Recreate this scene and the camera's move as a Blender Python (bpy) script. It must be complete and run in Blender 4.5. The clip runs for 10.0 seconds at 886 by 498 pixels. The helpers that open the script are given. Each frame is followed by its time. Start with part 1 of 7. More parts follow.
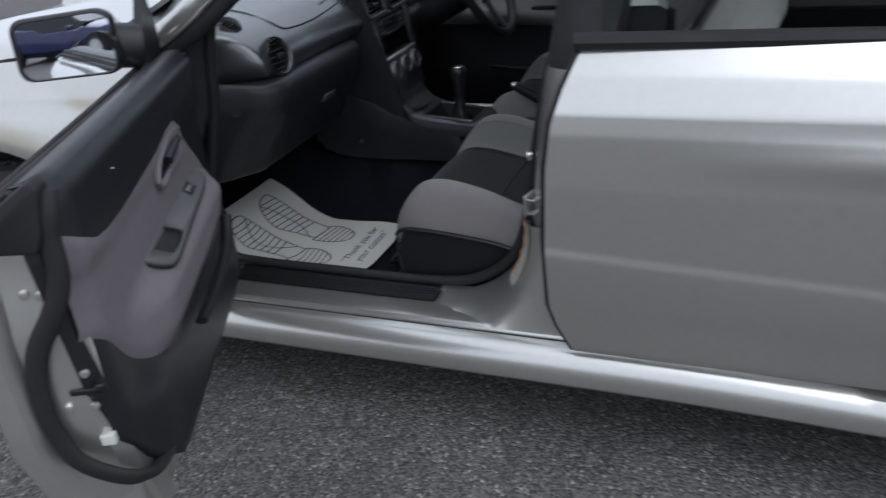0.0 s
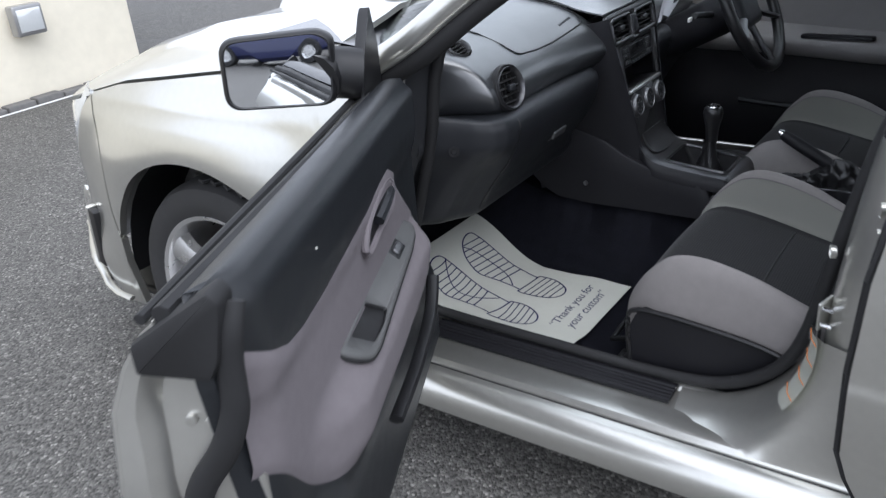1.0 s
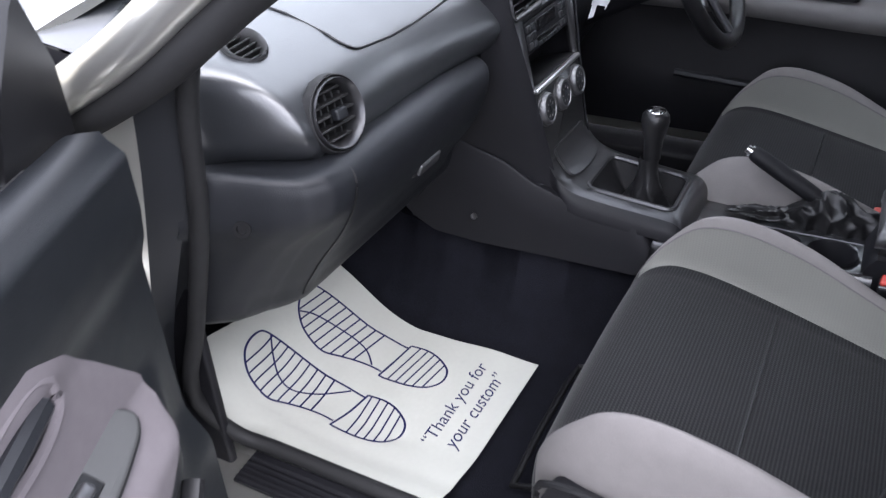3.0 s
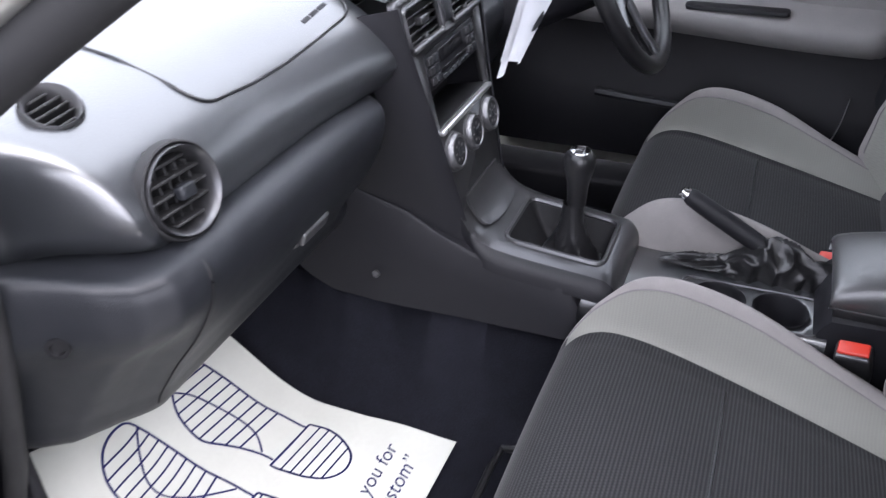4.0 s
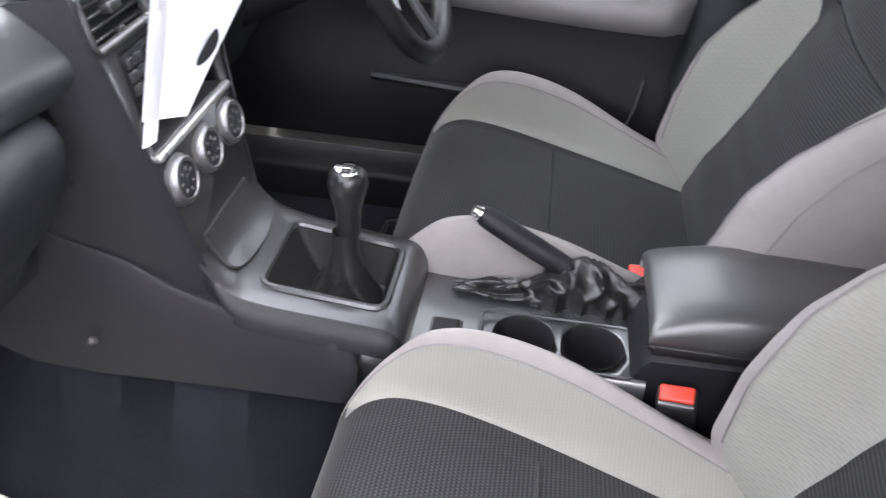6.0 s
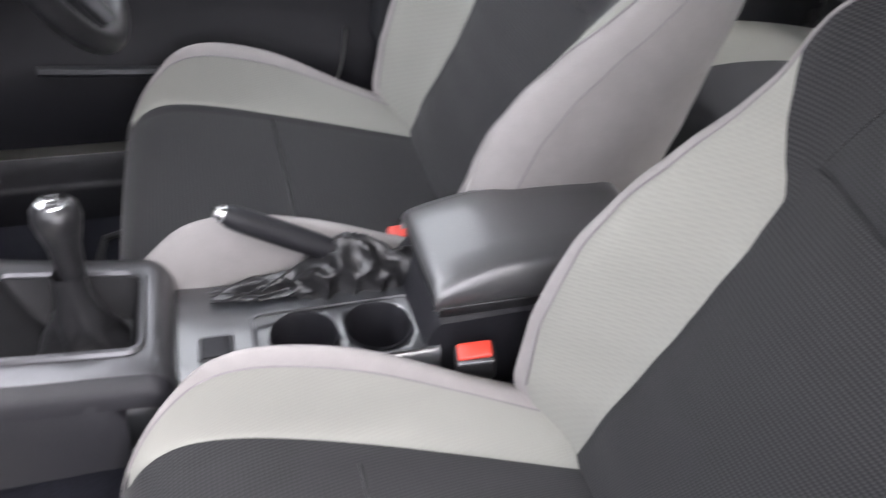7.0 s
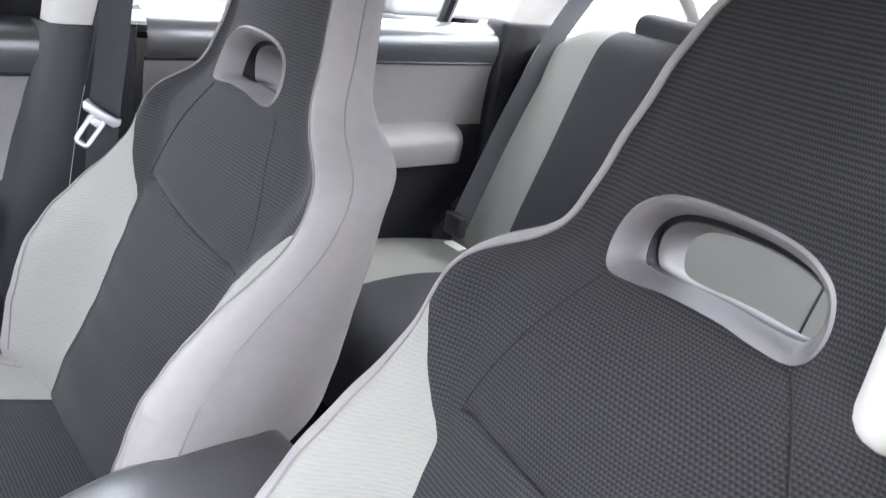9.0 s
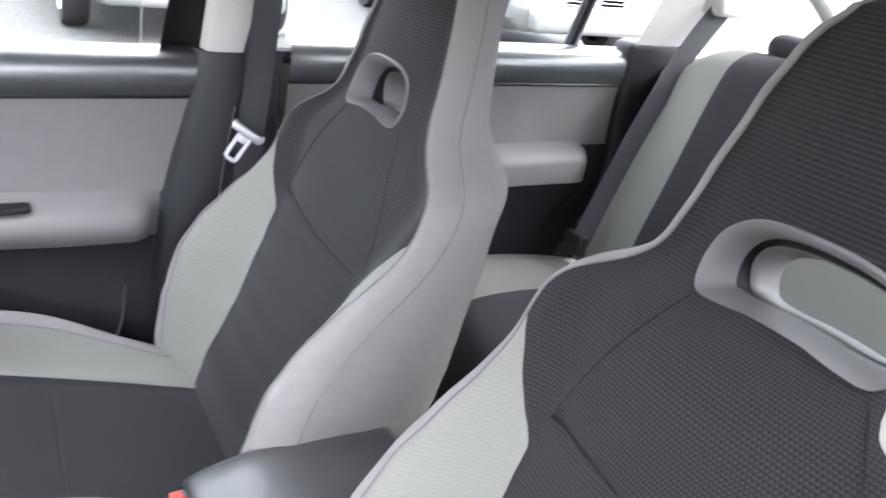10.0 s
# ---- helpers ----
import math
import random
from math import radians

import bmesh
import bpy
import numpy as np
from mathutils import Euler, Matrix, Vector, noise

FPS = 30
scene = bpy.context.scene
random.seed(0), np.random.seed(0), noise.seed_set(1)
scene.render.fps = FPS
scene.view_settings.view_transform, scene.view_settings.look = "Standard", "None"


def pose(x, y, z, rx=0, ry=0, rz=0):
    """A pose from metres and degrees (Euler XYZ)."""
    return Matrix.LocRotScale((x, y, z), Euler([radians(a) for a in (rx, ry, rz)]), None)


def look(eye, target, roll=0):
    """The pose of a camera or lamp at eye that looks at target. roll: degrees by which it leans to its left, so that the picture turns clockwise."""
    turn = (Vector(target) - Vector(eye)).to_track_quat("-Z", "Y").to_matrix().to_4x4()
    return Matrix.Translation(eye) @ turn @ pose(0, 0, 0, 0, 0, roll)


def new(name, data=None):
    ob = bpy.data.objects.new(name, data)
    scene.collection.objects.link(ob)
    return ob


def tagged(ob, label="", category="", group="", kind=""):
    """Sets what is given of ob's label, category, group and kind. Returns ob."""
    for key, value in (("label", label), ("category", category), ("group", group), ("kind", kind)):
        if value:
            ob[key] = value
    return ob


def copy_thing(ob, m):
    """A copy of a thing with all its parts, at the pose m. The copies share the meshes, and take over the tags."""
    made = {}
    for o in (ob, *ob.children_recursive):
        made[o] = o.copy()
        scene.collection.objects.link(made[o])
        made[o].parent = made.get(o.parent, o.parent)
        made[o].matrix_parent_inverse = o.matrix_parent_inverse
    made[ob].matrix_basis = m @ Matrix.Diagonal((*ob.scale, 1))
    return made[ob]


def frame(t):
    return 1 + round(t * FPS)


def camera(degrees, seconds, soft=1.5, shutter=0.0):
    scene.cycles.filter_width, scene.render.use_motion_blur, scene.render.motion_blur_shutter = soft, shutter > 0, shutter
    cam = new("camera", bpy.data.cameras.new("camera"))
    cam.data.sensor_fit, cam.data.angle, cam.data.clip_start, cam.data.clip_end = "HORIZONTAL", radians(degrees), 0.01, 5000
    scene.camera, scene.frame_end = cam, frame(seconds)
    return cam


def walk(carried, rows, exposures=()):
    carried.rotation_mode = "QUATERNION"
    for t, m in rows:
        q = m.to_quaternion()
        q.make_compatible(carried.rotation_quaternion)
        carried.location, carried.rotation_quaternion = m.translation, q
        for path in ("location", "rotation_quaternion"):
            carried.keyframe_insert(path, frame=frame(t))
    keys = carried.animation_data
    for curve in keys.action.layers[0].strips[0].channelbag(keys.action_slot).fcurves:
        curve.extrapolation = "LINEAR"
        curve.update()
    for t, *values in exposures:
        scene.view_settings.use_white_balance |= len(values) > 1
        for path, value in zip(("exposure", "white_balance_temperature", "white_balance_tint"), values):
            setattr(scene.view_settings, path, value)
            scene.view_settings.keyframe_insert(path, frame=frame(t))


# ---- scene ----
cam = camera(57.23, 10.0, soft=1.3, shutter=0.4)
PATH = [
    (0, (-2.224, -0.367, 1.292), (-1.402, -0.018, 0.842), -5.66),
    (0.5, (-2.146, -0.217, 1.298), (-1.374, 0.224, 0.841), -4.40),
    (1, (-1.956, -0.108, 1.298), (-1.231, 0.426, 0.862), -5.20),
    (1.5, (-1.786, 0.003, 1.287), (-1.054, 0.516, 0.838), -3.71),
    (2, (-1.621, 0.119, 1.284), (-0.847, 0.500, 0.777), -0.13),
    (2.2, (-1.553, 0.148, 1.273), (-0.777, 0.514, 0.759), -0.39),
    (3.3, (-1.202, 0.204, 1.236), (-0.475, 0.627, 0.696), -3.56),
    (3.5, (-1.163, 0.232, 1.236), (-0.417, 0.613, 0.689), -1.87),
    (4, (-1.060, 0.247, 1.222), (-0.288, 0.572, 0.675), -1.42),
    (4.5, (-0.956, 0.240, 1.214), (-0.169, 0.526, 0.667), -0.34),
    (5, (-0.905, 0.228, 1.190), (-0.101, 0.461, 0.643), 3.05),
    (5.2, (-0.884, 0.229, 1.190), (-0.088, 0.453, 0.627), 3.47),
    (6.3, (-0.764, 0.285, 1.165), (0.039, 0.300, 0.568), 2.50),
    (6.5, (-0.751, 0.293, 1.173), (0.039, 0.255, 0.560), 1.22),
    (7, (-0.703, 0.310, 1.158), (0.045, 0.063, 0.542), 4.80),
    (7.5, (-0.680, 0.287, 1.191), (0.037, -0.136, 0.638), 5.71),
    (8, (-0.668, 0.288, 1.204), (0.013, -0.251, 0.708), 7.12),
    (8.5, (-0.665, 0.288, 1.214), (0.009, -0.308, 0.777), 7.48),
    (9, (-0.676, 0.291, 1.228), (0.006, -0.336, 0.851), 9.54),
    (9.5, (-0.711, 0.296, 1.243), (0.013, -0.295, 0.888), 10.31),
    (10, (-0.740, 0.292, 1.253), (0.044, -0.198, 0.871), 7.51),
]
EXPOSURES = [(0, 0.32, 5750, 12), (0.5, 0.80, 5800, 12), (1, 1.10, 5850, 12), (2, 1.55, 5850, 14), (3.3, 2.20, 5950, 18), (4.5, 2.82, 6050, 19), (6.3, 3.30, 6350, 18), (7, 3.40, 6400, 18), (7.5, 3.62, 6450, 18), (8, 3.72, 6300, 16), (9.5, 3.95, 6100, 16), (10, 3.65, 6100, 15)]
walk(cam, [(t, look(e, g, r)) for t, e, g, r in PATH], EXPOSURES)

SKY_EL, SKY_ROT = 55, -138
world = bpy.data.worlds.new("sky")
scene.world = world
world.use_nodes = True
wn = world.node_tree.nodes
sky = wn.new("ShaderNodeTexSky")
sky.sky_type, sky.sun_disc = "NISHITA", False
sky.sun_elevation, sky.sun_rotation = radians(SKY_EL), radians(SKY_ROT)
sky.air_density, sky.dust_density, sky.ozone_density = 1.0, 4.0, 1.0
veil = wn.new("ShaderNodeHueSaturation")   # thin bright cloud: a paler sky
veil.inputs["Saturation"].default_value = 0.3
world.node_tree.links.new(sky.outputs[0], veil.inputs["Color"])
cloud = wn.new("ShaderNodeMix")   # an even cloud cover thins out the blue
cloud.data_type = "RGBA"
cloud.inputs[0].default_value = 0.72
cloud.inputs[7].default_value = (7.6, 7.7, 7.9, 1)
world.node_tree.links.new(veil.outputs[0], cloud.inputs[6])
world.node_tree.links.new(cloud.outputs[2], wn["Background"].inputs[0])
wn["Background"].inputs[1].default_value = 0.12
sun = new("sun", bpy.data.lights.new("sun", "SUN"))
sun.data.energy, sun.data.angle, sun.data.color = 0.75, radians(60), (1, 0.96, 0.9)
sun.matrix_world = look(Vector((math.sin(radians(SKY_ROT)) * math.cos(radians(SKY_EL)), math.cos(radians(SKY_ROT)) * math.cos(radians(SKY_EL)), math.sin(radians(SKY_EL)))) * 20, (0, 0, 0))


# ---- materials ----
def mat(name, color, rough=0.5, metal=0.0, grain=0.15, scale=60, bump=0.1, wear=0.08, coat=0.0, spec=0.5, coords="Object"):
    """A surface with fine grain and broad wear in its colour, gloss and relief."""
    m = bpy.data.materials.new(name)
    m.use_nodes = True
    nt, p = m.node_tree, m.node_tree.nodes["Principled BSDF"]
    tc = nt.nodes.new("ShaderNodeTexCoord")
    n1, n2 = nt.nodes.new("ShaderNodeTexNoise"), nt.nodes.new("ShaderNodeTexNoise")
    n1.inputs["Scale"].default_value, n1.inputs["Detail"].default_value = scale, 4
    n2.inputs["Scale"].default_value, n2.inputs["Detail"].default_value = scale / 14, 3
    for n in (n1, n2):
        nt.links.new(tc.outputs[coords], n.inputs["Vector"])
    mix = nt.nodes.new("ShaderNodeMix")
    mix.data_type = "RGBA"
    mix.inputs[6].default_value = (*[c * (1 - grain) for c in color], 1)
    mix.inputs[7].default_value = (*[min(1, c * (1 + grain)) for c in color], 1)
    nt.links.new(n1.outputs[0], mix.inputs[0])
    mul = nt.nodes.new("ShaderNodeMix")
    mul.data_type, mul.blend_type = "RGBA", "MULTIPLY"
    mul.inputs[0].default_value = 1
    ramp = nt.nodes.new("ShaderNodeMapRange")
    ramp.inputs[1].default_value, ramp.inputs[2].default_value = 0.3, 0.7
    ramp.inputs[3].default_value, ramp.inputs[4].default_value = 1 - wear, 1
    nt.links.new(n2.outputs[0], ramp.inputs[0])
    nt.links.new(mix.outputs[2], mul.inputs[6])
    nt.links.new(ramp.outputs[0], mul.inputs[7])
    nt.links.new(mul.outputs[2], p.inputs["Base Color"])
    rr = nt.nodes.new("ShaderNodeMapRange")
    rr.inputs[3].default_value, rr.inputs[4].default_value = max(0.02, rough * (1 - wear * 1.5)), min(1, rough * (1 + wear * 1.5))
    nt.links.new(n2.outputs[0], rr.inputs[0])
    nt.links.new(rr.outputs[0], p.inputs["Roughness"])
    p.inputs["Metallic"].default_value = metal
    p.inputs["Coat Weight"].default_value, p.inputs["Coat Roughness"].default_value = coat, 0.04
    p.inputs["Specular IOR Level"].default_value = spec
    if bump:
        b = nt.nodes.new("ShaderNodeBump")
        b.inputs["Strength"].default_value, b.inputs["Distance"].default_value = bump, 0.001
        nt.links.new(n1.outputs[0], b.inputs["Height"])
        nt.links.new(b.outputs[0], p.inputs["Normal"])
    return m


def cloth(name, color, dark, pitch_u, pitch_v, amount=0.6, rough=0.9, bump=0.5, sheen=0.15, open_mesh=1.0):
    """A knitted cloth: rows of small loops, laid out in metres by the mesh's own UV."""
    m = bpy.data.materials.new(name)
    m.use_nodes = True
    nt, p = m.node_tree, m.node_tree.nodes["Principled BSDF"]
    L, N = nt.links, nt.nodes

    def math_node(op, a, b=None):
        n = N.new("ShaderNodeMath")
        n.operation = op
        for i, v in enumerate((a, b)):
            if v is None:
                continue
            if isinstance(v, (int, float)):
                n.inputs[i].default_value = v
            else:
                L.new(v, n.inputs[i])
        return n.outputs[0]
    uv = N.new("ShaderNodeUVMap")
    sep = N.new("ShaderNodeSeparateXYZ")
    L.new(uv.outputs[0], sep.inputs[0])
    noise_n = N.new("ShaderNodeTexNoise")
    noise_n.inputs["Scale"].default_value = 9
    L.new(uv.outputs[0], noise_n.inputs[0])
    sv = math_node("MULTIPLY", sep.outputs[1], 2 * math.pi / pitch_v)
    half = math_node("MULTIPLY", math_node("FLOOR", math_node("DIVIDE", sep.outputs[1], pitch_v)), math.pi)
    su = math_node("ADD", math_node("MULTIPLY", sep.outputs[0], 2 * math.pi / pitch_u), half)
    h = math_node("MULTIPLY", math_node("ADD", math_node("SINE", sv), math_node("MULTIPLY", math_node("SINE", su), 0.8)), 0.28)
    h = math_node("ADD", h, 0.5)
    h = math_node("POWER", h, open_mesh)
    mix = N.new("ShaderNodeMix")
    mix.data_type = "RGBA"
    mix.inputs[6].default_value, mix.inputs[7].default_value = (*dark, 1), (*color, 1)
    L.new(math_node("ADD", math_node("MULTIPLY", h, amount), math_node("MULTIPLY", noise_n.outputs[0], 1 - amount)), mix.inputs[0])
    L.new(mix.outputs[2], p.inputs["Base Color"])
    p.inputs["Roughness"].default_value = rough
    p.inputs["Specular IOR Level"].default_value = 0.25
    p.inputs["Sheen Weight"].default_value, p.inputs["Sheen Roughness"].default_value = sheen, 0.4
    b = N.new("ShaderNodeBump")
    b.inputs["Strength"].default_value, b.inputs["Distance"].default_value = bump, 0.0015
    L.new(h, b.inputs["Height"])
    L.new(b.outputs[0], p.inputs["Normal"])
    return m


def glass(name, tint, rough=0.0):
    m = bpy.data.materials.new(name)
    m.use_nodes = True
    p = m.node_tree.nodes["Principled BSDF"]
    p.inputs["Base Color"].default_value = (*tint, 1)
    p.inputs["Roughness"].default_value, p.inputs["Transmission Weight"].default_value, p.inputs["IOR"].default_value = rough, 1, 1.05
    return m


def tarmac(name):
    m = mat(name, (0.084, 0.081, 0.075), 0.85, 0, 0.3, 30, 0.3, 0.25)
    nt, p = m.node_tree, m.node_tree.nodes["Principled BSDF"]
    tc = nt.nodes["Texture Coordinate"]
    vo = nt.nodes.new("ShaderNodeTexVoronoi")
    vo.inputs["Scale"].default_value = 150
    nt.links.new(tc.outputs["Object"], vo.inputs["Vector"])
    stone = nt.nodes.new("ShaderNodeMapRange")
    stone.inputs[1].default_value, stone.inputs[2].default_value, stone.inputs[3].default_value, stone.inputs[4].default_value = 0, 1, 0.45, 1.9
    sep = nt.nodes.new("ShaderNodeSeparateColor")
    nt.links.new(vo.outputs["Color"], sep.inputs[0])
    nt.links.new(sep.outputs[0], stone.inputs[0])
    pale = nt.nodes.new("ShaderNodeMapRange")      # a few pale chippings among the dark ones
    pale.inputs[1].default_value, pale.inputs[2].default_value, pale.inputs[3].default_value, pale.inputs[4].default_value = 0.90, 0.97, 0, 2.2
    nt.links.new(sep.outputs[1], pale.inputs[0])
    both = nt.nodes.new("ShaderNodeMath")
    nt.links.new(stone.outputs[0], both.inputs[0])
    nt.links.new(pale.outputs[0], both.inputs[1])
    mul = nt.nodes.new("ShaderNodeMix")
    mul.data_type, mul.blend_type = "RGBA", "MULTIPLY"
    mul.inputs[0].default_value = 1
    nt.links.new(p.inputs["Base Color"].links[0].from_socket, mul.inputs[6])
    nt.links.new(both.outputs[0], mul.inputs[7])
    nt.links.new(mul.outputs[2], p.inputs["Base Color"])
    b = nt.nodes.new("ShaderNodeBump")
    b.inputs["Strength"].default_value, b.inputs["Distance"].default_value = 0.9, 0.004
    inv = nt.nodes.new("ShaderNodeMath")
    inv.operation = "SUBTRACT"
    inv.inputs[0].default_value = 1
    nt.links.new(vo.outputs["Distance"], inv.inputs[1])
    nt.links.new(inv.outputs[0], b.inputs["Height"])
    nt.links.new(b.outputs[0], p.inputs["Normal"])
    return m


SILVER = mat("silver paint", (0.63, 0.625, 0.585), 0.29, 0.85, 0.05, 900, 0.02, 0.04, coat=0.9)
SEAL = mat("black rubber", (0.012, 0.012, 0.013), 0.7, 0, 0.2, 200, 0.1, 0.2)
PLASTIC = mat("charcoal grained plastic", (0.0118, 0.0130, 0.0160), 0.48, 0, 0.12, 700, 0.35, 0.08, spec=0.45)
PLASTIC_SOFT = mat("soft charcoal dash skin", (0.0150, 0.0168, 0.0195), 0.40, 0, 0.12, 500, 0.3, 0.08, spec=0.8)
for socket, amount in (("Coat Weight", 1.0), ("Coat Roughness", 0.26), ("Coat IOR", 1.85)):
    PLASTIC_SOFT.node_tree.nodes["Principled BSDF"].inputs[socket].default_value = amount
DOOR_TRIM = mat("charcoal door trim", (0.0105, 0.0122, 0.0148), 0.42, 0, 0.12, 700, 0.35, 0.08, spec=0.55)
ARM_GREY = mat("grey armrest plastic", (0.0936, 0.09438, 0.0936), 0.55, 0, 0.08, 500, 0.25, 0.06)
PLASTIC_LOW = mat("dark lower plastic", (0.0078, 0.0078, 0.01014), 0.55, 0, 0.12, 600, 0.3, 0.1, spec=0.3)
BLACK = mat("black plastic", (0.008, 0.008, 0.009), 0.45, 0, 0.1, 300, 0.1, 0.1)
GLOSS = mat("glossy black", (0.006, 0.006, 0.007), 0.15, 0, 0.1, 300, 0.0, 0.1)
METAL_TRIM = mat("grey metallic trim", (0.0741, 0.0741, 0.078), 0.34, 0.75, 0.06, 700, 0.05, 0.06, coat=0.25)
DIAL_METAL = mat("satin silver dial", (0.15, 0.15, 0.155), 0.35, 0.7, 0.05, 700, 0.03, 0.06)
VINYL = mat("black padded vinyl", (0.039, 0.039, 0.04056), 0.36, 0, 0.15, 400, 0.3, 0.1, spec=0.8, coat=0.5)
VINYL.node_tree.nodes["Principled BSDF"].inputs["Coat Roughness"].default_value = 0.28
CHROME = mat("chrome", (0.75, 0.75, 0.76), 0.12, 1.0, 0.03, 300, 0.0, 0.1)
DULL_STEEL = mat("brushed belt steel", (0.22, 0.22, 0.23), 0.35, 1.0, 0.08, 500, 0.05, 0.1)
ALLOY = mat("silver alloy", (0.74, 0.74, 0.74), 0.28, 0.9, 0.04, 300, 0.0, 0.06, coat=0.5)
TYRE = mat("tyre rubber", (0.02, 0.02, 0.021), 0.75, 0, 0.2, 150, 0.2, 0.25)
CARPET = mat("black carpet", (0.021, 0.022, 0.030), 1.0, 0, 0.5, 500, 0.8, 0.2, spec=0.1)
LEATHER_DULL = mat("dull black leather", (0.008, 0.008, 0.009), 0.62, 0, 0.2, 250, 0.4, 0.15, spec=0.25)
LEATHER = mat("black leather", (0.010, 0.010, 0.011), 0.32, 0, 0.2, 250, 0.4, 0.15)
DARK_CLOTH = cloth("charcoal mesh cloth", (0.038, 0.0378, 0.0395), (0.007, 0.007, 0.008), 0.0045, 0.0049, 0.92, bump=0.12, sheen=0.12, open_mesh=1.5)
SMOOTH_DARK = cloth("charcoal woven cloth", (0.039, 0.039, 0.04212), (0.01872, 0.01872, 0.02028), 0.0030, 0.0030, 0.6, bump=0.3)
LIGHT_CLOTH = cloth("light grey ribbed cloth", (0.2145, 0.2145, 0.1934), (0.1755, 0.1755, 0.1583), 0.0040, 0.0046, 0.5, bump=0.22)
SIDE_CLOTH = mat("pinkish grey suede cloth", (0.2223, 0.209, 0.2044), 0.95, 0, 0.10, 700, 0.2, 0.07, spec=0.2)
SEAM = mat("grey seam thread", (0.1599, 0.1482, 0.1521), 0.9, 0, 0.1, 800, 0.2, 0.05, spec=0.2)
DOOR_CLOTH = mat("mauve grey door cloth", (0.1677, 0.1513, 0.1599), 0.95, 0, 0.12, 900, 0.3, 0.08, spec=0.2)
DOOR_GREY = mat("warm grey door vinyl", (0.172, 0.165, 0.163), 0.6, 0, 0.08, 500, 0.25, 0.06)
TRIM_GREY = mat("grey headrest trim", (0.1482, 0.1388, 0.142), 0.5, 0, 0.08, 500, 0.2, 0.06)
PAPER = mat("off-white paper", (0.5772, 0.585, 0.5304), 0.85, 0, 0.03, 120, 0.1, 0.05, spec=0.2)
CARD = mat("white card", (0.6396, 0.6474, 0.6708), 0.5, 0, 0.02, 100, 0.05, 0.03)
INK = mat("navy ink", (0.02, 0.022, 0.09), 0.8, 0, 0.1, 300, 0.0, 0.1, spec=0.2)
RED = mat("red plastic", (0.4836, 0.0351, 0.0195), 0.35, 0, 0.05, 300, 0.05, 0.08)
ORANGE = mat("orange ink", (0.75, 0.25, 0.06), 0.7, 0, 0.05, 300, 0.0, 0.1)
BELT = mat("seat belt webbing", (0.0273, 0.02886, 0.03276), 0.75, 0, 0.2, 900, 0.4, 0.08)
PILLAR_GREY = mat("pale grey trim", (0.4836, 0.4758, 0.4524), 0.6, 0, 0.05, 500, 0.2, 0.05)
HEADLINING = mat("grey headlining", (0.2028, 0.1989, 0.1911), 0.95, 0, 0.08, 700, 0.3, 0.05)
RENDER_WALL = mat("cream render", (0.80, 0.745, 0.61), 0.95, 0, 0.08, 14, 0.6, 0.12)
KERB = mat("grey setts", (0.16, 0.155, 0.15), 0.9, 0, 0.3, 25, 0.5, 0.3)
TARMAC = tarmac("worn tarmac")
LENS = mat("clear lamp lens", (0.7, 0.72, 0.72), 0.08, 0.3, 0.05, 60, 0.0, 0.1, coat=1)
WINDOW = glass("window glass", (0.93, 0.96, 0.95))
REAR_GLASS = glass("tinted rear glass", (0.70, 0.74, 0.73))
MIRROR = mat("mirror glass", (0.9, 0.92, 0.94), 0.02, 1.0, 0.0, 50, 0.0, 0.0)
BLUE = mat("dark blue paint", (0.008, 0.013, 0.075), 0.3, 0.3, 0.05, 600, 0.0, 0.05, coat=0.8)
GREY_PAINT = mat("grey paint", (0.30, 0.30, 0.30), 0.32, 0.6, 0.05, 600, 0.0, 0.05, coat=0.8)
WHITE = mat("white marking", (0.75, 0.75, 0.72), 0.7, 0, 0.05, 80, 0.05, 0.15)


# ---- mesh helpers ----
def part(name, bm, material, parent=None, label="", sharp=40):
    me = bpy.data.meshes.new(name)
    bm.to_mesh(me)
    bm.free()
    for m in (material if isinstance(material, (list, tuple)) else [material]):
        me.materials.append(m)
    for p in me.polygons:
        p.use_smooth = True
    me.set_sharp_from_angle(angle=radians(sharp))
    ob = new(name, me)
    if parent is not None:
        ob.parent = parent
    if label:
        tagged(ob, label)
    return ob


def thing(name, label, category, group="", at=(0, 0, 0)):
    ob = new(name)
    ob.empty_display_size = 0.1
    ob.location = at
    return tagged(ob, label, category, group)


def spline(pts, n):
    """n points, evenly by parameter, on a smooth curve through pts."""
    pts = [Vector(p) for p in pts]
    out = []
    for i in range(n):
        s = i / (n - 1) * (len(pts) - 1)
        k = min(int(s), len(pts) - 2)
        f = s - k
        p0, p1, p2, p3 = pts[max(k - 1, 0)], pts[k], pts[k + 1], pts[min(k + 2, len(pts) - 1)]
        out.append(0.5 * (2 * p1 + (p2 - p0) * f + (2 * p0 - 5 * p1 + 4 * p2 - p3) * f * f + (3 * p1 - p0 - 3 * p2 + p3) * f ** 3))
    return out


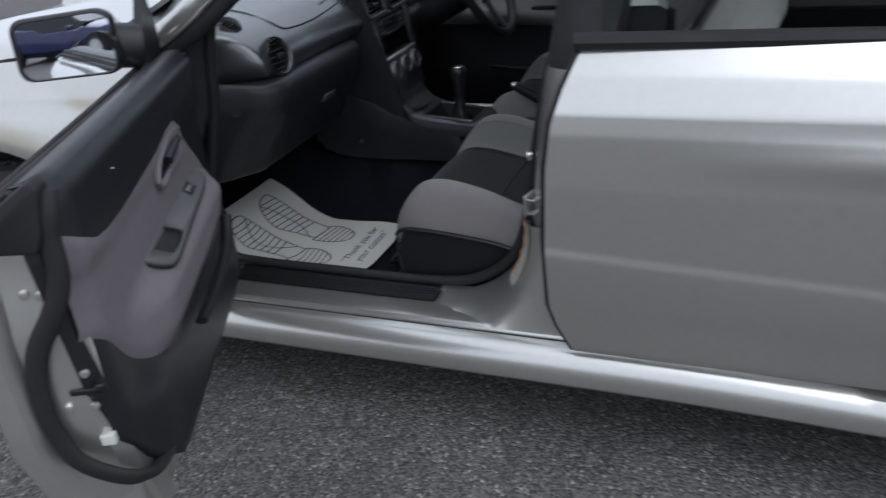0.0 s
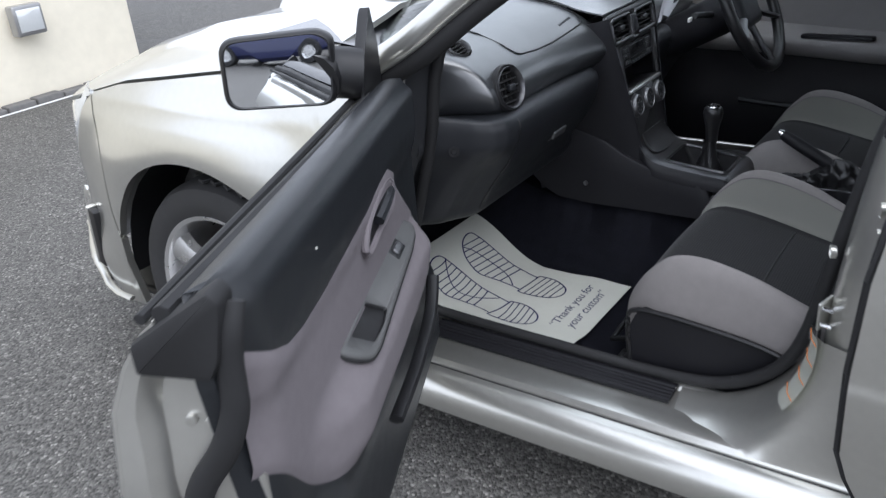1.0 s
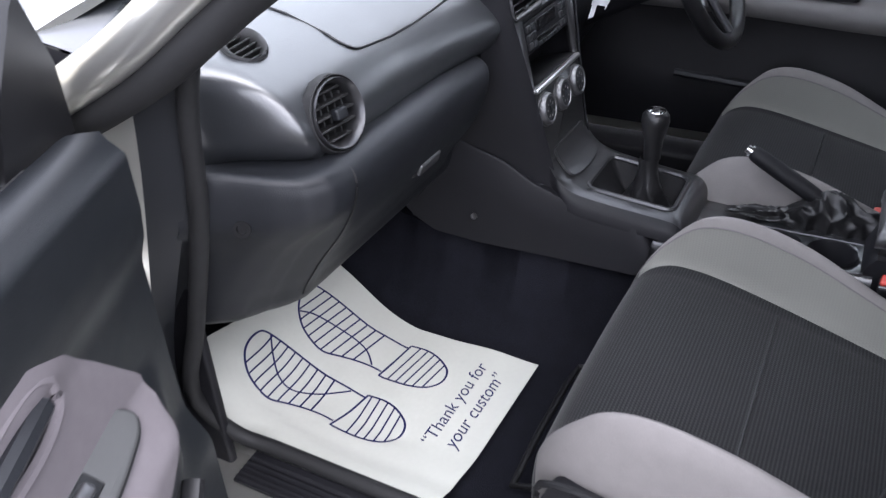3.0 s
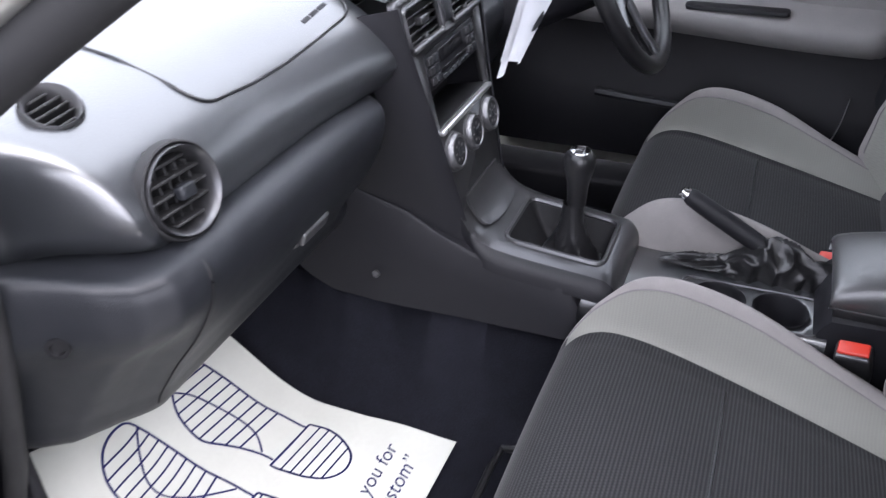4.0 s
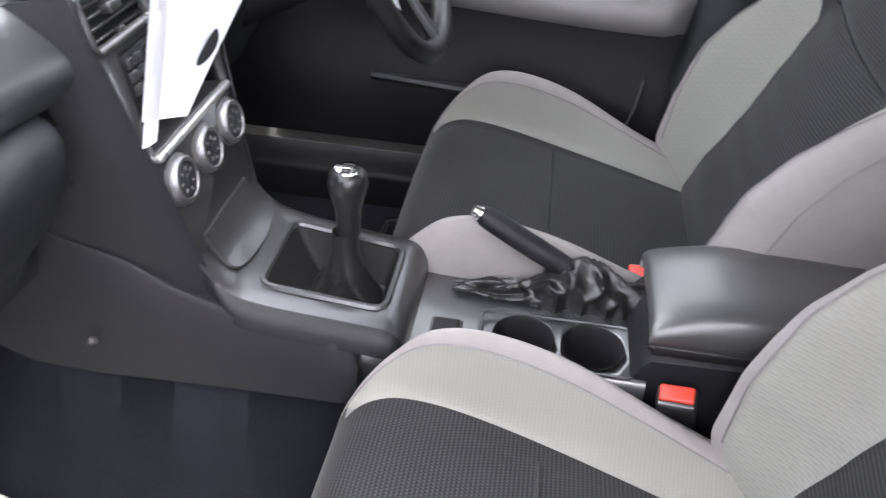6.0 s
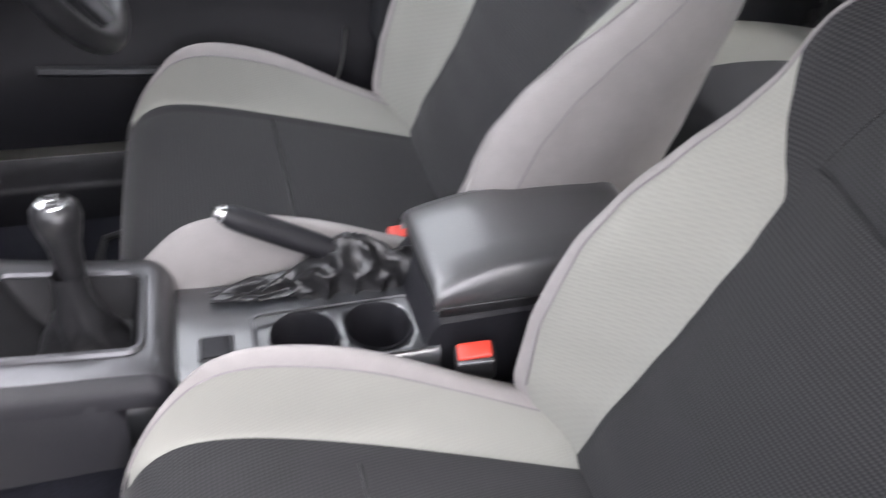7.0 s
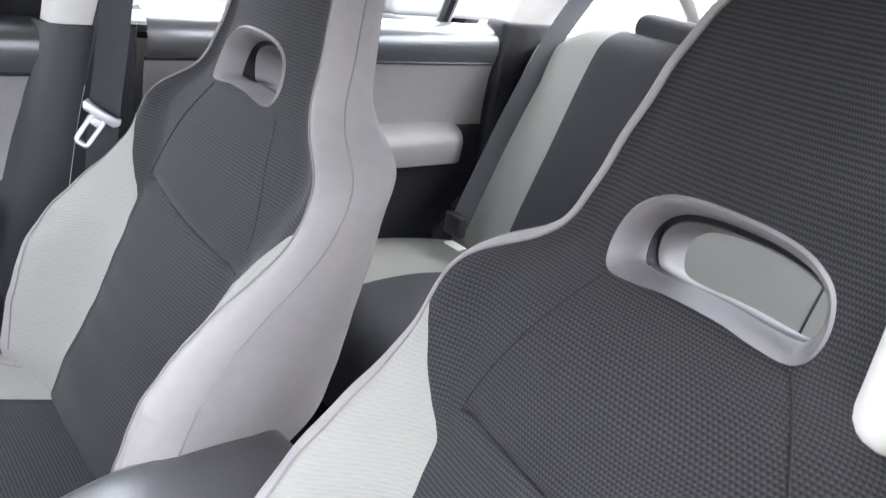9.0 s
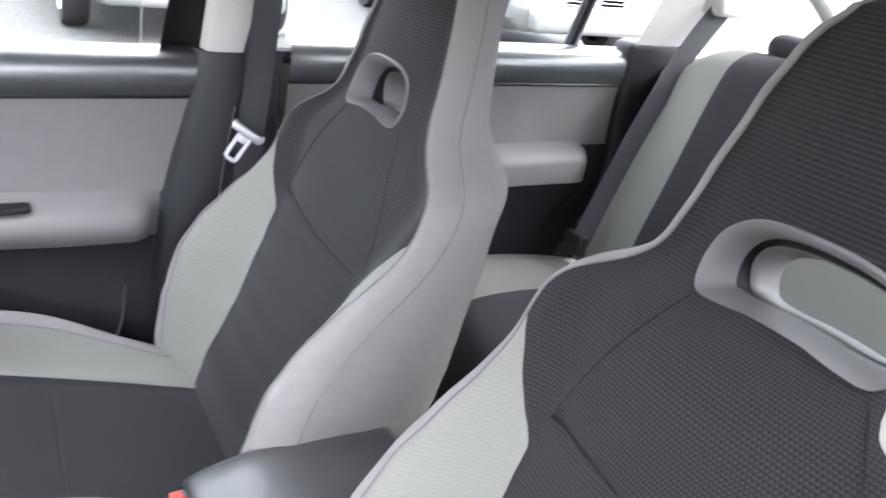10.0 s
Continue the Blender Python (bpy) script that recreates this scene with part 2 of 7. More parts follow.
def surf(rows, closed=False, caps=False, index=None, bm=None, flip=False):
    """A skin over rows of points, with UV in metres. closed: each row is a ring. index(i, j): material slot."""
    bm = bm or bmesh.new()
    uvl = bm.loops.layers.uv.verify()
    V = [[bm.verts.new(p) for p in r] for r in rows]
    nj = len(rows[0])
    cu = [[0.0] for _ in rows]
    mid = len(rows) // 2
    lens = [(Vector(rows[mid][(j + 1) % nj]) - Vector(rows[mid][j])).length for j in range(nj)]
    us = [0.0]
    for l in lens:
        us.append(us[-1] + l)
    vs = [0.0]
    mj = nj // 2
    for i in range(len(rows) - 1):
        vs.append(vs[-1] + (Vector(rows[i + 1][mj]) - Vector(rows[i][mj])).length)
    for i in range(len(rows) - 1):
        for j in range(nj if closed else nj - 1):
            k = (j + 1) % nj
            q = [V[i][j], V[i][k], V[i + 1][k], V[i + 1][j]]
            w = [(us[j], vs[i]), (us[j + 1], vs[i]), (us[j + 1], vs[i + 1]), (us[j], vs[i + 1])]
            if flip:
                q.reverse(), w.reverse()
            if len({v.co.to_tuple(6) for v in q}) < 3:
                continue
            f = bm.faces.new(q)
            for l, t in zip(f.loops, w):
                l[uvl].uv = t
            if index:
                f.material_index = index(i, j)
    if caps:
        for r in (V[0], V[-1]):
            try:
                bm.faces.new(r if r is V[-1] else r[::-1])
            except ValueError:
                pass
    return bm


def solid(bm, thick):
    """Give a skin thickness, inwards along its normals."""
    bmesh.ops.recalc_face_normals(bm, faces=bm.faces)
    bmesh.ops.solidify(bm, geom=bm.faces[:], thickness=thick)
    return bm


def rbox(x0, x1, y0, y1, z0, z1, r=0.01, seg=3, bm=None, m=None):
    own = bmesh.new()
    bmesh.ops.create_cube(own, size=1)
    for v in own.verts:
        v.co = Vector(((x0 + x1) / 2 + v.co.x * (x1 - x0), (y0 + y1) / 2 + v.co.y * (y1 - y0), (z0 + z1) / 2 + v.co.z * (z1 - z0)))
    r = min(r, abs(x1 - x0) * 0.49, abs(y1 - y0) * 0.49, abs(z1 - z0) * 0.49)
    if r > 0:
        bmesh.ops.bevel(own, geom=own.edges[:], offset=r, segments=seg, profile=0.5, affect="EDGES")
    if m is not None:
        own.transform(m)
    return join(bm, own)


def join(bm, other):
    if bm is None:
        return other
    me = bpy.data.meshes.new("tmp")
    other.to_mesh(me)
    other.free()
    bm.from_mesh(me)
    bpy.data.meshes.remove(me)
    return bm


def tube(pts, r, n=8, bm=None, flat=1.0, closed=False, up=(0, 0, 1)):
    """A round (or flattened) bar along pts; r: radius, or a function of the way from 0 to 1."""
    pts = [Vector(p) for p in pts]
    rows = []
    for i, p in enumerate(pts):
        a, b = (pts[i - 1], pts[(i + 1) % len(pts)]) if closed else (pts[max(i - 1, 0)], pts[min(i + 1, len(pts) - 1)])
        t = (b - a).normalized()
        s = t.cross(Vector(up))
        s = s.normalized() if s.length > 1e-4 else t.orthogonal().normalized()
        u = s.cross(t)
        rr = r(i / (len(pts) - 1)) if callable(r) else r
        rows.append([p + (s * math.cos(2 * math.pi * k / n) + u * math.sin(2 * math.pi * k / n) * flat) * rr for k in range(n)])
    if closed:
        rows.append(rows[0])
    out = surf(rows, closed=True, caps=not closed)
    bmesh.ops.remove_doubles(out, verts=out.verts, dist=1e-6)
    bmesh.ops.recalc_face_normals(out, faces=out.faces)
    return join(bm, out)


def plate(outline, depth, frame_m, r=0.003, bm=None, seg=2):
    """A flat plate: outline in x, y of frame_m, from z = 0 up to depth, with softened edges."""
    own = bmesh.new()
    f = own.faces.new([own.verts.new((x, y, 0)) for x, y in outline])
    g = bmesh.ops.extrude_face_region(own, geom=[f])
    top = [v for v in g["geom"] if isinstance(v, bmesh.types.BMVert)]
    for v in top:
        v.co.z += depth
    bmesh.ops.recalc_face_normals(own, faces=own.faces)
    if r:
        es = [e for e in own.edges if all(v in top for v in e.verts)]
        bmesh.ops.bevel(own, geom=es, offset=r, segments=seg, profile=0.5, affect="EDGES")
    own.transform(frame_m)
    return join(bm, own)


def lathe(profile, n, frame_m, bm=None):
    """Turn a profile of (radius, height) about the z axis of frame_m."""
    rows = [[Vector((r * math.cos(2 * math.pi * k / n), r * math.sin(2 * math.pi * k / n), h)) for k in range(n)] for r, h in profile]
    own = surf(rows, closed=True)
    bmesh.ops.remove_doubles(own, verts=own.verts, dist=1e-6)
    bmesh.ops.recalc_face_normals(own, faces=own.faces)
    own.transform(frame_m)
    return join(bm, own)


def basis(o, x, y):
    """A frame at o with its x and y axes along x and y."""
    x = Vector(x).normalized()
    z = x.cross(Vector(y)).normalized()
    y = z.cross(x)
    m = Matrix((x, y, z)).transposed().to_4x4()
    m.translation = o
    return m


def lerp_table(table, s):
    """A smooth value row from a table of rows, by the first column."""
    for a, b in zip(table, table[1:]):
        if s <= b[0]:
            f = (s - a[0]) / (b[0] - a[0])
            f = f * f * (3 - 2 * f) * 0.4 + f * 0.6
            return [p + (q - p) * f for p, q in zip(a[1:], b[1:])]
    return list(table[-1][1:])


def smooth(a, b, x):
    f = max(0.0, min(1.0, (x - a) / (b - a)))
    return f * f * (3 - 2 * f)


def round_poly(pts, r, n=5):
    """A polygon with its corners rounded."""
    out = []
    k = len(pts)
    for i in range(k):
        p, a, b = Vector(pts[i]), Vector(pts[i - 1]), Vector(pts[(i + 1) % k])
        d1, d2 = (a - p), (b - p)
        q = min(r, d1.length * 0.45, d2.length * 0.45)
        s, e = p + d1.normalized() * q, p + d2.normalized() * q
        for j in range(n):
            f = j / (n - 1)
            out.append(tuple((1 - f) ** 2 * s + 2 * f * (1 - f) * p + f * f * e))
    return out


def applied(ob, other, operation="DIFFERENCE"):
    """Cut ob by other, for good, and drop the cutter."""
    md = ob.modifiers.new("cut", "BOOLEAN")
    md.operation, md.object, md.solver = operation, other, "EXACT"
    md.material_mode = "TRANSFER"
    bpy.context.view_layer.update()
    me = bpy.data.meshes.new_from_object(ob.evaluated_get(bpy.context.evaluated_depsgraph_get()))
    ob.modifiers.clear()
    old = ob.data
    ob.data = me
    bpy.data.meshes.remove(old)
    od = other.data
    bpy.data.objects.remove(other)
    bpy.data.meshes.remove(od)
    return ob


G = 0.04  # height of the tarmac

# ---- setting ----
bm = bmesh.new()
bmesh.ops.create_grid(bm, x_segments=40, y_segments=40, size=400)
ground = tagged(part("ground", bm, TARMAC), "worn grey tarmac of a car park", "ground", kind="structure")
ground.location.z = G
wall = thing("wall_render", "cream rendered wall with a rough coat", "wall")
tagged(wall, kind="structure")
bm = rbox(-6.5, 1.72, 5.2, 5.5, G, 2.5, 0.02)
bmesh.ops.subdivide_edges(bm, edges=[e for e in bm.edges if e.calc_length() > 1], cuts=40, use_grid_fill=True)
part("wall_face", bm, RENDER_WALL, wall)
side_wall = tagged(part("wall_far", rbox(1.45, 1.72, 5.5, 16, G, 2.5, 0.02), RENDER_WALL), "cream rendered return wall", "wall", kind="structure")
random.seed(8)
sett = [rbox(-0.095, 0.095, -0.05, 0.05, 0, 0.05 + 0.006 * k, 0.008, 2) for k in range(3)]
meshes = []
for k, b in enumerate(sett):
    me = bpy.data.meshes.new("sett")
    b.to_mesh(me), b.free()
    me.materials.append(KERB)
    meshes.append(me)
edging = thing("edging", "row of grey setts along the wall's foot", "kerb")
tagged(edging, kind="structure")
for k in range(36):
    o = new("sett", meshes[k % 3])
    o.location = (-5.5 + 0.2 * k, 5.145, G - 0.02)
    o.rotation_euler.z = random.uniform(-0.03, 0.03)
    o.parent = edging
line = tagged(part("white_line", rbox(-5.6, 1.72, 5.06, 5.085, G, G + 0.004, 0), WHITE), "faded white line along the setts", "road marking", kind="structure")
lamp = thing("flood_light", "grey box flood light fixed low on the wall", "light fitting")
lm = Matrix.Translation((0.90, 5.10, 0.57))
part("lamp_housing", rbox(-0.10, 0.10, -0.03, 0.06, -0.095, 0.095, 0.015, m=lm), GREY_PAINT, lamp)
part("lamp_glass", rbox(-0.08, 0.08, -0.036, -0.029, -0.07, 0.07, 0.004, m=lm), LENS, lamp, "flat lamp glass")
part("lamp_bracket", rbox(-0.02, 0.02, 0.05, 0.10, -0.03, 0.03, 0.004, m=lm), METAL_TRIM, lamp)

# ---- front seats ----
XP, XD = -0.370, 0.330   # seat centres across the car
#        z     y      half  inner  bolster thick
BACK = [(0.43, -0.015, 0.205, 0.150, 0.020, 0.13),
        (0.50, -0.040, 0.248, 0.148, 0.074, 0.16),
        (0.58, -0.080, 0.262, 0.146, 0.100, 0.18),
        (0.62, -0.101, 0.266, 0.147, 0.106, 0.172),
        (0.665, -0.125, 0.268, 0.148, 0.111, 0.165),
        (0.718, -0.153, 0.267, 0.153, 0.099, 0.155),
        (0.768, -0.182, 0.265, 0.159, 0.072, 0.145),
        (0.805, -0.203, 0.263, 0.164, 0.042, 0.14),
        (0.842, -0.222, 0.263, 0.172, 0.022, 0.13),
        (0.878, -0.241, 0.266, 0.195, 0.020, 0.12),
        (0.903, -0.254, 0.262, 0.205, 0.018, 0.122),
        (0.921, -0.263, 0.248, 0.195, 0.015, 0.122),
        (0.934, -0.270, 0.229, 0.180, 0.013, 0.12),
        (0.949, -0.278, 0.200, 0.160, 0.012, 0.115),
        (0.965, -0.286, 0.177, 0.144, 0.010, 0.108),
        (0.990, -0.295, 0.160, 0.132, 0.009, 0.10),
        (1.05, -0.312, 0.147, 0.124, 0.008, 0.092),
        (1.13, -0.330, 0.128, 0.108, 0.006, 0.088),
        (1.19, -0.343, 0.107, 0.090, 0.004, 0.11),
        (1.225, -0.355, 0.078, 0.068, 0.002, 0.085),
        (1.240, -0.375, 0.040, 0.037, 0.0, 0.045)]
NB, NC = 8, 24      # columns on a bolster and across the middle


def back_at(z):
    """The backrest's measures at a height, eased between the table's rows."""
    rows = [lerp_table(BACK, min(1.24, max(0.43, z + d))) for d in (-0.012, -0.006, 0, 0.006, 0.012)]
    return [sum(r[k] for r in rows) / 5 for k in range(5)] if z < 1.2 else rows[2]


def crest(f):
    """The bolster's section from its outer edge inwards: a fat round ridge."""
    return float(np.interp(f, [0, 0.06, 0.125, 0.21, 0.30, 0.42, 0.55, 0.70, 0.85, 1.0], [0.80, 0.92, 0.985, 1.0, 0.94, 0.76, 0.54, 0.31, 0.12, 0.05]))


def fold(x):
    """Height of the soft fold that crosses the backrest."""
    return 0.784 + 0.07 * max(-0.16, min(0.16, x))


def back_depth(x, z):
    """How far forward the backrest's face stands."""
    y, w, ub, b, T = back_at(z)
    a = abs(x)
    if a >= ub:
        f = (w - a) / (w - ub)
        return y + b * crest(f) - 0.006 * (1 - smooth(0, 0.3, f))
    d = y + b * 0.05 + 0.012 * (1 - (a / max(ub, 0.01)) ** 2)
    return d - 0.006 * math.exp(-((z - fold(x)) / 0.007) ** 2) * smooth(0.158, 0.14, a)


def back_ring(z, tilt):
    def lean(zz):
        return tilt * (0.005 + 0.11 * max(0, zz - 0.60)) if zz < 0.9 else tilt * (0.005 + 0.11 * 0.30)
    y, w, ub, b, T = back_at(z)
    edge = 0.036 - 0.010 * smooth(0.62, 0.74, z) - 0.014 * smooth(0.74, 0.88, z)          # width of the plain border
    # where the pale bolster panel ends: it tapers out to the border at the shoulder
    pale = float(np.interp(z, [0.43, 0.62, 0.718, 0.762, 0.789, 0.811, 0.835, 0.856], [0.150, 0.147, 0.153, 0.162, 0.187, 0.206, 0.226, 0.244]))
    pale = min(pale + 0.02 * smooth(0.856, 0.872, z) + 0.2 * (z > 0.874), w - edge - 0.0015)
    xs = [w - 0.004, w - edge * 0.5] + [w - edge - (w - edge - pale) * k / (NB - 2) for k in range(NB - 2)]
    xs = [-x for x in xs] + [-pale + 2 * pale * k / NC for k in range(NC + 1)] + xs[::-1]
    R = [Vector((x, back_depth(x, z) + lean(z), z)) for x in xs]
    yb = y - T + lean(z)

    def flank(y0):
        return [(w, y0 - 0.008), (w + 0.005, y0 - 0.020), (w + 0.008, y0 - 0.036), (w + 0.009, y0 + (yb - y0) * 0.5), (w - 0.004, y0 + (yb - y0) * 0.78), (w - 0.035, yb)]
    R += [Vector((x, yy, z)) for x, yy in flank(R[-1].y)]
    R += [Vector((x * (w - 0.05), yb - 0.012, z)) for x in (0.6, 0.2, -0.2, -0.6)]
    R += [Vector((-x, yy, z)) for x, yy in flank(R[0].y)[::-1]]
    return R


def front_seat(tilt=0.0, shift=0.0, squeeze=1.0):
    seat = thing("front_seat", "sport front seat, charcoal mesh cloth with light grey bolsters", "car seat", "front seats")
    zs = [0.43 + (1.24 - 0.43) * i / 150 for i in range(151)]
    rows = [back_ring(z, tilt) for z in zs]
    nb, nc = NB, NC

    def index(i, j):
        z = zs[i]
        if j < nb or nb + nc <= j < nb + nc + nb:
            if j < 2 or j >= nb * 2 + nc - 2:
                return 2
            return 1 if z < 0.872 else 0
        if j < nb + nc:
            return 0
        return 2
    bm = surf(rows, closed=True, caps=True, index=index)
    for f in bm.faces:
        if len(f.verts) > 4:
            f.material_index = 2
    bmesh.ops.recalc_face_normals(bm, faces=bm.faces)
    back = part("backrest", bm, [DARK_CLOTH, LIGHT_CLOTH, SIDE_CLOTH], None, "charcoal mesh backrest with pale bolsters and a hole in the headrest", 50)
    # the arched opening in the headrest, dished towards a hole that goes right through
    def arch(top, low):
        half = top + low
        pts = [(-x, z) for x, z in half[::-1]] + half[1:-1]
        return spline([(x * squeeze + shift, z, 0) for x, z in pts + pts[:1]], 73)[:-1]
    outer = arch([(0, 1.046), (0.040, 1.044), (0.070, 1.036), (0.092, 1.019), (0.101, 0.994)], [(0.099, 0.972), (0.088, 0.961), (0.060, 0.962), (0.030, 0.966), (0, 0.967)])
    inner = arch([(0, 1.024), (0.032, 1.0225), (0.060, 1.016), (0.076, 1.005), (0.0825, 0.991)], [(0.081, 0.975), (0.073, 0.9655), (0.046, 0.9645), (0.020, 0.9665), (0, 0.967)])
    hole = [o.lerp(i, 0.14) for o, i in zip(outer, inner)]
    # it widens and drops towards the back of the seat
    cut = surf([[Vector((p.x * k, yy, p.y - d * smooth(1.045, 0.967, p.y))) for p in hole] for yy, k, d in ((0.0, 1.0, 0.0), (-0.325, 1.0, 0.0), (-0.345, 1.02, 0.008), (-0.40, 1.12, 0.040), (-0.55, 1.3, 0.12))], closed=True, caps=True)
    bmesh.ops.recalc_face_normals(cut, faces=cut.faces)
    applied(back, part("cut", cut, SIDE_CLOTH))
    back.parent = seat
    rim_rows = []
    for o, i in zip(outer, inner):
        y0 = back_depth(o.x, o.y) + tilt * 0.038
        y1 = back_depth(i.x, i.y) + tilt * 0.038
        ring = []
        for f, dy in ((-0.05, -0.004), (0.0, 0.002), (0.08, 0.0035), (0.2, 0.001), (0.45, -0.009), (0.7, -0.021), (0.85, -0.031), (0.88, -0.036), (0.80, -0.040)):
            p = o.lerp(i, f)
            ring.append(Vector((p.x, y0 + (y1 - y0) * f + dy, p.y)))
        rim_rows.append(ring)
    rim_rows.append(rim_rows[0])
    rim = surf(rim_rows)
    bmesh.ops.remove_doubles(rim, verts=rim.verts, dist=1e-6)
    part("headrest_trim", rim, TRIM_GREY, seat, "grey plastic surround lining the headrest opening")
    # rear surround: a satin ring set back behind a dark gap
    rows2 = []
    mid = Vector((shift, 0.997, 0))
    for p in [Vector((mid.x + (q.x - mid.x) * 0.97, q.y - 0.006, 0)) for q in inner]:
        y0 = back_depth(p.x, 0.99) + tilt * 0.038
        rows2.append([Vector((mid.x + (p.x - mid.x) * k, y0 + dy, 0.997 + (p.y - 0.997) * k - d)) for k, dy, d in ((1.06, -0.050, 0), (1.03, -0.048, 0), (1.01, -0.050, 0), (0.985, -0.058, 0.002), (0.98, -0.085, 0.012), (1.0, -0.092, 0.014))])
    rows2.append(rows2[0])
    # added skin across the open gap, coloured dark for the shade in it
    liner = surf([[a[-2], (a[-2] + b[0]) / 2 + Vector((0, 0, 0.002)), b[0]] for a, b in zip(rim_rows, rows2)])
    part("ring_gap_shade", liner, LEATHER_DULL, seat, "dark skin for the shade in the gap between the two rings")
    rear = surf(rows2)
    bmesh.ops.remove_doubles(rear, verts=rear.verts, dist=1e-6)
    part("rear_headrest_trim", rear, TRIM_GREY, seat, "grey inner ring of the headrest opening")
    n = nb * 2 + nc
    for front, flank in ((2, -3), (n - 2, n + 3)):
        part("edge_seam", tube([rows[i][front] + Vector((0, 0.0006, 0)) for i in range(14, 146)], 0.0014, 4), SEAM, seat, "stitched seam beside the bolster edge")
        part("edge_seam", tube([rows[i][flank] for i in range(10, 146)], 0.0012, 4), SEAM, seat)
    # a dark line painted as shade in the shallow backrest fold; stitched shoulder seams
    def lean(z):
        return tilt * (0.005 + 0.11 * max(0, min(z, 0.9) - 0.6))
    line = []
    for k in range(41):
        x = -0.158 + 0.316 * k / 40
        line.append(Vector((x, back_depth(x, fold(x)) + 0.0002 + lean(fold(x)), fold(x))))
    part("fold_shade", tube(line, 0.0014, 5), LEATHER_DULL, back)
    for s in (-1, 1):
        pts = []
        for k in range(15):
            f = k / 14
            z = 0.80 + (0.955 - 0.80) * f
            x = s * (0.158 - 0.065 * f ** 1.6)
            pts.append(Vector((x, back_depth(x, z) + 0.0003 + lean(z), z)))
        part("shoulder_seam", tube(pts, 0.0009, 5), LEATHER_DULL, back)
    # cushion
    CUSH = [(-0.09, 0.440, 0.205, 0.115, 0.015), (0.0, 0.452, 0.225, 0.138, 0.032), (0.10, 0.465, 0.236, 0.166, 0.068), (0.20, 0.478, 0.240, 0.192, 0.104),
            (0.29, 0.492, 0.240, 0.208, 0.112), (0.35, 0.500, 0.238, 0.212, 0.094), (0.392, 0.500, 0.232, 0.208, 0.052), (0.425, 0.484, 0.220, 0.198, 0.016),
            (0.447, 0.445, 0.206, 0.186, 0.0), (0.452, 0.385, 0.198, 0.180, 0.0)]
    crow, ny = [], 44
    sl = [0]
    for i in range(ny + 1):
        t = i / ny * (len(CUSH) - 1)
        k = min(int(t), len(CUSH) - 2)
        f = t - k
        P = [CUSH[max(k - 1, 0)], CUSH[k], CUSH[k + 1], CUSH[min(k + 2, len(CUSH) - 1)]]
        y, z, w, ub, b = [0.5 * (2 * P[1][c] + (P[2][c] - P[0][c]) * f + (2 * P[0][c] - 5 * P[1][c] + 4 * P[2][c] - P[3][c]) * f * f + (3 * P[1][c] - P[0][c] - 3 * P[2][c] + P[3][c]) * f ** 3) for c in range(5)]
        R = []
        zb = 0.335
        zc = max(z + b, zb + 0.02)
        for dx, q in ((0.0, 0.0), (0.014, 0.45), (0.012, 0.82)):
            R.append(Vector((-w - dx, y, zb + (zc - zb) * q)))
        for q in range(9):
            g = q / 8
            x = -w - 0.004 + (w + 0.004 - ub) * g
            R.append(Vector((x, y, z + b * (1 - smooth(0.04, 1.0, g)) - min(0.016, b * 0.25) * (1 - smooth(0, 0.30, g)))))
        for q in range(1, 12):
            x = -ub + 2 * ub * q / 12
            R.append(Vector((x, y, z + 0.010 * (1 - (x / ub) ** 2))))
        R += [Vector((-p.x, p.y, p.z)) for p in R[:12]][::-1]
        crow.append(R)

    def cidx(i, j):
        if j < 6 or j >= 28:
            return 2 if i < 38 else 0
        if j < 11 or j >= 23:             # pale panels reach the front edge, charcoal cloth wraps below
            return 1 if i < 36 else 0
        return 0
    cb = surf(crow, index=cidx)
    f = cb.faces.new([cb.verts.new((x, y, 0.335)) for x, y in ((-0.19, 0.440), (0.19, 0.440), (0.19, -0.09), (-0.19, -0.09))])
    f.material_index = 2
    bmesh.ops.recalc_face_normals(cb, faces=cb.faces)
    cushion = part("cushion", cb, [DARK_CLOTH, LIGHT_CLOTH, SIDE_CLOTH], seat, "charcoal mesh cushion between raised light grey bolsters", 60)
    part("cushion_seam", tube([Vector((x, 0.214, lerp_table([(c[0], c[1]) for c in CUSH], 0.214)[0] + 0.010 * (1 - (x / 0.195) ** 2) + 0.0004)) for x in [-0.166 + 0.0166 * k for k in range(21)]], 0.0018, 5), BLACK, cushion)
    for s in (-1, 1):
        part("edge_seam", tube([r[6] if s < 0 else r[-7] for r in crow[4:37]], 0.0014, 4), SEAM, seat)
        # plastic side cover with a raised upper lip
        out = [(-0.02, 0.330), (0.38, 0.305), (0.418, 0.33), (0.425, 0.42), (0.405, 0.465), (0.20, 0.450), (0.10, 0.422), (-0.02, 0.400)]
        cover = plate(round_poly(out, 0.018), 0.022, basis((s * 0.238, 0, 0), (0, 1, 0), (0, 0, 1)) if s > 0 else basis((s * 0.238 - 0.022, 0, 0), (0, 1, 0), (0, 0, 1)), 0.006)
        part("side_cover", cover, PLASTIC_LOW, seat, "dark plastic cover on the side of the seat base")
        lip = tube(spline([(s * 0.262, -0.01, 0.402), (s * 0.264, 0.10, 0.425), (s * 0.264, 0.20, 0.451), (s * 0.264, 0.40, 0.466), (s * 0.264, 0.425, 0.42), (s * 0.262, 0.42, 0.335)], 24), 0.005, 6)
        part("cover_lip", lip, BLACK, seat)
        # hinge cover where backrest and cushion meet
        cover = part("hinge_cover", rbox(s * 0.232 - 0.016, s * 0.232 + 0.016, -0.050, 0.030, 0.405, 0.455, 0.012, 3), PLASTIC, seat, "dark plastic hinge cover")
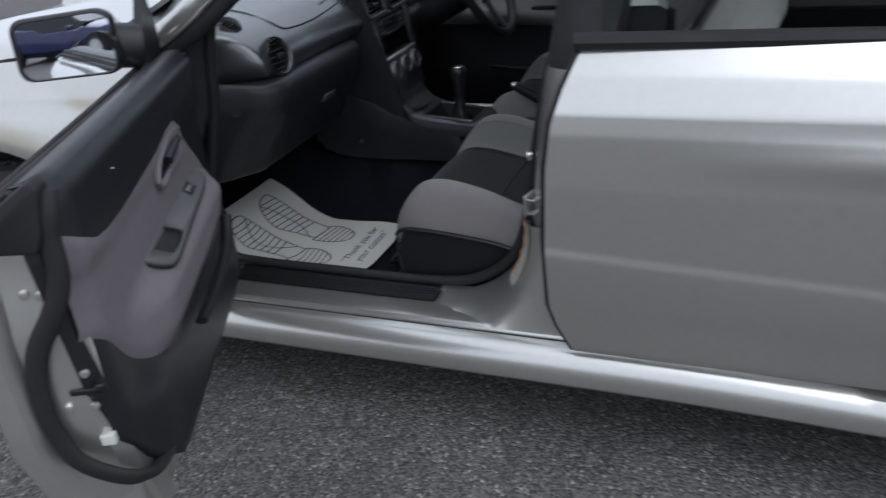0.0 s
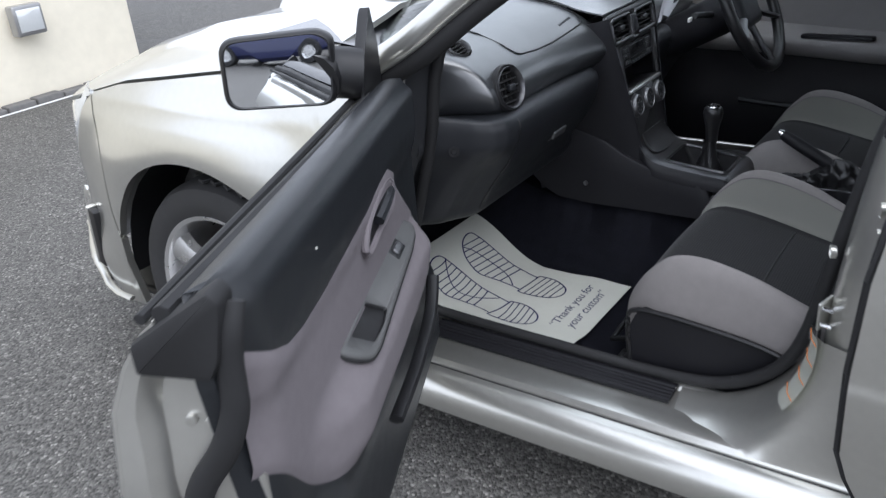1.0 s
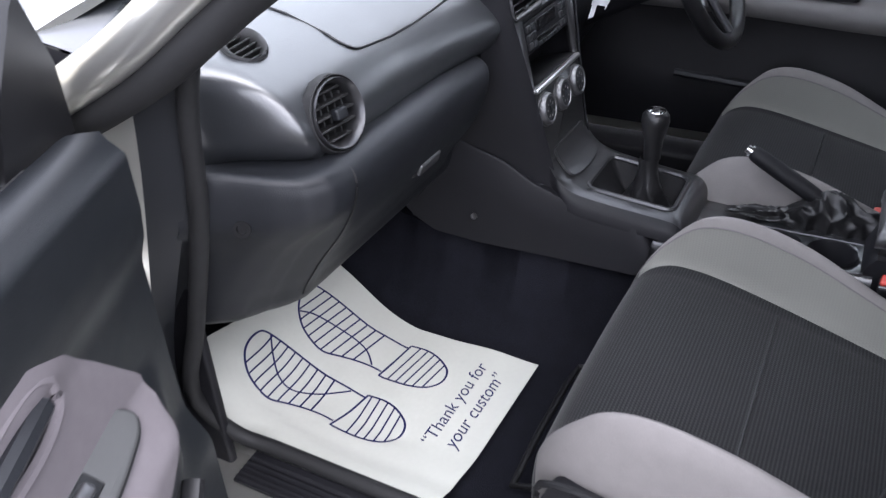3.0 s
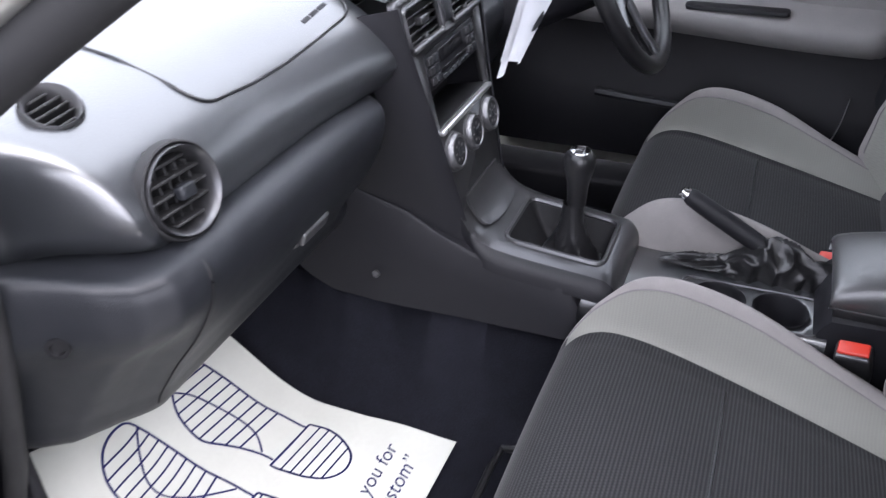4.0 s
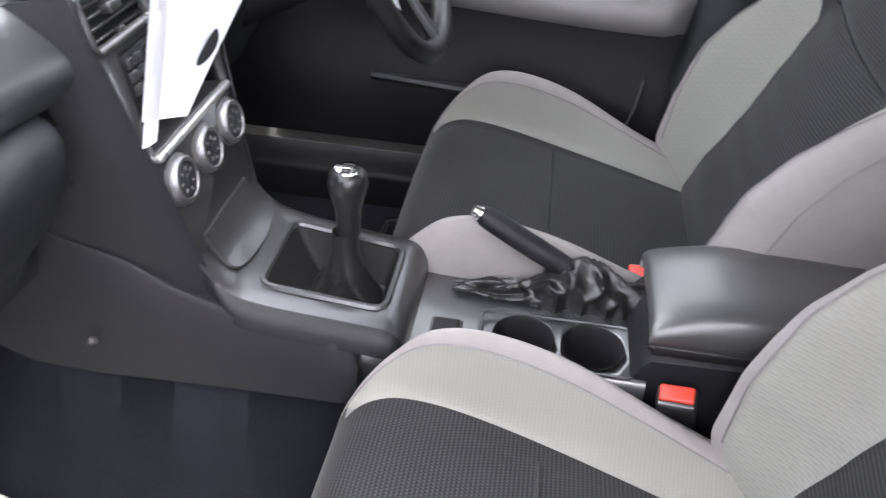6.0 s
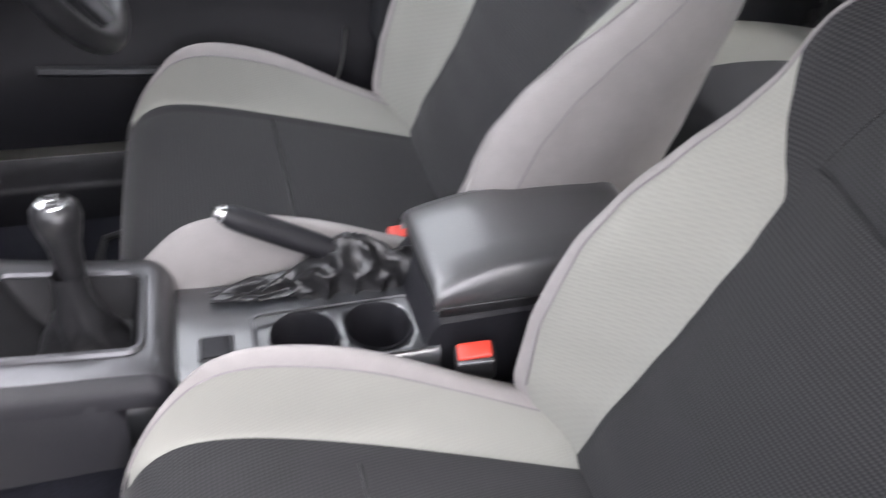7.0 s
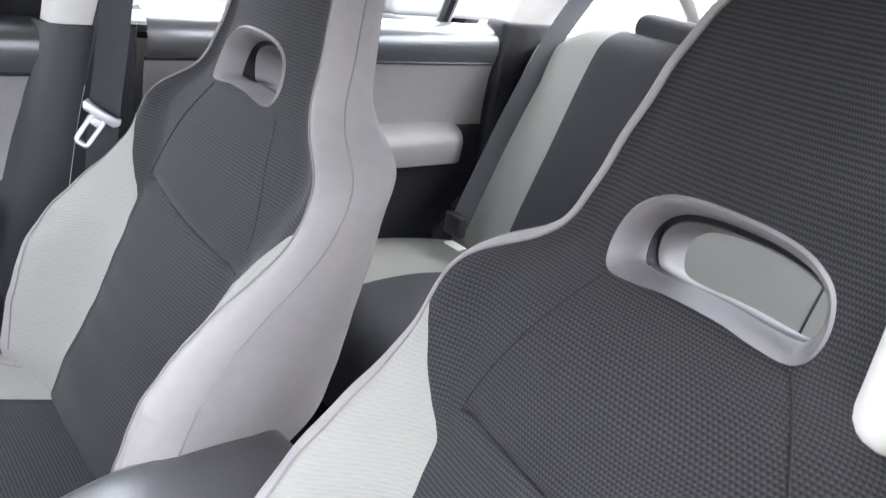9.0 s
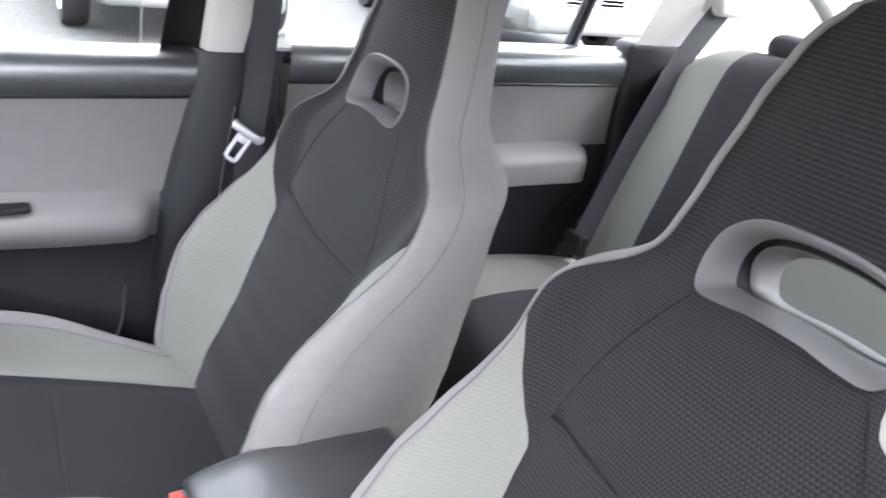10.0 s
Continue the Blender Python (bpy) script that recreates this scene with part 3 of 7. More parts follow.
        part("hinge_cap", lathe([(0.012, 0.0), (0.011, 0.004), (0.0001, 0.005)], 16, basis((s * 0.232, -0.004, 0.454), (1, 0, 0), (0, 1, 0))), ARM_GREY, cover, "pale grey cap")
        # runner
        part("seat_rail", rbox(s * 0.19 - 0.02, s * 0.19 + 0.02, -0.12, 0.46, 0.262, 0.305, 0.005), METAL_TRIM, seat, "steel seat runner")
        part("rail_foot", rbox(s * 0.19 - 0.025, s * 0.19 + 0.025, 0.44, 0.475, 0.255, 0.30, 0.006), BLACK, seat)
    part("height_handle", tube(spline([(-0.262, 0.12, 0.335), (-0.272, 0.10, 0.342), (-0.275, 0.05, 0.35), (-0.270, 0.03, 0.345)], 10), 0.011, 8, flat=0.6), PLASTIC, seat, "recline lever on the seat base")
    part("slide_bar", tube([(-0.16, 0.44, 0.33), (-0.165, 0.50, 0.315), (-0.05, 0.505, 0.315), (0.08, 0.505, 0.315), (0.12, 0.50, 0.315), (0.12, 0.44, 0.33)], 0.006, 8), BLACK, seat)
    return seat


seat_p = front_seat()
seat_p.location.x = XP
seat_d = front_seat(1.0, 0.018, 0.93)
seat_d.location = (XD, 0.012, 0)
tagged(seat_d, "sport driver's seat, charcoal mesh cloth with light grey bolsters")


def buckle(at, along, up):
    b = thing("seat_belt_buckle", "black seat belt buckle with a red press button", "buckle", "front belt buckles")
    z = Vector(up).normalized()
    m = basis(at, along, z.cross(Vector(along)))
    part("buckle_body", rbox(-0.022, 0.022, -0.015, 0.013, -0.060, -0.001, 0.005, m=m), BLACK, b)
    part("press_button", rbox(-0.019, 0.019, -0.008, 0.0115, -0.012, 0.003, 0.003, m=m), RED, b, "red press button")
    part("slot_rim", rbox(-0.019, 0.019, -0.0135, -0.0095, -0.006, 0.001, 0.001, m=m), DIAL_METAL, b)
    foot = m @ Vector((0, 0, -0.055))
    part("stalk", tube([foot, foot * 0.5 + Vector((foot.x, foot.y - 0.05, 0.28)) * 0.5, Vector((foot.x, foot.y - 0.06, 0.28))], 0.010, 8), BLACK, b)


buckle((-0.121, 0.072, 0.530), (-0.18, -1, 0.16), (-0.35, 0.30, 0.85))
buckle((0.125, 0.095, 0.512), (-0.18, -1, 0.16), (-0.30, 0.45, 0.85))

# ---- rear bench ----
rear = thing("rear_bench_seat", "rear bench seat, charcoal cloth with pale grey outer bolsters", "car seat")
rows = []
for i in range(41):
    x = -0.66 + 1.32 * i / 40
    e = abs(x)
    out = smooth(0.36, 0.62, e)
    rows.append([Vector(p) for p in spline([(x, -0.52, 0.28), (x, -0.50, 0.38), (x, -0.50, 0.46 + 0.01 * out), (x, -0.55, 0.515 + 0.02 * out), (x, -0.70, 0.525 + 0.02 * out), (x, -0.85, 0.50 + 0.03 * out), (x, -0.98, 0.475 + 0.03 * out)], 25)])
bm = surf(rows, index=lambda i, j: 1 if (i < 8 or i > 34) else 0)
part("bench_cushion", bm, [SMOOTH_DARK, LIGHT_CLOTH], rear, "charcoal bench cushion with pale ends")
rows = []
for i in range(49):
    x = -0.66 + 1.32 * i / 48
    e = abs(x)
    b = 0.055 * smooth(0.33, 0.47, e) * (1 - 0.6 * smooth(0.58, 0.66, e))
    top = 1.055 - 0.05 * smooth(0.5, 0.66, e)
    rows.append([Vector(p) for p in spline([(x, -0.96 + b * 0.5, 0.46), (x, -1.00 + b, 0.60), (x, -1.075 + b, 0.80), (x, -1.14 + b, 0.97), (x, -1.17 + b * 0.8, top - 0.02), (x, -1.20, top), (x, -1.26, top - 0.03), (x, -1.27, 0.9)], 27)])
bm = surf(rows, index=lambda i, j: 1 if (i < 11 or i > 40 or (15 <= i <= 32 and j < 15)) else 0)
part("bench_backrest", bm, [SMOOTH_DARK, LIGHT_CLOTH], rear, "charcoal bench backrest with pale side bolsters and centre")
for s in (-1, 1):
    part("centre_seam", tube([rows[24 + s * 6][j] for j in range(2, 16)], 0.0025, 5), BLACK, rear)
    part("bench_seam", tube([(s * (0.10 + 0.028 * k), -1.118 + 0.003 * k - 0.02, 0.86 + 0.002 * k) for k in range(9)], 0.003, 5), BLACK, rear)
    part("head_restraint", rbox(s * 0.36 - 0.11, s * 0.36 + 0.11, -1.27, -1.20, 1.035, 1.10, 0.03, 4), SMOOTH_DARK, rear, "low charcoal head restraint")

# ---- dashboard ----
dash = thing("dashboard", "charcoal moulded plastic dashboard below the windscreen", "dashboard")


def dash_section(x):
    """The dash across the car: the padded top down to the ledge, and the ledge down to under the glovebox."""
    x = -abs(x)
    away = smooth(-0.62, -0.70, x)
    lift = 0.012 * smooth(-0.6, 0, x)
    top = [(1.22, 0.985 + lift), (1.05, 0.975 + lift), (0.92, 0.957 + lift), (0.83, 0.936 + lift), (0.778, 0.912), (0.744, 0.876), (0.731, 0.846), (0.734, 0.822), (0.740, 0.808)]
    low = [(0.740, 0.808), (0.718, 0.809), (0.702, 0.800), (0.698, 0.782), (0.706, 0.750), (0.728, 0.704), (0.765, 0.655), (0.795, 0.61), (0.83, 0.565), (0.95, 0.55)]
    a, b = [], []
    for k, (y, z) in enumerate(top):
        if k >= 3:                         # the end wraps round, behind a ridge that leans outwards
            start = (-0.615, -0.606, -0.598, -0.594, -0.582, -0.566)[k - 3]
            y += (0.045, 0.070, 0.088, 0.098, 0.102, 0.104)[k - 3] * smooth(start, start - 0.06, x) + 0.03 * away
            # towards the middle it comes forward to meet the stack
            y += ((0.812, 0.740, 0.704, 0.692, 0.706, 0.722)[k - 3] - y) * min(1.0, max(0.0, (x + 0.37) / 0.225)) ** 1.7
        a.append(Vector((x, y, z)))
    curl = float(np.interp(x, [-0.71, -0.69, -0.67, -0.65, -0.63, -0.605, -0.58], [0.150, 0.128, 0.092, 0.050, 0.020, 0.004, 0.0]))
    for k, (y, z) in enumerate(low):
        y += curl if k else 0.104 * smooth(-0.566, -0.626, x) + 0.03 * away
        z += 0.018 * away if k < 3 else 0
        y += 0.045 * smooth(-0.185, -0.145, x) * (0 < k < 7)
        y += 0.028 * smooth(-0.55, -0.61, x) * (k > 4)
        b.append(Vector((x, y, z)))
    return spline(a, 130), spline(b, 36)


ledge_joint = -0.562
TOP_VENT = (Vector((-0.571, 0.824, 0.944)), Vector((-0.18, -0.62, 1)).normalized(), 0.0215)
SIDE_VENT = (Vector((-0.538, 0.724, 0.859)), Vector((-0.10, -1, 0.24)).normalized(), 0.0365)
for s in (1, -1):
    xs = [-0.71 + 0.572 * i / 152 for i in range(153)]
    skin = surf([[Vector((s * p.x, p.y, p.z)) for p in dash_section(x)[0]] for x in xs])
    if s < 0:
        bmesh.ops.reverse_faces(skin, faces=skin.faces[:])
    else:                                              # openings for the two vents
        gone = []
        for f in skin.faces:
            c = f.calc_center_median()
            for at, n, r in (TOP_VENT, SIDE_VENT):
                d = c - at
                if (d - n * d.dot(n)).length < r * 1.22 and abs(d.dot(n)) < 0.05:
                    gone.append(f)
        bmesh.ops.delete(skin, geom=list(set(gone)), context="FACES")
    solid(skin, 0.004)
    upper = part("dash_panel", skin, PLASTIC_SOFT, dash, "soft charcoal dash skin", 60)
    if s > 0:
        panel = upper
    for name, run, words in (("dash_end_panel", [x for x in xs if x <= ledge_joint], "moulded end panel with a fixing screw"), ("glovebox_lid", [x for x in xs if x > ledge_joint - 0.006], "charcoal glovebox lid below a ledge")):
        skin = surf([[Vector((s * p.x, p.y, p.z)) for p in dash_section(x)[1]] for x in run])
        if s < 0:
            bmesh.ops.reverse_faces(skin, faces=skin.faces[:])
        solid(skin, 0.004)
        part(name if s > 0 else "dash_lower_panel", skin, PLASTIC, dash, words if s > 0 else "charcoal lower dash panel", 60)
    for q in (0, 1):
        part("dash_end_cap", surf([[Vector((s * p.x, p.y, p.z)), Vector((s * p.x, 1.22, p.z))] for p in dash_section(-0.71)[q]]), PLASTIC_LOW, dash)
rows = [[Vector((x, p.y, p.z)) for p in spline([(x, 1.22, 0.997), (x, 1.0, 0.985), (x, 0.85, 0.965), (x, 0.76, 0.94), (x, 0.70, 0.93)], 20)] for x in [-0.146 + 0.0146 * k for k in range(21)]]
skin = surf(rows)
solid(skin, 0.004)
part("dash_centre", skin, PLASTIC_SOFT, dash, "", 60)
# airbag cover outline
def on_dash(x, y):
    r = dash_section(x)[0][:78]
    return Vector((x, y, float(np.interp(-y, [-p.y for p in r], [p.z for p in r]))))


loop = round_poly([(-0.452, 0.764), (-0.150, 0.745), (-0.145, 1.02), (-0.475, 1.06)], 0.028, 7)
dense = []
for a, b in zip(loop, loop[1:] + loop[:1]):
    for k in range(4):
        dense.append((a[0] + (b[0] - a[0]) * k / 4, a[1] + (b[1] - a[1]) * k / 4))
part("airbag_cover_joint", tube([on_dash(x, y) + Vector((0, -0.0006, 0.0016)) for x, y in dense], 0.0016, 5, closed=True), BLACK, panel)
for x, half in ((-0.222, 0.008), (-0.203, 0.008), (-0.183, 0.009)):
    p, q = on_dash(x, 0.772), on_dash(x, 0.780)
    part("airbag_marking", rbox(-half, half, -0.003, 0.003, -0.002, 0.0006, 0, m=basis(p, on_dash(x + 0.01, 0.772) - p, q - p)), PLASTIC_LOW, panel)

# round top vent and side vent
def vent(name, at, face, r, slats, turn, label, metal=METAL_TRIM):
    v = thing(name, label, "air vent")
    z = Vector(face).normalized()
    x = z.cross(Vector((0, 0, 1))).normalized() if abs(z.z) < 0.95 else Vector((1, 0, 0))
    m = basis(at, x, z.cross(x)) @ pose(0, 0, 0, 0, 0, turn)
    v.parent = dash
    del v["category"]
    part("vent_ring", lathe([(r * 1.19, -0.030), (r * 1.19, -0.002), (r * 1.165, 0.001), (r * 1.12, 0.0), (r * 1.00, -0.010), (r * 0.97, -0.02), (r * 0.95, -0.045)], 48, m), metal, v, "raised satin vent ring")
    part("vent_gap", lathe([(r * 1.33, -0.016), (r * 1.30, -0.004), (r * 1.26, -0.003), (r * 1.22, -0.006), (r * 1.19, -0.012)], 48, m), SEAL, v)
    part("vent_back", lathe([(r * 0.95, -0.040), (0.0001, -0.040)], 32, m), BLACK, v)
    for k in range(slats):
        yy = -r * 0.80 + 1.6 * r * k / (slats - 1)
        h = math.sqrt(max(1e-5, (r * 0.95) ** 2 - yy ** 2))
        part("slat", rbox(-h, h, yy - 0.0016, yy + 0.0016, -0.026, -0.008, 0.001, 1, m=m), SEAL, v)
    return v, m


vent("top_vent", TOP_VENT[0], TOP_VENT[1], TOP_VENT[2], 5, 12, "small round demister vent", DIAL_METAL)
sv, svm = vent("side_vent", SIDE_VENT[0], SIDE_VENT[1], SIDE_VENT[2], 5, 0, "round swivel vent with a charcoal ring")
for k in range(5):
    xx = -0.026 + 0.013 * k
    h = math.sqrt(0.0335 ** 2 - xx ** 2)
    part("slat", rbox(xx - 0.0015, xx + 0.0015, -h, h, -0.036, -0.018, 0.001, 1, m=svm), SEAL, sv)
part("vent_knob", rbox(-0.010, 0.010, -0.007, 0.007, -0.008, 0.004, 0.003, 3, m=svm), PLASTIC, sv)

near = [min(dash_section(x)[1][6:], key=lambda p: abs(p.z - 0.757)) for x in (-0.675, -0.661)]
across = (near[1] - near[0]).normalized()
facing = across.cross(Vector((0, 0.25, 1))).normalized()
facing *= -1 if facing.y > 0 else 1
cap_at = (near[0] + near[1]) / 2 + facing * 0.005
part("screw_cap", lathe([(0.012, -0.008), (0.011, 0.003), (0.007, 0.003), (0.006, 0.0), (0.0001, 0.0)], 16, basis(cap_at, across, facing.cross(across))), BLACK, dash)
part("dash_side", rbox(0.705, 0.712, 0.80, 1.20, 0.56, 0.97, 0.002), PLASTIC_LOW, dash)
# glovebox joint and latch
part("glovebox_joint", tube([p + Vector((0, -0.0042, -0.0012)) for p in dash_section(ledge_joint - 0.002)[1][2:30]], 0.0024, 5), BLACK, dash)
lm = basis((-0.334, 0.729, 0.704), (1, 0, 0), (0, -0.36, 0.93))
part("glovebox_latch", rbox(-0.038, 0.038, -0.018, 0.018, -0.010, 0.005, 0.006, m=lm), METAL_TRIM, dash, "glovebox latch")
part("latch_pull", rbox(-0.030, 0.030, -0.013, 0.008, 0.002, 0.010, 0.004, m=lm), DIAL_METAL, dash, "satin silver latch pull")

# ---- centre stack ----
stack = thing("centre_stack", "centre stack with radio, vents and three heater dials", "car console")
TOP, BOT = Vector((0, 0.692, 0.925)), Vector((0, 0.622, 0.600))
sm = basis(BOT, (1, 0, 0), TOP - BOT)    # x across, y up the face, z towards the seats
H = (TOP - BOT).length


def sp(x, y, z=0.0):
    return sm @ Vector((x, y, z))


def halfw(y):
    return 0.088 + 0.047 * smooth(-0.05, H, y) + 0.008 * smooth(0.2, H, y)


# side cheeks run from the stack back to the firewall
for s in (-1, 1):
    rows = []
    for i in range(18):
        y = -0.09 + (H + 0.083) * i / 17
        w = halfw(y)
        rows.append([sp(s * (w - 0.002), y, 0.002), sp(s * (w + 0.004), y, -0.004), sp(s * (w + 0.010), y, -0.03), sp(s * (w + 0.014), y, -0.055), sp(s * (w + 0.018), y, -0.06 - 0.24 * smooth(0.20, 0.08, y))])
    bm = surf(rows)
    solid(bm, 0.003)
    part("stack_cheek", bm, PLASTIC_LOW, stack, "dark plastic stack side", 50)
# face with openings
face = round_poly([(-halfw(0), 0.0), (halfw(0), 0.0), (halfw(0.13), 0.13), (halfw(H), H), (-halfw(H), H), (-halfw(0.13), 0.13)], 0.012)
fp = part("stack_face", plate(face, 0.012, sm @ Matrix.Translation((0, 0, -0.012)), 0.004), METAL_TRIM)
for x0, x1, y0, y1 in ((-0.098, 0.098, 0.140, 0.250), (-0.126, -0.018, 0.262, 0.318), (0.018, 0.126, 0.262, 0.318)):
    k = plate(round_poly([(x0, y0), (x1, y0), (x1, y1), (x0, y1)], 0.008), 0.06, sm @ Matrix.Translation((0, 0, -0.03)), 0)
    applied(fp, part("cut", k, BLACK))
fp.parent = stack
tagged(fp, "grey metallic fascia")
part("stack_backing", rbox(-0.13, 0.13, 0.13, 0.325, -0.09, -0.085, 0, m=sm), BLACK, stack)
for s in (-1, 1):
    v = thing("centre_vent", "slatted centre air vent", "air vent")
    v.parent = stack
    del v["category"]
    for k in range(5):
        part("slat", rbox(s * 0.072 - 0.053, s * 0.072 + 0.053, 0.268 + 0.011 * k, 0.271 + 0.011 * k, -0.024, -0.004, 0.001, 1, m=sm), BLACK, v)
    part("vent_tab", rbox(s * 0.072 - 0.012, s * 0.072 + 0.012, 0.287, 0.298, -0.008, 0.004, 0.002, m=sm), METAL_TRIM, v)
    part("vent_frame", tube([sp(s * 0.072 + x, 0.290 + y, 0.001) for x, y in round_poly([(-0.055, -0.029), (0.055, -0.029), (0.055, 0.029), (-0.055, 0.029)], 0.01)], 0.0035, 6, closed=True), METAL_TRIM, v)
    part("vent_wheel", rbox(s * 0.072 - 0.006, s * 0.072 + 0.006, 0.2625, 0.272, -0.01, 0.002, 0.002, m=sm), BLACK, v)
part("hazard_switch", rbox(-0.013, 0.013, 0.270, 0.312, -0.004, 0.006, 0.003, m=sm), PLASTIC, stack, "grey hazard switch")
radio = part("radio", rbox(-0.093, 0.093, 0.196, 0.248, -0.08, -0.002, 0.003, m=sm), PLASTIC_LOW, stack, "black single height car radio")
part("radio_display", rbox(-0.045, 0.040, 0.222, 0.242, -0.004, -0.0005, 0.001, m=sm), GLOSS, radio)
part("cassette_slot", rbox(-0.050, 0.050, 0.208, 0.214, -0.004, -0.001, 0.0005, m=sm), GLOSS, radio)
for k in range(6):
    part("radio_button", rbox(-0.047 + 0.0165 * k, -0.034 + 0.0165 * k, 0.199, 0.205, -0.004, 0.001, 0.001, m=sm), PLASTIC, radio)
for s in (-1, 1):
    for k in range(3):
        part("radio_button", rbox(s * 0.070 - 0.016, s * 0.070 - 0.003, 0.203 + 0.014 * k, 0.213 + 0.014 * k, -0.004, 0.0015, 0.001, m=sm), METAL_TRIM, radio)
        part("radio_button", rbox(s * 0.070 + 0.001, s * 0.070 + 0.014, 0.203 + 0.014 * k, 0.213 + 0.014 * k, -0.004, 0.0015, 0.001, m=sm), PLASTIC, radio)
part("open_pocket", rbox(-0.093, 0.093, 0.146, 0.190, -0.07, -0.066, 0, m=sm), BLACK, stack, "empty open pocket below the radio")
part("pocket_floor", rbox(-0.097, 0.097, 0.140, 0.143, -0.07, -0.002, 0.001, m=sm), BLACK, stack)
for k in range(3):
    m = sm @ Matrix.Translation((-0.072 + 0.072 * k, 0.098, 0)) @ Matrix.Diagonal((1, 1, 0.6, 1))
    d = part("heater_dial", lathe([(0.0300, 0.0), (0.0300, 0.004), (0.0275, 0.006), (0.0270, 0.014), (0.0245, 0.0195), (0.0215, 0.0195), (0.0205, 0.016), (0.0001, 0.016)], 32, m), DIAL_METAL, stack, "round heater dial")
    part("dial_face", lathe([(0.0203, 0.0165), (0.0203, 0.0175), (0.0001, 0.0175)], 24, m), PLASTIC, d)
    for q in range(7):
        a = math.radians(-60 + 50 * q)
        part("dial_mark", rbox(-0.0013, 0.0013, 0.0105, 0.0150, 0.0172, 0.0182, 0, m=m @ pose(0, 0, 0, 0, 0, math.degrees(a))), DOOR_GREY, d)
    part("dial_pointer", rbox(-0.0045, 0.0045, -0.006, 0.006, 0.0172, 0.0215, 0.002, m=m), PLASTIC, d)

part("pocket_ledge", rbox(-0.100, 0.100, 0.1325, 0.1415, -0.004, 0.007, 0.003, m=sm), ALLOY, stack, "bright satin ledge below the pocket")
for s in (-1, 1):
    part("vent_lip", rbox(s * 0.072 - 0.050, s * 0.072 + 0.050, 0.2600, 0.2665, -0.004, 0.006, 0.0025, m=sm), DIAL_METAL, stack, "satin lip below the vent")

# ---- floor console ----
cons = thing("floor_console", "charcoal floor console with gear lever, cup holders and armrest", "car console")
# side walls flow from the stack down along the tunnel
for s in (-1, 1):
    rows = []
    for i in range(36):
        y = 0.90 - 0.465 * i / 35
        top = float(np.interp(y, [0.43, 0.445, 0.46, 0.556, 0.594, 0.648, 0.702, 0.775, 0.83, 0.90], [0.48, 0.512, 0.526, 0.540, 0.548, 0.570, 0.603, 0.627, 0.648, 0.66]))
        low = float(np.interp(y, [0.43, 0.60, 0.75, 0.83, 0.87, 0.90], [0.44, 0.440, 0.440, 0.448, 0.470, 0.50]))
        x = s * float(np.interp(y, [0.445, 0.60, 0.78, 0.90], [0.110, 0.113, 0.121, 0.130]))
        rows.append([Vector((x - s * 0.03, y, top + 0.004)), Vector((x - s * 0.004, y, top + 0.003)), Vector((x, y, top - 0.004)), Vector((x + s * 0.006, y, (top + low) / 2)), Vector((x + s * 0.014, y, low)), Vector((x - s * 0.01, y, low - 0.004))])
    bm = surf(rows)
    solid(bm, 0.003)
    part("console_side", bm, PLASTIC_LOW, cons, "dark plastic console side", 50)
part("trim_screw", lathe([(0.006, -0.002), (0.006, 0.002), (0.003, 0.003), (0.0001, 0.003)], 12, basis((-0.1375, 0.750, 0.496), (0, 1, 0), (0.15, 0, 1))), DIAL_METAL, cons, "small bright trim screw")
# gear surround: sloped coin tray lid, then the lever frame
rows = []
prof = [(0.640, 0.665), (0.6355, 0.645), (0.630, 0.622), (0.620, 0.600), (0.604, 0.580), (0.585, 0.568), (0.555, 0.5600), (0.50, 0.5525), (0.42, 0.5440), (0.402, 0.5405), (0.390, 0.531), (0.384, 0.516), (0.382, 0.49)]
run = spline([(0, y, z) for y, z in prof], 64)
for i, p in enumerate(run):
    t = (run[min(i + 1, 63)] - run[max(i - 1, 0)]).normalized()
    n = Vector((0, t.z, -t.y))                    # out of the surface, upwards or to the seats
    w = 0.098 - 0.006 * smooth(0.6, 0.4, p.y)
    up = smooth(0.575, 0.645, p.z)
    w -= 0.006 * up
    half = [p - (Vector((0, 0, d)) * (1 - up) + n * d * 0.3 * up) + Vector((x - max(0.0, x - w) * smooth(0.560, 0.592, p.z), 0, 0)) for x, d in ((w + 0.018, 0.034), (w + 0.016, 0.020), (w + 0.010, 0.011), (w, 0.0045), (w - 0.010, 0.001), (w - 0.020, 0.0), (w * 0.4, 0.0))]
    rows.append([Vector((-q.x, q.y, q.z)) for q in half] + half[::-1])
bm = surf(rows, index=lambda i, j: 1 if j < 3 or j > 9 else 0)
solid(bm, 0.004)
sur = part("gear_surround", bm, [METAL_TRIM, PLASTIC_LOW], None, "grey metallic gear lever surround", 50)
kut = plate(round_poly([(-0.062, 0.415), (0.062, 0.415), (0.066, 0.562), (-0.066, 0.562)], 0.016), 0.2, Matrix.Translation((0, 0, 0.45)), 0)
bmesh.ops.recalc_face_normals(kut, faces=kut.faces)
applied(sur, part("cut", kut, BLACK))
sur.parent = cons
part("gear_rim", tube([Vector((x, y, 0.5440 + (y - 0.415) * 0.108)) for x, y in round_poly([(-0.064, 0.413), (0.064, 0.413), (0.068, 0.564), (-0.068, 0.564)], 0.018)], 0.0045, 6, closed=True), METAL_TRIM, cons)
coin = []
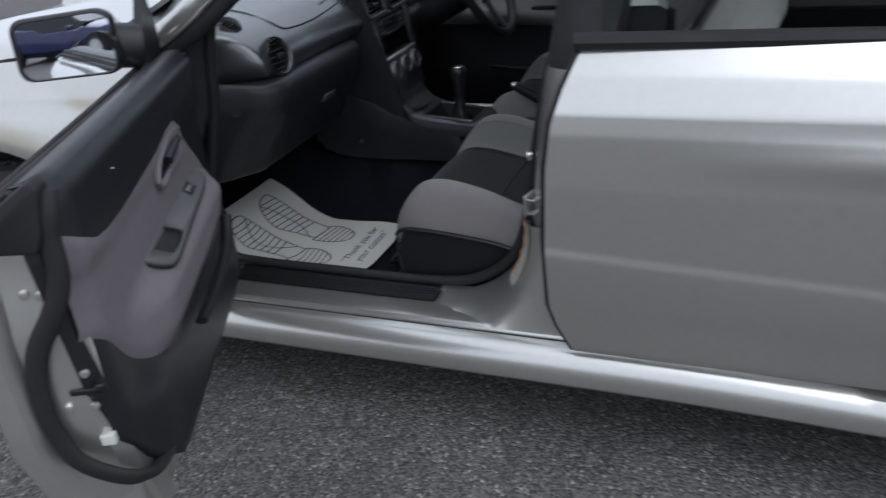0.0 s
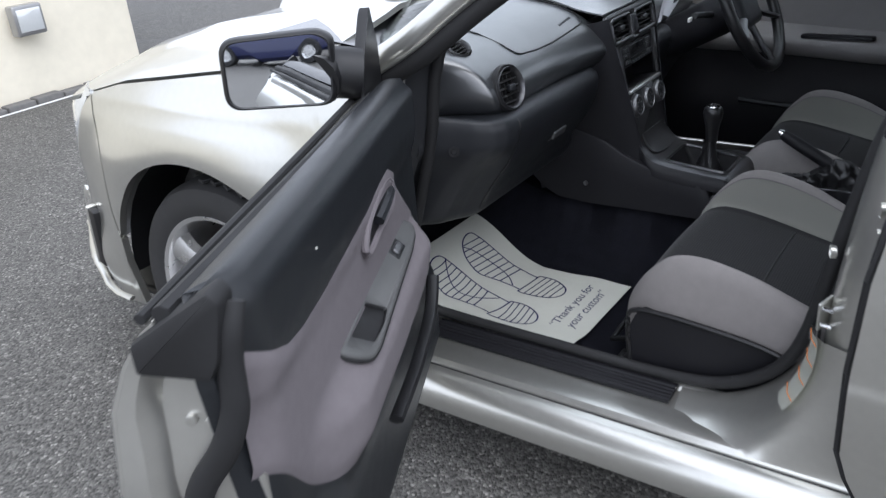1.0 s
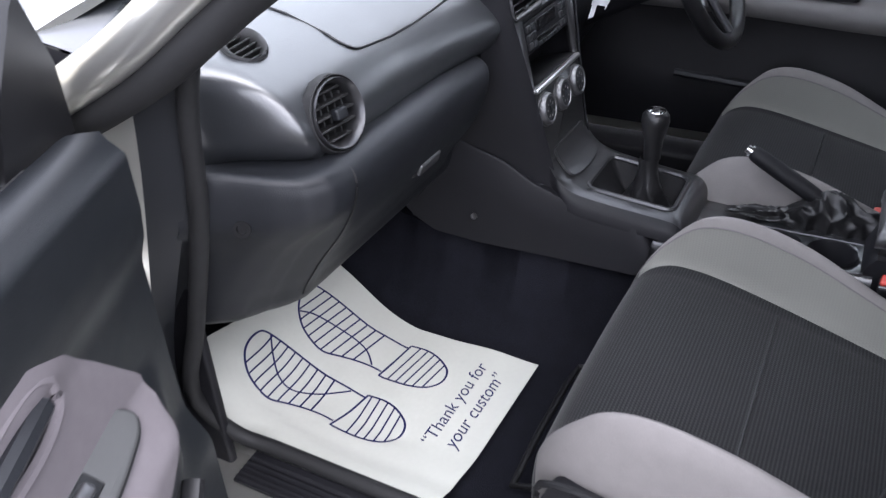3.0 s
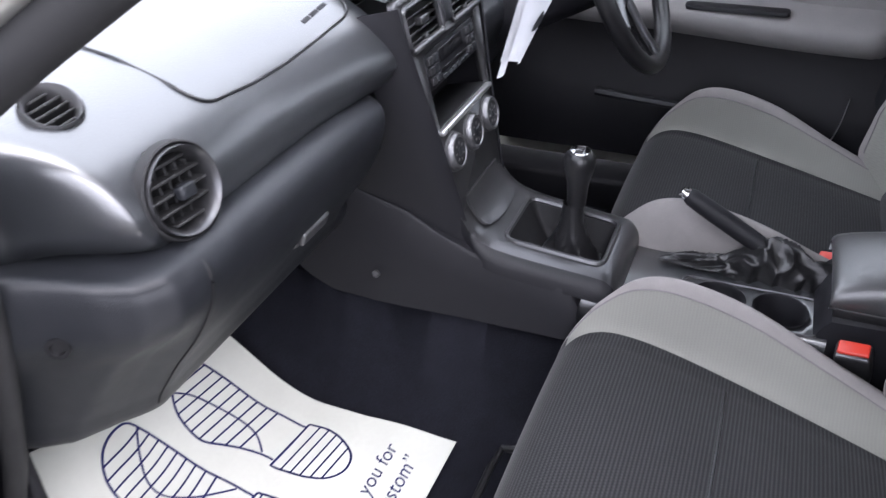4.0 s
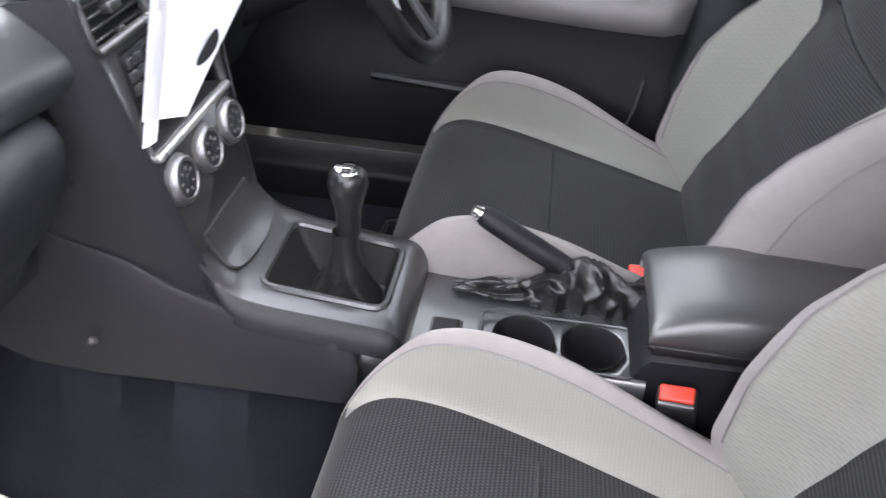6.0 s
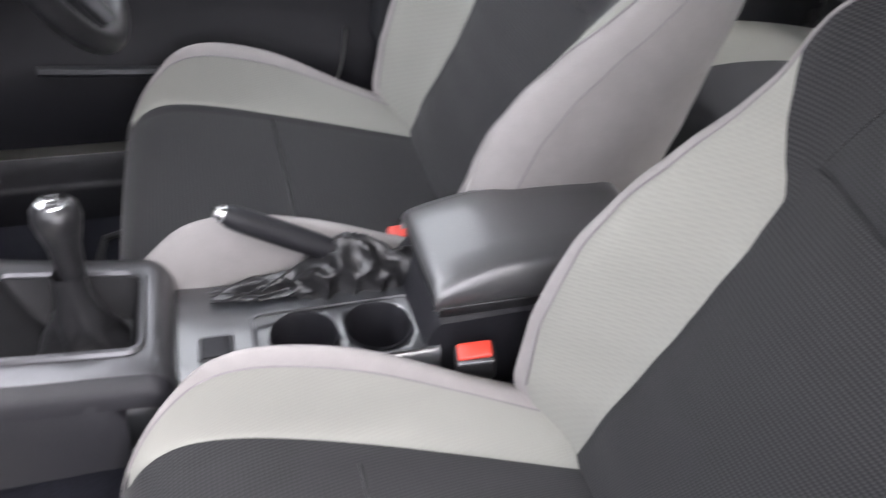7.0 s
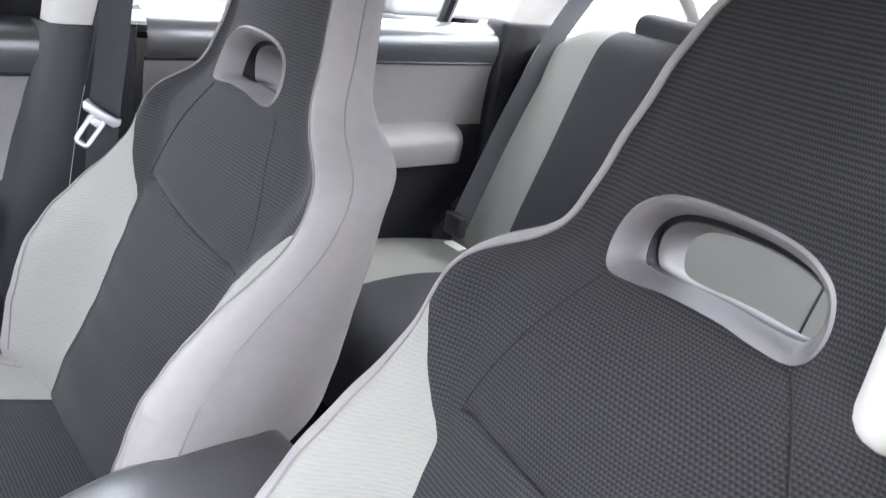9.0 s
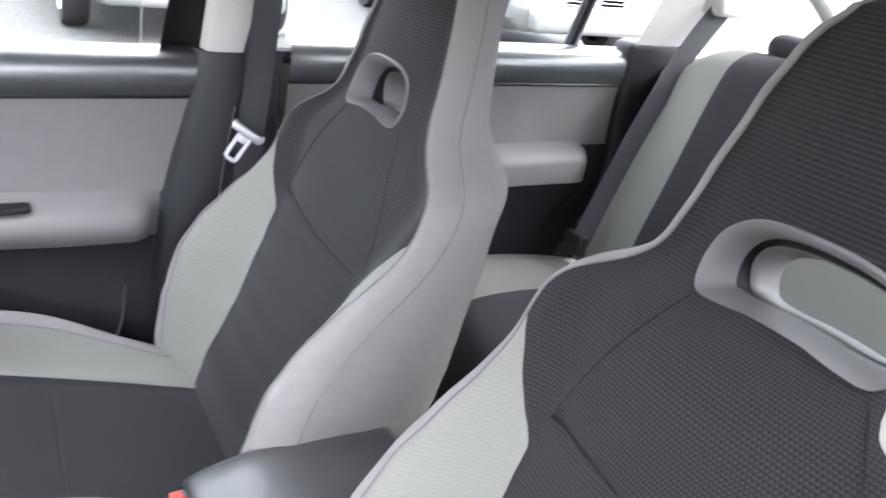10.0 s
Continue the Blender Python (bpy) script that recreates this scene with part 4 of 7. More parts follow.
for p in spline([(0, 0.628, 0.6195), (0, 0.620, 0.6015), (0, 0.606, 0.5835), (0, 0.592, 0.5735)], 14):
    w = 0.066 - 0.010 * smooth(0.60, 0.585, p.y)
    coin.append([Vector((x * w, p.y - 0.0016 - 0.008 * smooth(0.615, 0.59, p.y) * (1 - abs(x) ** 2.5), p.z + 0.0012 - 0.0035 * smooth(0.615, 0.59, p.y) * (1 - abs(x) ** 2.5))) for x in [-1 + k / 6 for k in range(13)]])
bm = surf(coin)
solid(bm, 0.003)
part("tray_lid", bm, METAL_TRIM, cons, "closed tray lid ahead of the gear lever")
rim = [r[0] for r in coin] + coin[-1][1:-1] + [r[-1] for r in coin[::-1]] + coin[0][::-1][1:-1]
part("lid_joint", tube(rim, 0.0013, 5, closed=True), BLACK, cons)
# gaiter and lever: a loose skirt hangs from the rim to the lever's boot
rim_line = round_poly([(-0.062, 0.415), (0.062, 0.415), (0.066, 0.562), (-0.066, 0.562)], 0.016, 9)
skirt = []
for k in range(9):
    f = k / 8
    r = []
    for x, y in rim_line:
        a = math.atan2(y - 0.478, x - 0.006)
        cx, cy = 0.006 + 0.030 * math.cos(a), 0.478 + 0.033 * math.sin(a)
        crease = 0.006 * math.sin(7 * a) * math.sin(math.pi * f)
        r.append(Vector((x + (cx - x) * f, y + (cy - y) * f, 0.541 + (y - 0.415) * 0.12 * (1 - f) - 0.050 * math.sin(math.pi * 0.62 * f) + crease)))
    skirt.append(r)
part("gaiter_skirt", surf(skirt, closed=True), LEATHER_DULL, cons, "loose black leather gaiter skirt", 70)
lv = part("gear_gaiter", lathe([(0.062, 0.47), (0.060, 0.485), (0.046, 0.500), (0.034, 0.520), (0.030, 0.526), (0.026, 0.540), (0.022, 0.552), (0.016, 0.572), (0.0145, 0.600)], 28, Matrix.Translation((0.006, 0.478, 0)) @ Matrix.Diagonal((0.95, 1.1, 1, 1))), LEATHER, cons, "black leather gear gaiter")
for v in lv.data.vertices:
    a = math.atan2(v.co.y - 0.478, v.co.x)
    v.co.x += 0.005 * math.sin(5 * a + v.co.z * 90) * smooth(0.6, 0.5, v.co.z)
    v.co.y += 0.005 * math.cos(4 * a + v.co.z * 110) * smooth(0.6, 0.5, v.co.z)
kn = part("gear_knob", lathe([(0.0125, 0.594), (0.0145, 0.600), (0.0150, 0.615), (0.0165, 0.635), (0.0215, 0.655), (0.0240, 0.668), (0.0225, 0.680), (0.0170, 0.687), (0.0150, 0.6875), (0.0001, 0.689)], 28, Matrix.Translation((0.008, 0.474, 0))), LEATHER, cons, "black leather gear knob with a bright top")
part("knob_cap", lathe([(0.0165, 0.6865), (0.0150, 0.6895), (0.0001, 0.691)], 24, Matrix.Translation((0.008, 0.474, 0))), CHROME, kn, "bright gear knob cap")
for k in range(4):
    part("gear_marking", rbox(-0.004 + 0.006 * k - 0.001, -0.004 + 0.006 * k + 0.001, 0.468, 0.480, 0.6895, 0.6915, 0), BLACK, kn)

# tray, cup holders and armrest
rows = []
for i in range(26):
    y = 0.46 - 0.36 * i / 25
    z = 0.498 + 0.012 * smooth(0.34, 0.15, y)
    rows.append([Vector((-0.098, y, z - 0.12)), Vector((-0.094, y, z - 0.02)), Vector((-0.090, y, z - 0.004)), Vector((-0.084, y, z)), Vector((-0.05, y, z)), Vector((0, y, z)), Vector((0.05, y, z)), Vector((0.084, y, z)), Vector((0.090, y, z - 0.004)), Vector((0.094, y, z - 0.02)), Vector((0.098, y, z - 0.12))])
bm = surf(rows)
solid(bm, 0.004)
deck = part("console_deck", bm, PLASTIC_SOFT, None, "charcoal deck with two round cup holders", 50)
CUPS = ((-0.042, 0.246), (-0.042, 0.162))
for x, y in CUPS:
    c = lathe([(0.0001, 0.40), (0.037, 0.40), (0.037, 0.60), (0.0001, 0.60)], 40, Matrix.Translation((x, y, 0)))
    applied(deck, part("cut", c, BLACK))
deck.parent = cons
for x, y in CUPS:
    part("cup_holder", lathe([(0.0385, 0.512), (0.0380, 0.5155), (0.0355, 0.511), (0.0345, 0.47), (0.033, 0.443), (0.0001, 0.440)], 40, Matrix.Translation((x, y, 0))), PLASTIC_LOW, cons, "round cup holder")
part("deck_switch", rbox(-0.046, -0.014, 0.326, 0.358, 0.490, 0.5035, 0.002), PLASTIC_LOW, cons, "square blank switch on the deck")
part("switch_rim", tube([(x, y, 0.5005) for x, y in round_poly([(-0.048, 0.324), (-0.012, 0.324), (-0.012, 0.360), (-0.048, 0.360)], 0.004)], 0.0018, 5, closed=True), METAL_TRIM, cons)
part("cup_plate_edge", tube([(x, y, 0.5105) for x, y in round_poly([(-0.086, 0.300), (0.004, 0.300), (0.006, 0.112), (-0.086, 0.112)], 0.014)], 0.0022, 6, closed=True), METAL_TRIM, cons, "raised edge round the cup holders")
box_rows = []
for y, zt in ((0.118, 0.512), (0.108, 0.535), (0.100, 0.545), (0.0, 0.548), (-0.16, 0.548)):
    w = 0.082
    box_rows.append([Vector((-w - 0.012, y, 0.26)), Vector((-w - 0.004, y, 0.48)), Vector((-w, y, zt - 0.006)), Vector((-w + 0.008, y, zt)), Vector((w - 0.008, y, zt)), Vector((w, y, zt - 0.006)), Vector((w + 0.004, y, 0.48)), Vector((w + 0.012, y, 0.26))])
bm = surf(box_rows)
bm.faces.new([v for v in list(bm.verts)[:8]])
bm.faces.new([v for v in list(bm.verts)[-8:]])
bmesh.ops.recalc_face_normals(bm, faces=bm.faces)
part("storage_box", bm, PLASTIC_LOW, cons, "dark storage box under the armrest", 35)
arm = []
for p in spline([(0, 0.100, 0.568), (0, 0.108, 0.574), (0, 0.107, 0.583), (0, 0.097, 0.591), (0, 0.065, 0.602), (0, 0.02, 0.611), (0, -0.06, 0.614), (0, -0.12, 0.612), (0, -0.155, 0.606), (0, -0.170, 0.59), (0, -0.168, 0.568)], 40):
    w = 0.080
    zl = 0.556
    f = (p.z - zl)
    arm.append([Vector((x * (w + dx), p.y, zl + f * h)) for x, dx, h in ((-1, -0.004, 0), (-1, 0.002, 0.25), (-1, 0.002, 0.55), (-1, -0.003, 0.85), (-1, -0.016, 0.97), (-0.5, -0.01, 1.0), (0, 0, 1.02), (0.5, -0.01, 1.0), (1, -0.016, 0.97), (1, -0.003, 0.85), (1, 0.002, 0.55), (1, 0.002, 0.25), (1, -0.004, 0))])
bm = surf(arm)
bmesh.ops.recalc_face_normals(bm, faces=bm.faces)
part("armrest_lid", bm, VINYL, cons, "padded black armrest lid", 60)
part("armrest_joint", rbox(-0.079, 0.079, -0.165, 0.102, 0.546, 0.560, 0.002), BLACK, cons)
part("tunnel", rbox(-0.11, 0.11, -0.9, 0.10, 0.20, 0.33, 0.03), CARPET, cons, "carpeted tunnel")

# handbrake with a crumpled gaiter
hb = thing("handbrake", "black handbrake lever with chrome button and crumpled leather gaiter", "handbrake")
A, B = Vector((0.052, 0.165, 0.535)), Vector((0.058, 0.318, 0.618))
grip = [A + (B - A) * t for t in (0, 0.15, 0.3, 0.5, 0.7, 0.88, 0.96, 1.0)]
gr = part("grip", tube(grip, lambda t: (0.0105, 0.012, 0.0145, 0.0150, 0.0150, 0.0145, 0.0135, 0.0105)[min(7, round(t * 7))], 14), PLASTIC_LOW, hb, "ribbed black grip")
part("release_button", tube([B - (B - A) * 0.02, B + (B - A).normalized() * 0.010], 0.0075, 12), CHROME, hb, "chrome release button")
part("button_collar", tube([B - (B - A) * 0.02, B + (B - A).normalized() * 0.004], 0.0105, 12), CHROME, hb)
rows = []
for i in range(90):
    t = i / 89
    y = 0.345 - 0.245 * t
    h = float(np.interp(t, [0, 0.1, 0.25, 0.40, 0.52, 0.64, 0.76, 0.88, 1.0], [0.003, 0.008, 0.013, 0.018, 0.044, 0.066, 0.060, 0.044, 0.040]))
    w = float(np.interp(t, [0, 0.2, 0.4, 0.55, 0.8, 1.0], [0.009, 0.014, 0.018, 0.030, 0.030, 0.024]))
    r = []
    for k in range(45):
        a = math.pi * k / 44
        q = Vector((math.cos(a) * 1.1 + 4, t * 8.5 + 0.7 * math.cos(a), math.sin(a) * 1.1))
        n = 0.75 - 2.6 * abs(noise.noise(q)) ** 0.8 - 0.3 * abs(noise.noise(q * 2.3)) ** 0.8
        d = 0.0085 * n * min(1, 6 * t, 6 * (1.02 - t))
        r.append(Vector((0.050 + math.cos(a) * (w + d * 0.8), y + 0.006 * noise.noise(q * 1.7), 0.506 + max(0.0, math.sin(a)) ** 0.8 * (h + d))))
    rows.append(r)
bm = surf(rows)
bmesh.ops.recalc_face_normals(bm, faces=bm.faces)
part("gaiter", bm, LEATHER, hb, "crumpled black leather gaiter", 70)

# ---- the silver car ----
car = thing("silver_car", "silver saloon car with its passenger door wide open", "car")
FY, RY = 1.345, -1.18    # axles
WR = 0.316


def side_x(y, z):
    """Half width of the body by place along and height."""
    prof = [(0.20, 0.800), (0.33, 0.836), (0.45, 0.852), (0.56, 0.862), (0.70, 0.870), (0.80, 0.870), (0.842, 0.865), (0.90, 0.838), (0.945, 0.808), (0.965, 0.792), (1.2, 0.70)]
    x = float(np.interp(z, [p[0] for p in prof], [p[1] for p in prof]))
    x += 0.007 * smooth(-0.15, -0.7, y) * math.exp(-((z - 0.765) / 0.03) ** 2)
    zc = 0.560 + 0.048 * y
    x += 0.0040 * smooth(zc + 0.014, zc - 0.012, z) * smooth(zc - 0.16, zc - 0.02, z) * (y < 0.87) * smooth(-0.95, -0.85, y)
    if y > 0.87:                                   # a soft crease runs forward over the arch
        x += 0.011 * smooth(0.842, 0.765, z) * smooth(0.58, 0.74, z) * smooth(1.80, 1.55, y)
    for c in (FY, RY):
        d = math.hypot(y - c, z - G - WR)
        x += 0.034 * smooth(0.56, 0.385, d)
    x -= 0.40 * smooth(1.70, 2.36, y) ** 1.5 * (0.62 + 0.38 * smooth(0.42, 0.62, z)) + 0.05 * smooth(-1.6, -2.2, y)
    x += 0.03 * smooth(0.52, 0.36, z) * smooth(1.72, 1.85, y)
    return x


def arch_low(y, base):
    z = base
    for c in (FY, RY):
        if abs(y - c) < 0.378:
            z = max(z, G + WR + math.sqrt(0.378 ** 2 - (y - c) ** 2))
    return z


def side_panel(y0, y1, top, base, s, n=60, nz=40, inward=0.02, lead=None):
    rows = []
    for i in range(n + 1):
        y = y0 + (y1 - y0) * i / n
        lo, hi = arch_low(y, base(y)), top(y)
        r = [Vector((s * (side_x(y, lo) - inward), y, lo))]
        for k in range(nz + 1):
            z = lo + (hi - lo) * k / nz
            ye = y if lead is None else y + (lead(z) - y0) * (1 - i / n)
            r.append(Vector((s * side_x(ye, z), ye, z)))
        rows.append(r)
    bm = surf(rows)
    bmesh.ops.recalc_face_normals(bm, faces=bm.faces)
    out = s * sum((f.normal.x for f in bm.faces))
    if out < 0:
        bmesh.ops.reverse_faces(bm, faces=bm.faces)
    bmesh.ops.solidify(bm, geom=bm.faces[:], thickness=0.012)
    return bm


def wing_top(y):
    return float(np.interp(y, [0.86, 1.0, 1.3, 1.6, 1.85, 2.05, 2.2], [0.945, 0.938, 0.915, 0.878, 0.818, 0.735, 0.635]))


for s in (-1, 1):
    part("front_wing", side_panel(0.872, 1.70, wing_top, lambda y: 0.30, s, 70), SILVER, car, "silver front wing over the wheel", 30)
    part("front_bumper_side", side_panel(1.705, 2.26, lambda y: wing_top(y) - 0.19 * smooth(1.68, 1.95, y), lambda y: 0.25 + 0.03 * smooth(2.0, 2.26, y), s, 36), SILVER, car, "silver bumper corner", 30)
    # lamp wraps round the corner above the bumper
    rows = []
    for i in range(20):
        y = 1.702 + 0.518 * i / 19
        lo, hi = wing_top(y) - 0.19 * smooth(1.68, 1.95, y) + 0.006, wing_top(y) - 0.006
        rows.append([Vector((s * (side_x(y, z) - 0.004 - 0.05 * ((z - lo) / 0.2) ** 2), y, z)) for z in [lo + (hi - lo) * k / 8 for k in range(9)]])
    bm = surf(rows)
    solid(bm, 0.01)
    part("headlamp", bm, LENS, car, "clear wrapped headlamp")
    # bumper slot with dark marker and the lower lip
    m = Matrix.Translation((s * (side_x(1.86, 0.44) - 0.002), 1.86, 0.435)) @ pose(0, 0, 0, 8, 0, s * 12)
    part("bumper_slot", rbox(-0.012, 0.012, -0.020, 0.020, -0.085, 0.085, 0.004, m=m), BLACK, car, "dark slot in the bumper side")
    part("slot_lip", rbox(-0.014, 0.014, 0.016, 0.030, -0.09, 0.09, 0.005, m=m), SILVER, car)
    lip = [(s * (side_x(y, 0.33) + 0.012), y, 0.285 + 0.05 * smooth(1.72, 2.0, y)) for y in [1.74 + 0.05 * k for k in range(11)]]
    part("bumper_lip", tube(lip, 0.010, 8, flat=0.6), SILVER, car, "silver lower bumper lip")
    # dark wheel well
    well = []
    for k in range(17):
        a = math.pi * k / 16
        well.append([(s * x, FY + math.cos(a) * 0.385, G + WR + math.sin(a) * 0.385) for x in (0.855, 0.76, 0.685)])
    part("wheel_well", surf(well), BLACK, car, "dark wheel arch liner")
    well = [[(x, RY * 1 + (y - FY), z) for x, y, z in r] for r in well]
    part("wheel_well", surf(well), BLACK, car, "dark wheel arch liner")

# bonnet
rows = []
for i in range(40):
    y = 1.02 + 1.20 * i / 39
    w = side_x(y, wing_top(y)) - 0.004 - 0.02
    rows.append([])
    for k in range(33):
        f = math.sin(math.pi * (k / 32 - 0.5))
        crown = 0.072 * (1 - abs(f) ** 3.5) ** 0.75 * (1 - 0.3 * smooth(1.9, 2.2, y))
        ridge = 0.012 * math.exp(-((abs(f) - 0.62) / 0.08) ** 2)
        rows[-1].append(Vector((f * w, y, wing_top(y) + 0.004 + crown + ridge)))
bm = surf(rows)
solid(bm, 0.012)
part("bonnet", bm, SILVER, car, "silver bonnet", 30)
sc = [[Vector((x, y, z)) for x, z in ((-0.30, 0.0), (-0.26, h * 0.8), (-0.2, h), (0, h * 1.05), (0.2, h), (0.26, h * 0.8), (0.30, 0.0))] for y, h in ((1.30, 0.005), (1.40, 0.03), (1.55, 0.055), (1.62, 0.058))]
for r in sc:
    for p in r:
        p.z += wing_top(p.y) + 0.052
part("bonnet_scoop", surf(sc), SILVER, car, "raised bonnet scoop", 40)
part("scoop_grille", rbox(-0.25, 0.25, 1.60, 1.61, wing_top(1.6) + 0.05, wing_top(1.6) + 0.10, 0.002), BLACK, car)
front = []
for k in range(25):
    f = -1 + k / 12
    x = f * 0.60
    yb = 2.27 - 0.07 * f * f
    front.append([Vector((x, yb - 0.03, 0.655)), Vector((x, yb, 0.63)), Vector((x, yb + 0.03, 0.56)), Vector((x, yb + 0.03, 0.42)), Vector((x, yb - 0.01, 0.26))])
bm = surf(front)
solid(bm, 0.012)
part("front_bumper", bm, SILVER, car, "silver front bumper")
part("grille", rbox(-0.28, 0.28, 2.24, 2.303, 0.52, 0.59, 0.01), BLACK, car, "dark radiator grille")

# cowl, wipers, windscreen
part("cowl", rbox(-0.70, 0.70, 0.98, 1.24, 0.895, 0.934, 0.01), BLACK, car, "black cowl below the windscreen")


def screen(x):
    f = abs(x) / 0.70
    return [Vector((x, 1.20 - 0.28 * f ** 2.5, 0.965)), Vector((x * 0.93, 0.82 - 0.25 * f ** 2.5, 1.18)), Vector((x * 0.84, 0.42 - 0.14 * f ** 2, 1.372 - 0.02 * f ** 2))]


rows = [spline(screen(-0.70 + 0.07 * k), 14) for k in range(21)]
bm = surf(rows)
solid(bm, 0.005)
ws = part("windscreen", bm, WINDOW, car, "clear windscreen", 80)
ws.visible_shadow = False
for q in (-0.42, 0.22):
    part("wiper", tube([(q, 1.16, 0.975), (q + 0.30, 1.155, 0.985), (q + 0.50, 1.10, 0.988)], 0.008, 6), BLACK, car, "black wiper arm")
for s in (-1, 1):
    # A pillar: painted outside, dark trim inside
    ap = spline([(s * 0.785, 0.95, 0.918), (s * 0.768, 0.81, 0.994), (s * 0.742, 0.70, 1.075), (s * 0.705, 0.55, 1.175), (s * 0.660, 0.40, 1.268), (s * 0.615, 0.26, 1.340), (s * 0.585, 0.05, 1.365)], 32)
    part("a_pillar", tube(ap, 0.029, 12, flat=0.85), SILVER, car, "silver windscreen pillar", 60)
    part("a_pillar_seal", tube([p + Vector((-s * 0.016, -0.026, -0.022)) for p in ap], 0.022, 10), SEAL, car, "black door seal on the pillar")
    part("a_pillar_trim", tube([p + Vector((-s * 0.034, 0.0, -0.012)) for p in ap], 0.020, 10), PLASTIC_LOW if s < 0 else PILLAR_GREY, car, "inner pillar trim")
    # roof rail and drip
    rr = spline([(s * 0.585, 0.05, 1.365), (s * 0.58, -0.5, 1.375), (s * 0.585, -1.1, 1.35), (s * 0.62, -1.5, 1.20), (s * 0.69, -1.85, 1.02)], 36)
    part("roof_rail", tube(rr, 0.035, 10), SILVER, car, "silver roof rail")
    part("roof_seal", tube([p + Vector((s * 0.012, 0, -0.032)) for p in rr[:24]], 0.013, 8), SEAL, car, "black door seal along the roof")
    # C pillar trim
    c0 = [Vector((s * 0.66, -1.02, 1.03)), Vector((s * 0.655, -1.45, 1.03)), Vector((s * 0.60, -1.45, 1.22)), Vector((s * 0.57, -1.18, 1.34)), Vector((s * 0.585, -1.08, 1.30))]
    bm = bmesh.new()
    bm.faces.new([bm.verts.new(p) for p in c0])
    bmesh.ops.solidify(bm, geom=bm.faces[:], thickness=0.02 * s)
    part("rear_pillar_trim", bm, PILLAR_GREY, car, "pale rear pillar trim")
rows = []
for i in range(30):
    y = 0.42 - 1.70 * i / 29
    rows.append([Vector((f * 0.59, y - 0.02 * abs(f), 1.372 + 0.045 * (1 - f * f) * (1 - 0.3 * smooth(-0.9, -1.28, y)) - 0.02 * smooth(-1.0, -1.28, y))) for f in [-1 + k / 12 for k in range(25)]])
bm = surf(rows)
solid(bm, 0.02)
part("roof", bm, SILVER, car, "silver roof")
part("headlining", surf([[p + Vector((0, 0, -0.035)) for p in r] for r in rows]), HEADLINING, car, "grey headlining")
rows = [[Vector((x, -1.27, 1.375 - 0.02 * (x / 0.6) ** 2)), Vector((x * 1.06, -1.52, 1.21)), Vector((x * 1.10, -1.78, 1.03))] for x in [-0.58 + 0.058 * k for k in range(21)]]
bm = surf(rows)
solid(bm, 0.004)
rw = part("rear_window", bm, REAR_GLASS, car, "heated rear window")
rw.visible_shadow = False
part("parcel_shelf", rbox(-0.66, 0.66, -1.78, -1.22, 0.985, 1.0, 0.01), PLASTIC, car, "dark parcel shelf")
rows = [[Vector((f * (0.74 - 0.05 * abs(t)), -1.76 - 0.46 * t, 1.02 - 0.03 * t + 0.02 * (1 - f * f))) for f in [-1 + k / 8 for k in range(17)]] for t in [q / 8 for q in range(9)]]
bm = surf(rows)
solid(bm, 0.012)
part("boot_lid", bm, SILVER, car, "silver boot lid")
part("rear_bumper", rbox(-0.74, 0.74, -2.28, -2.16, 0.28, 1.0, 0.06, 4), SILVER, car, "silver tail and bumper")

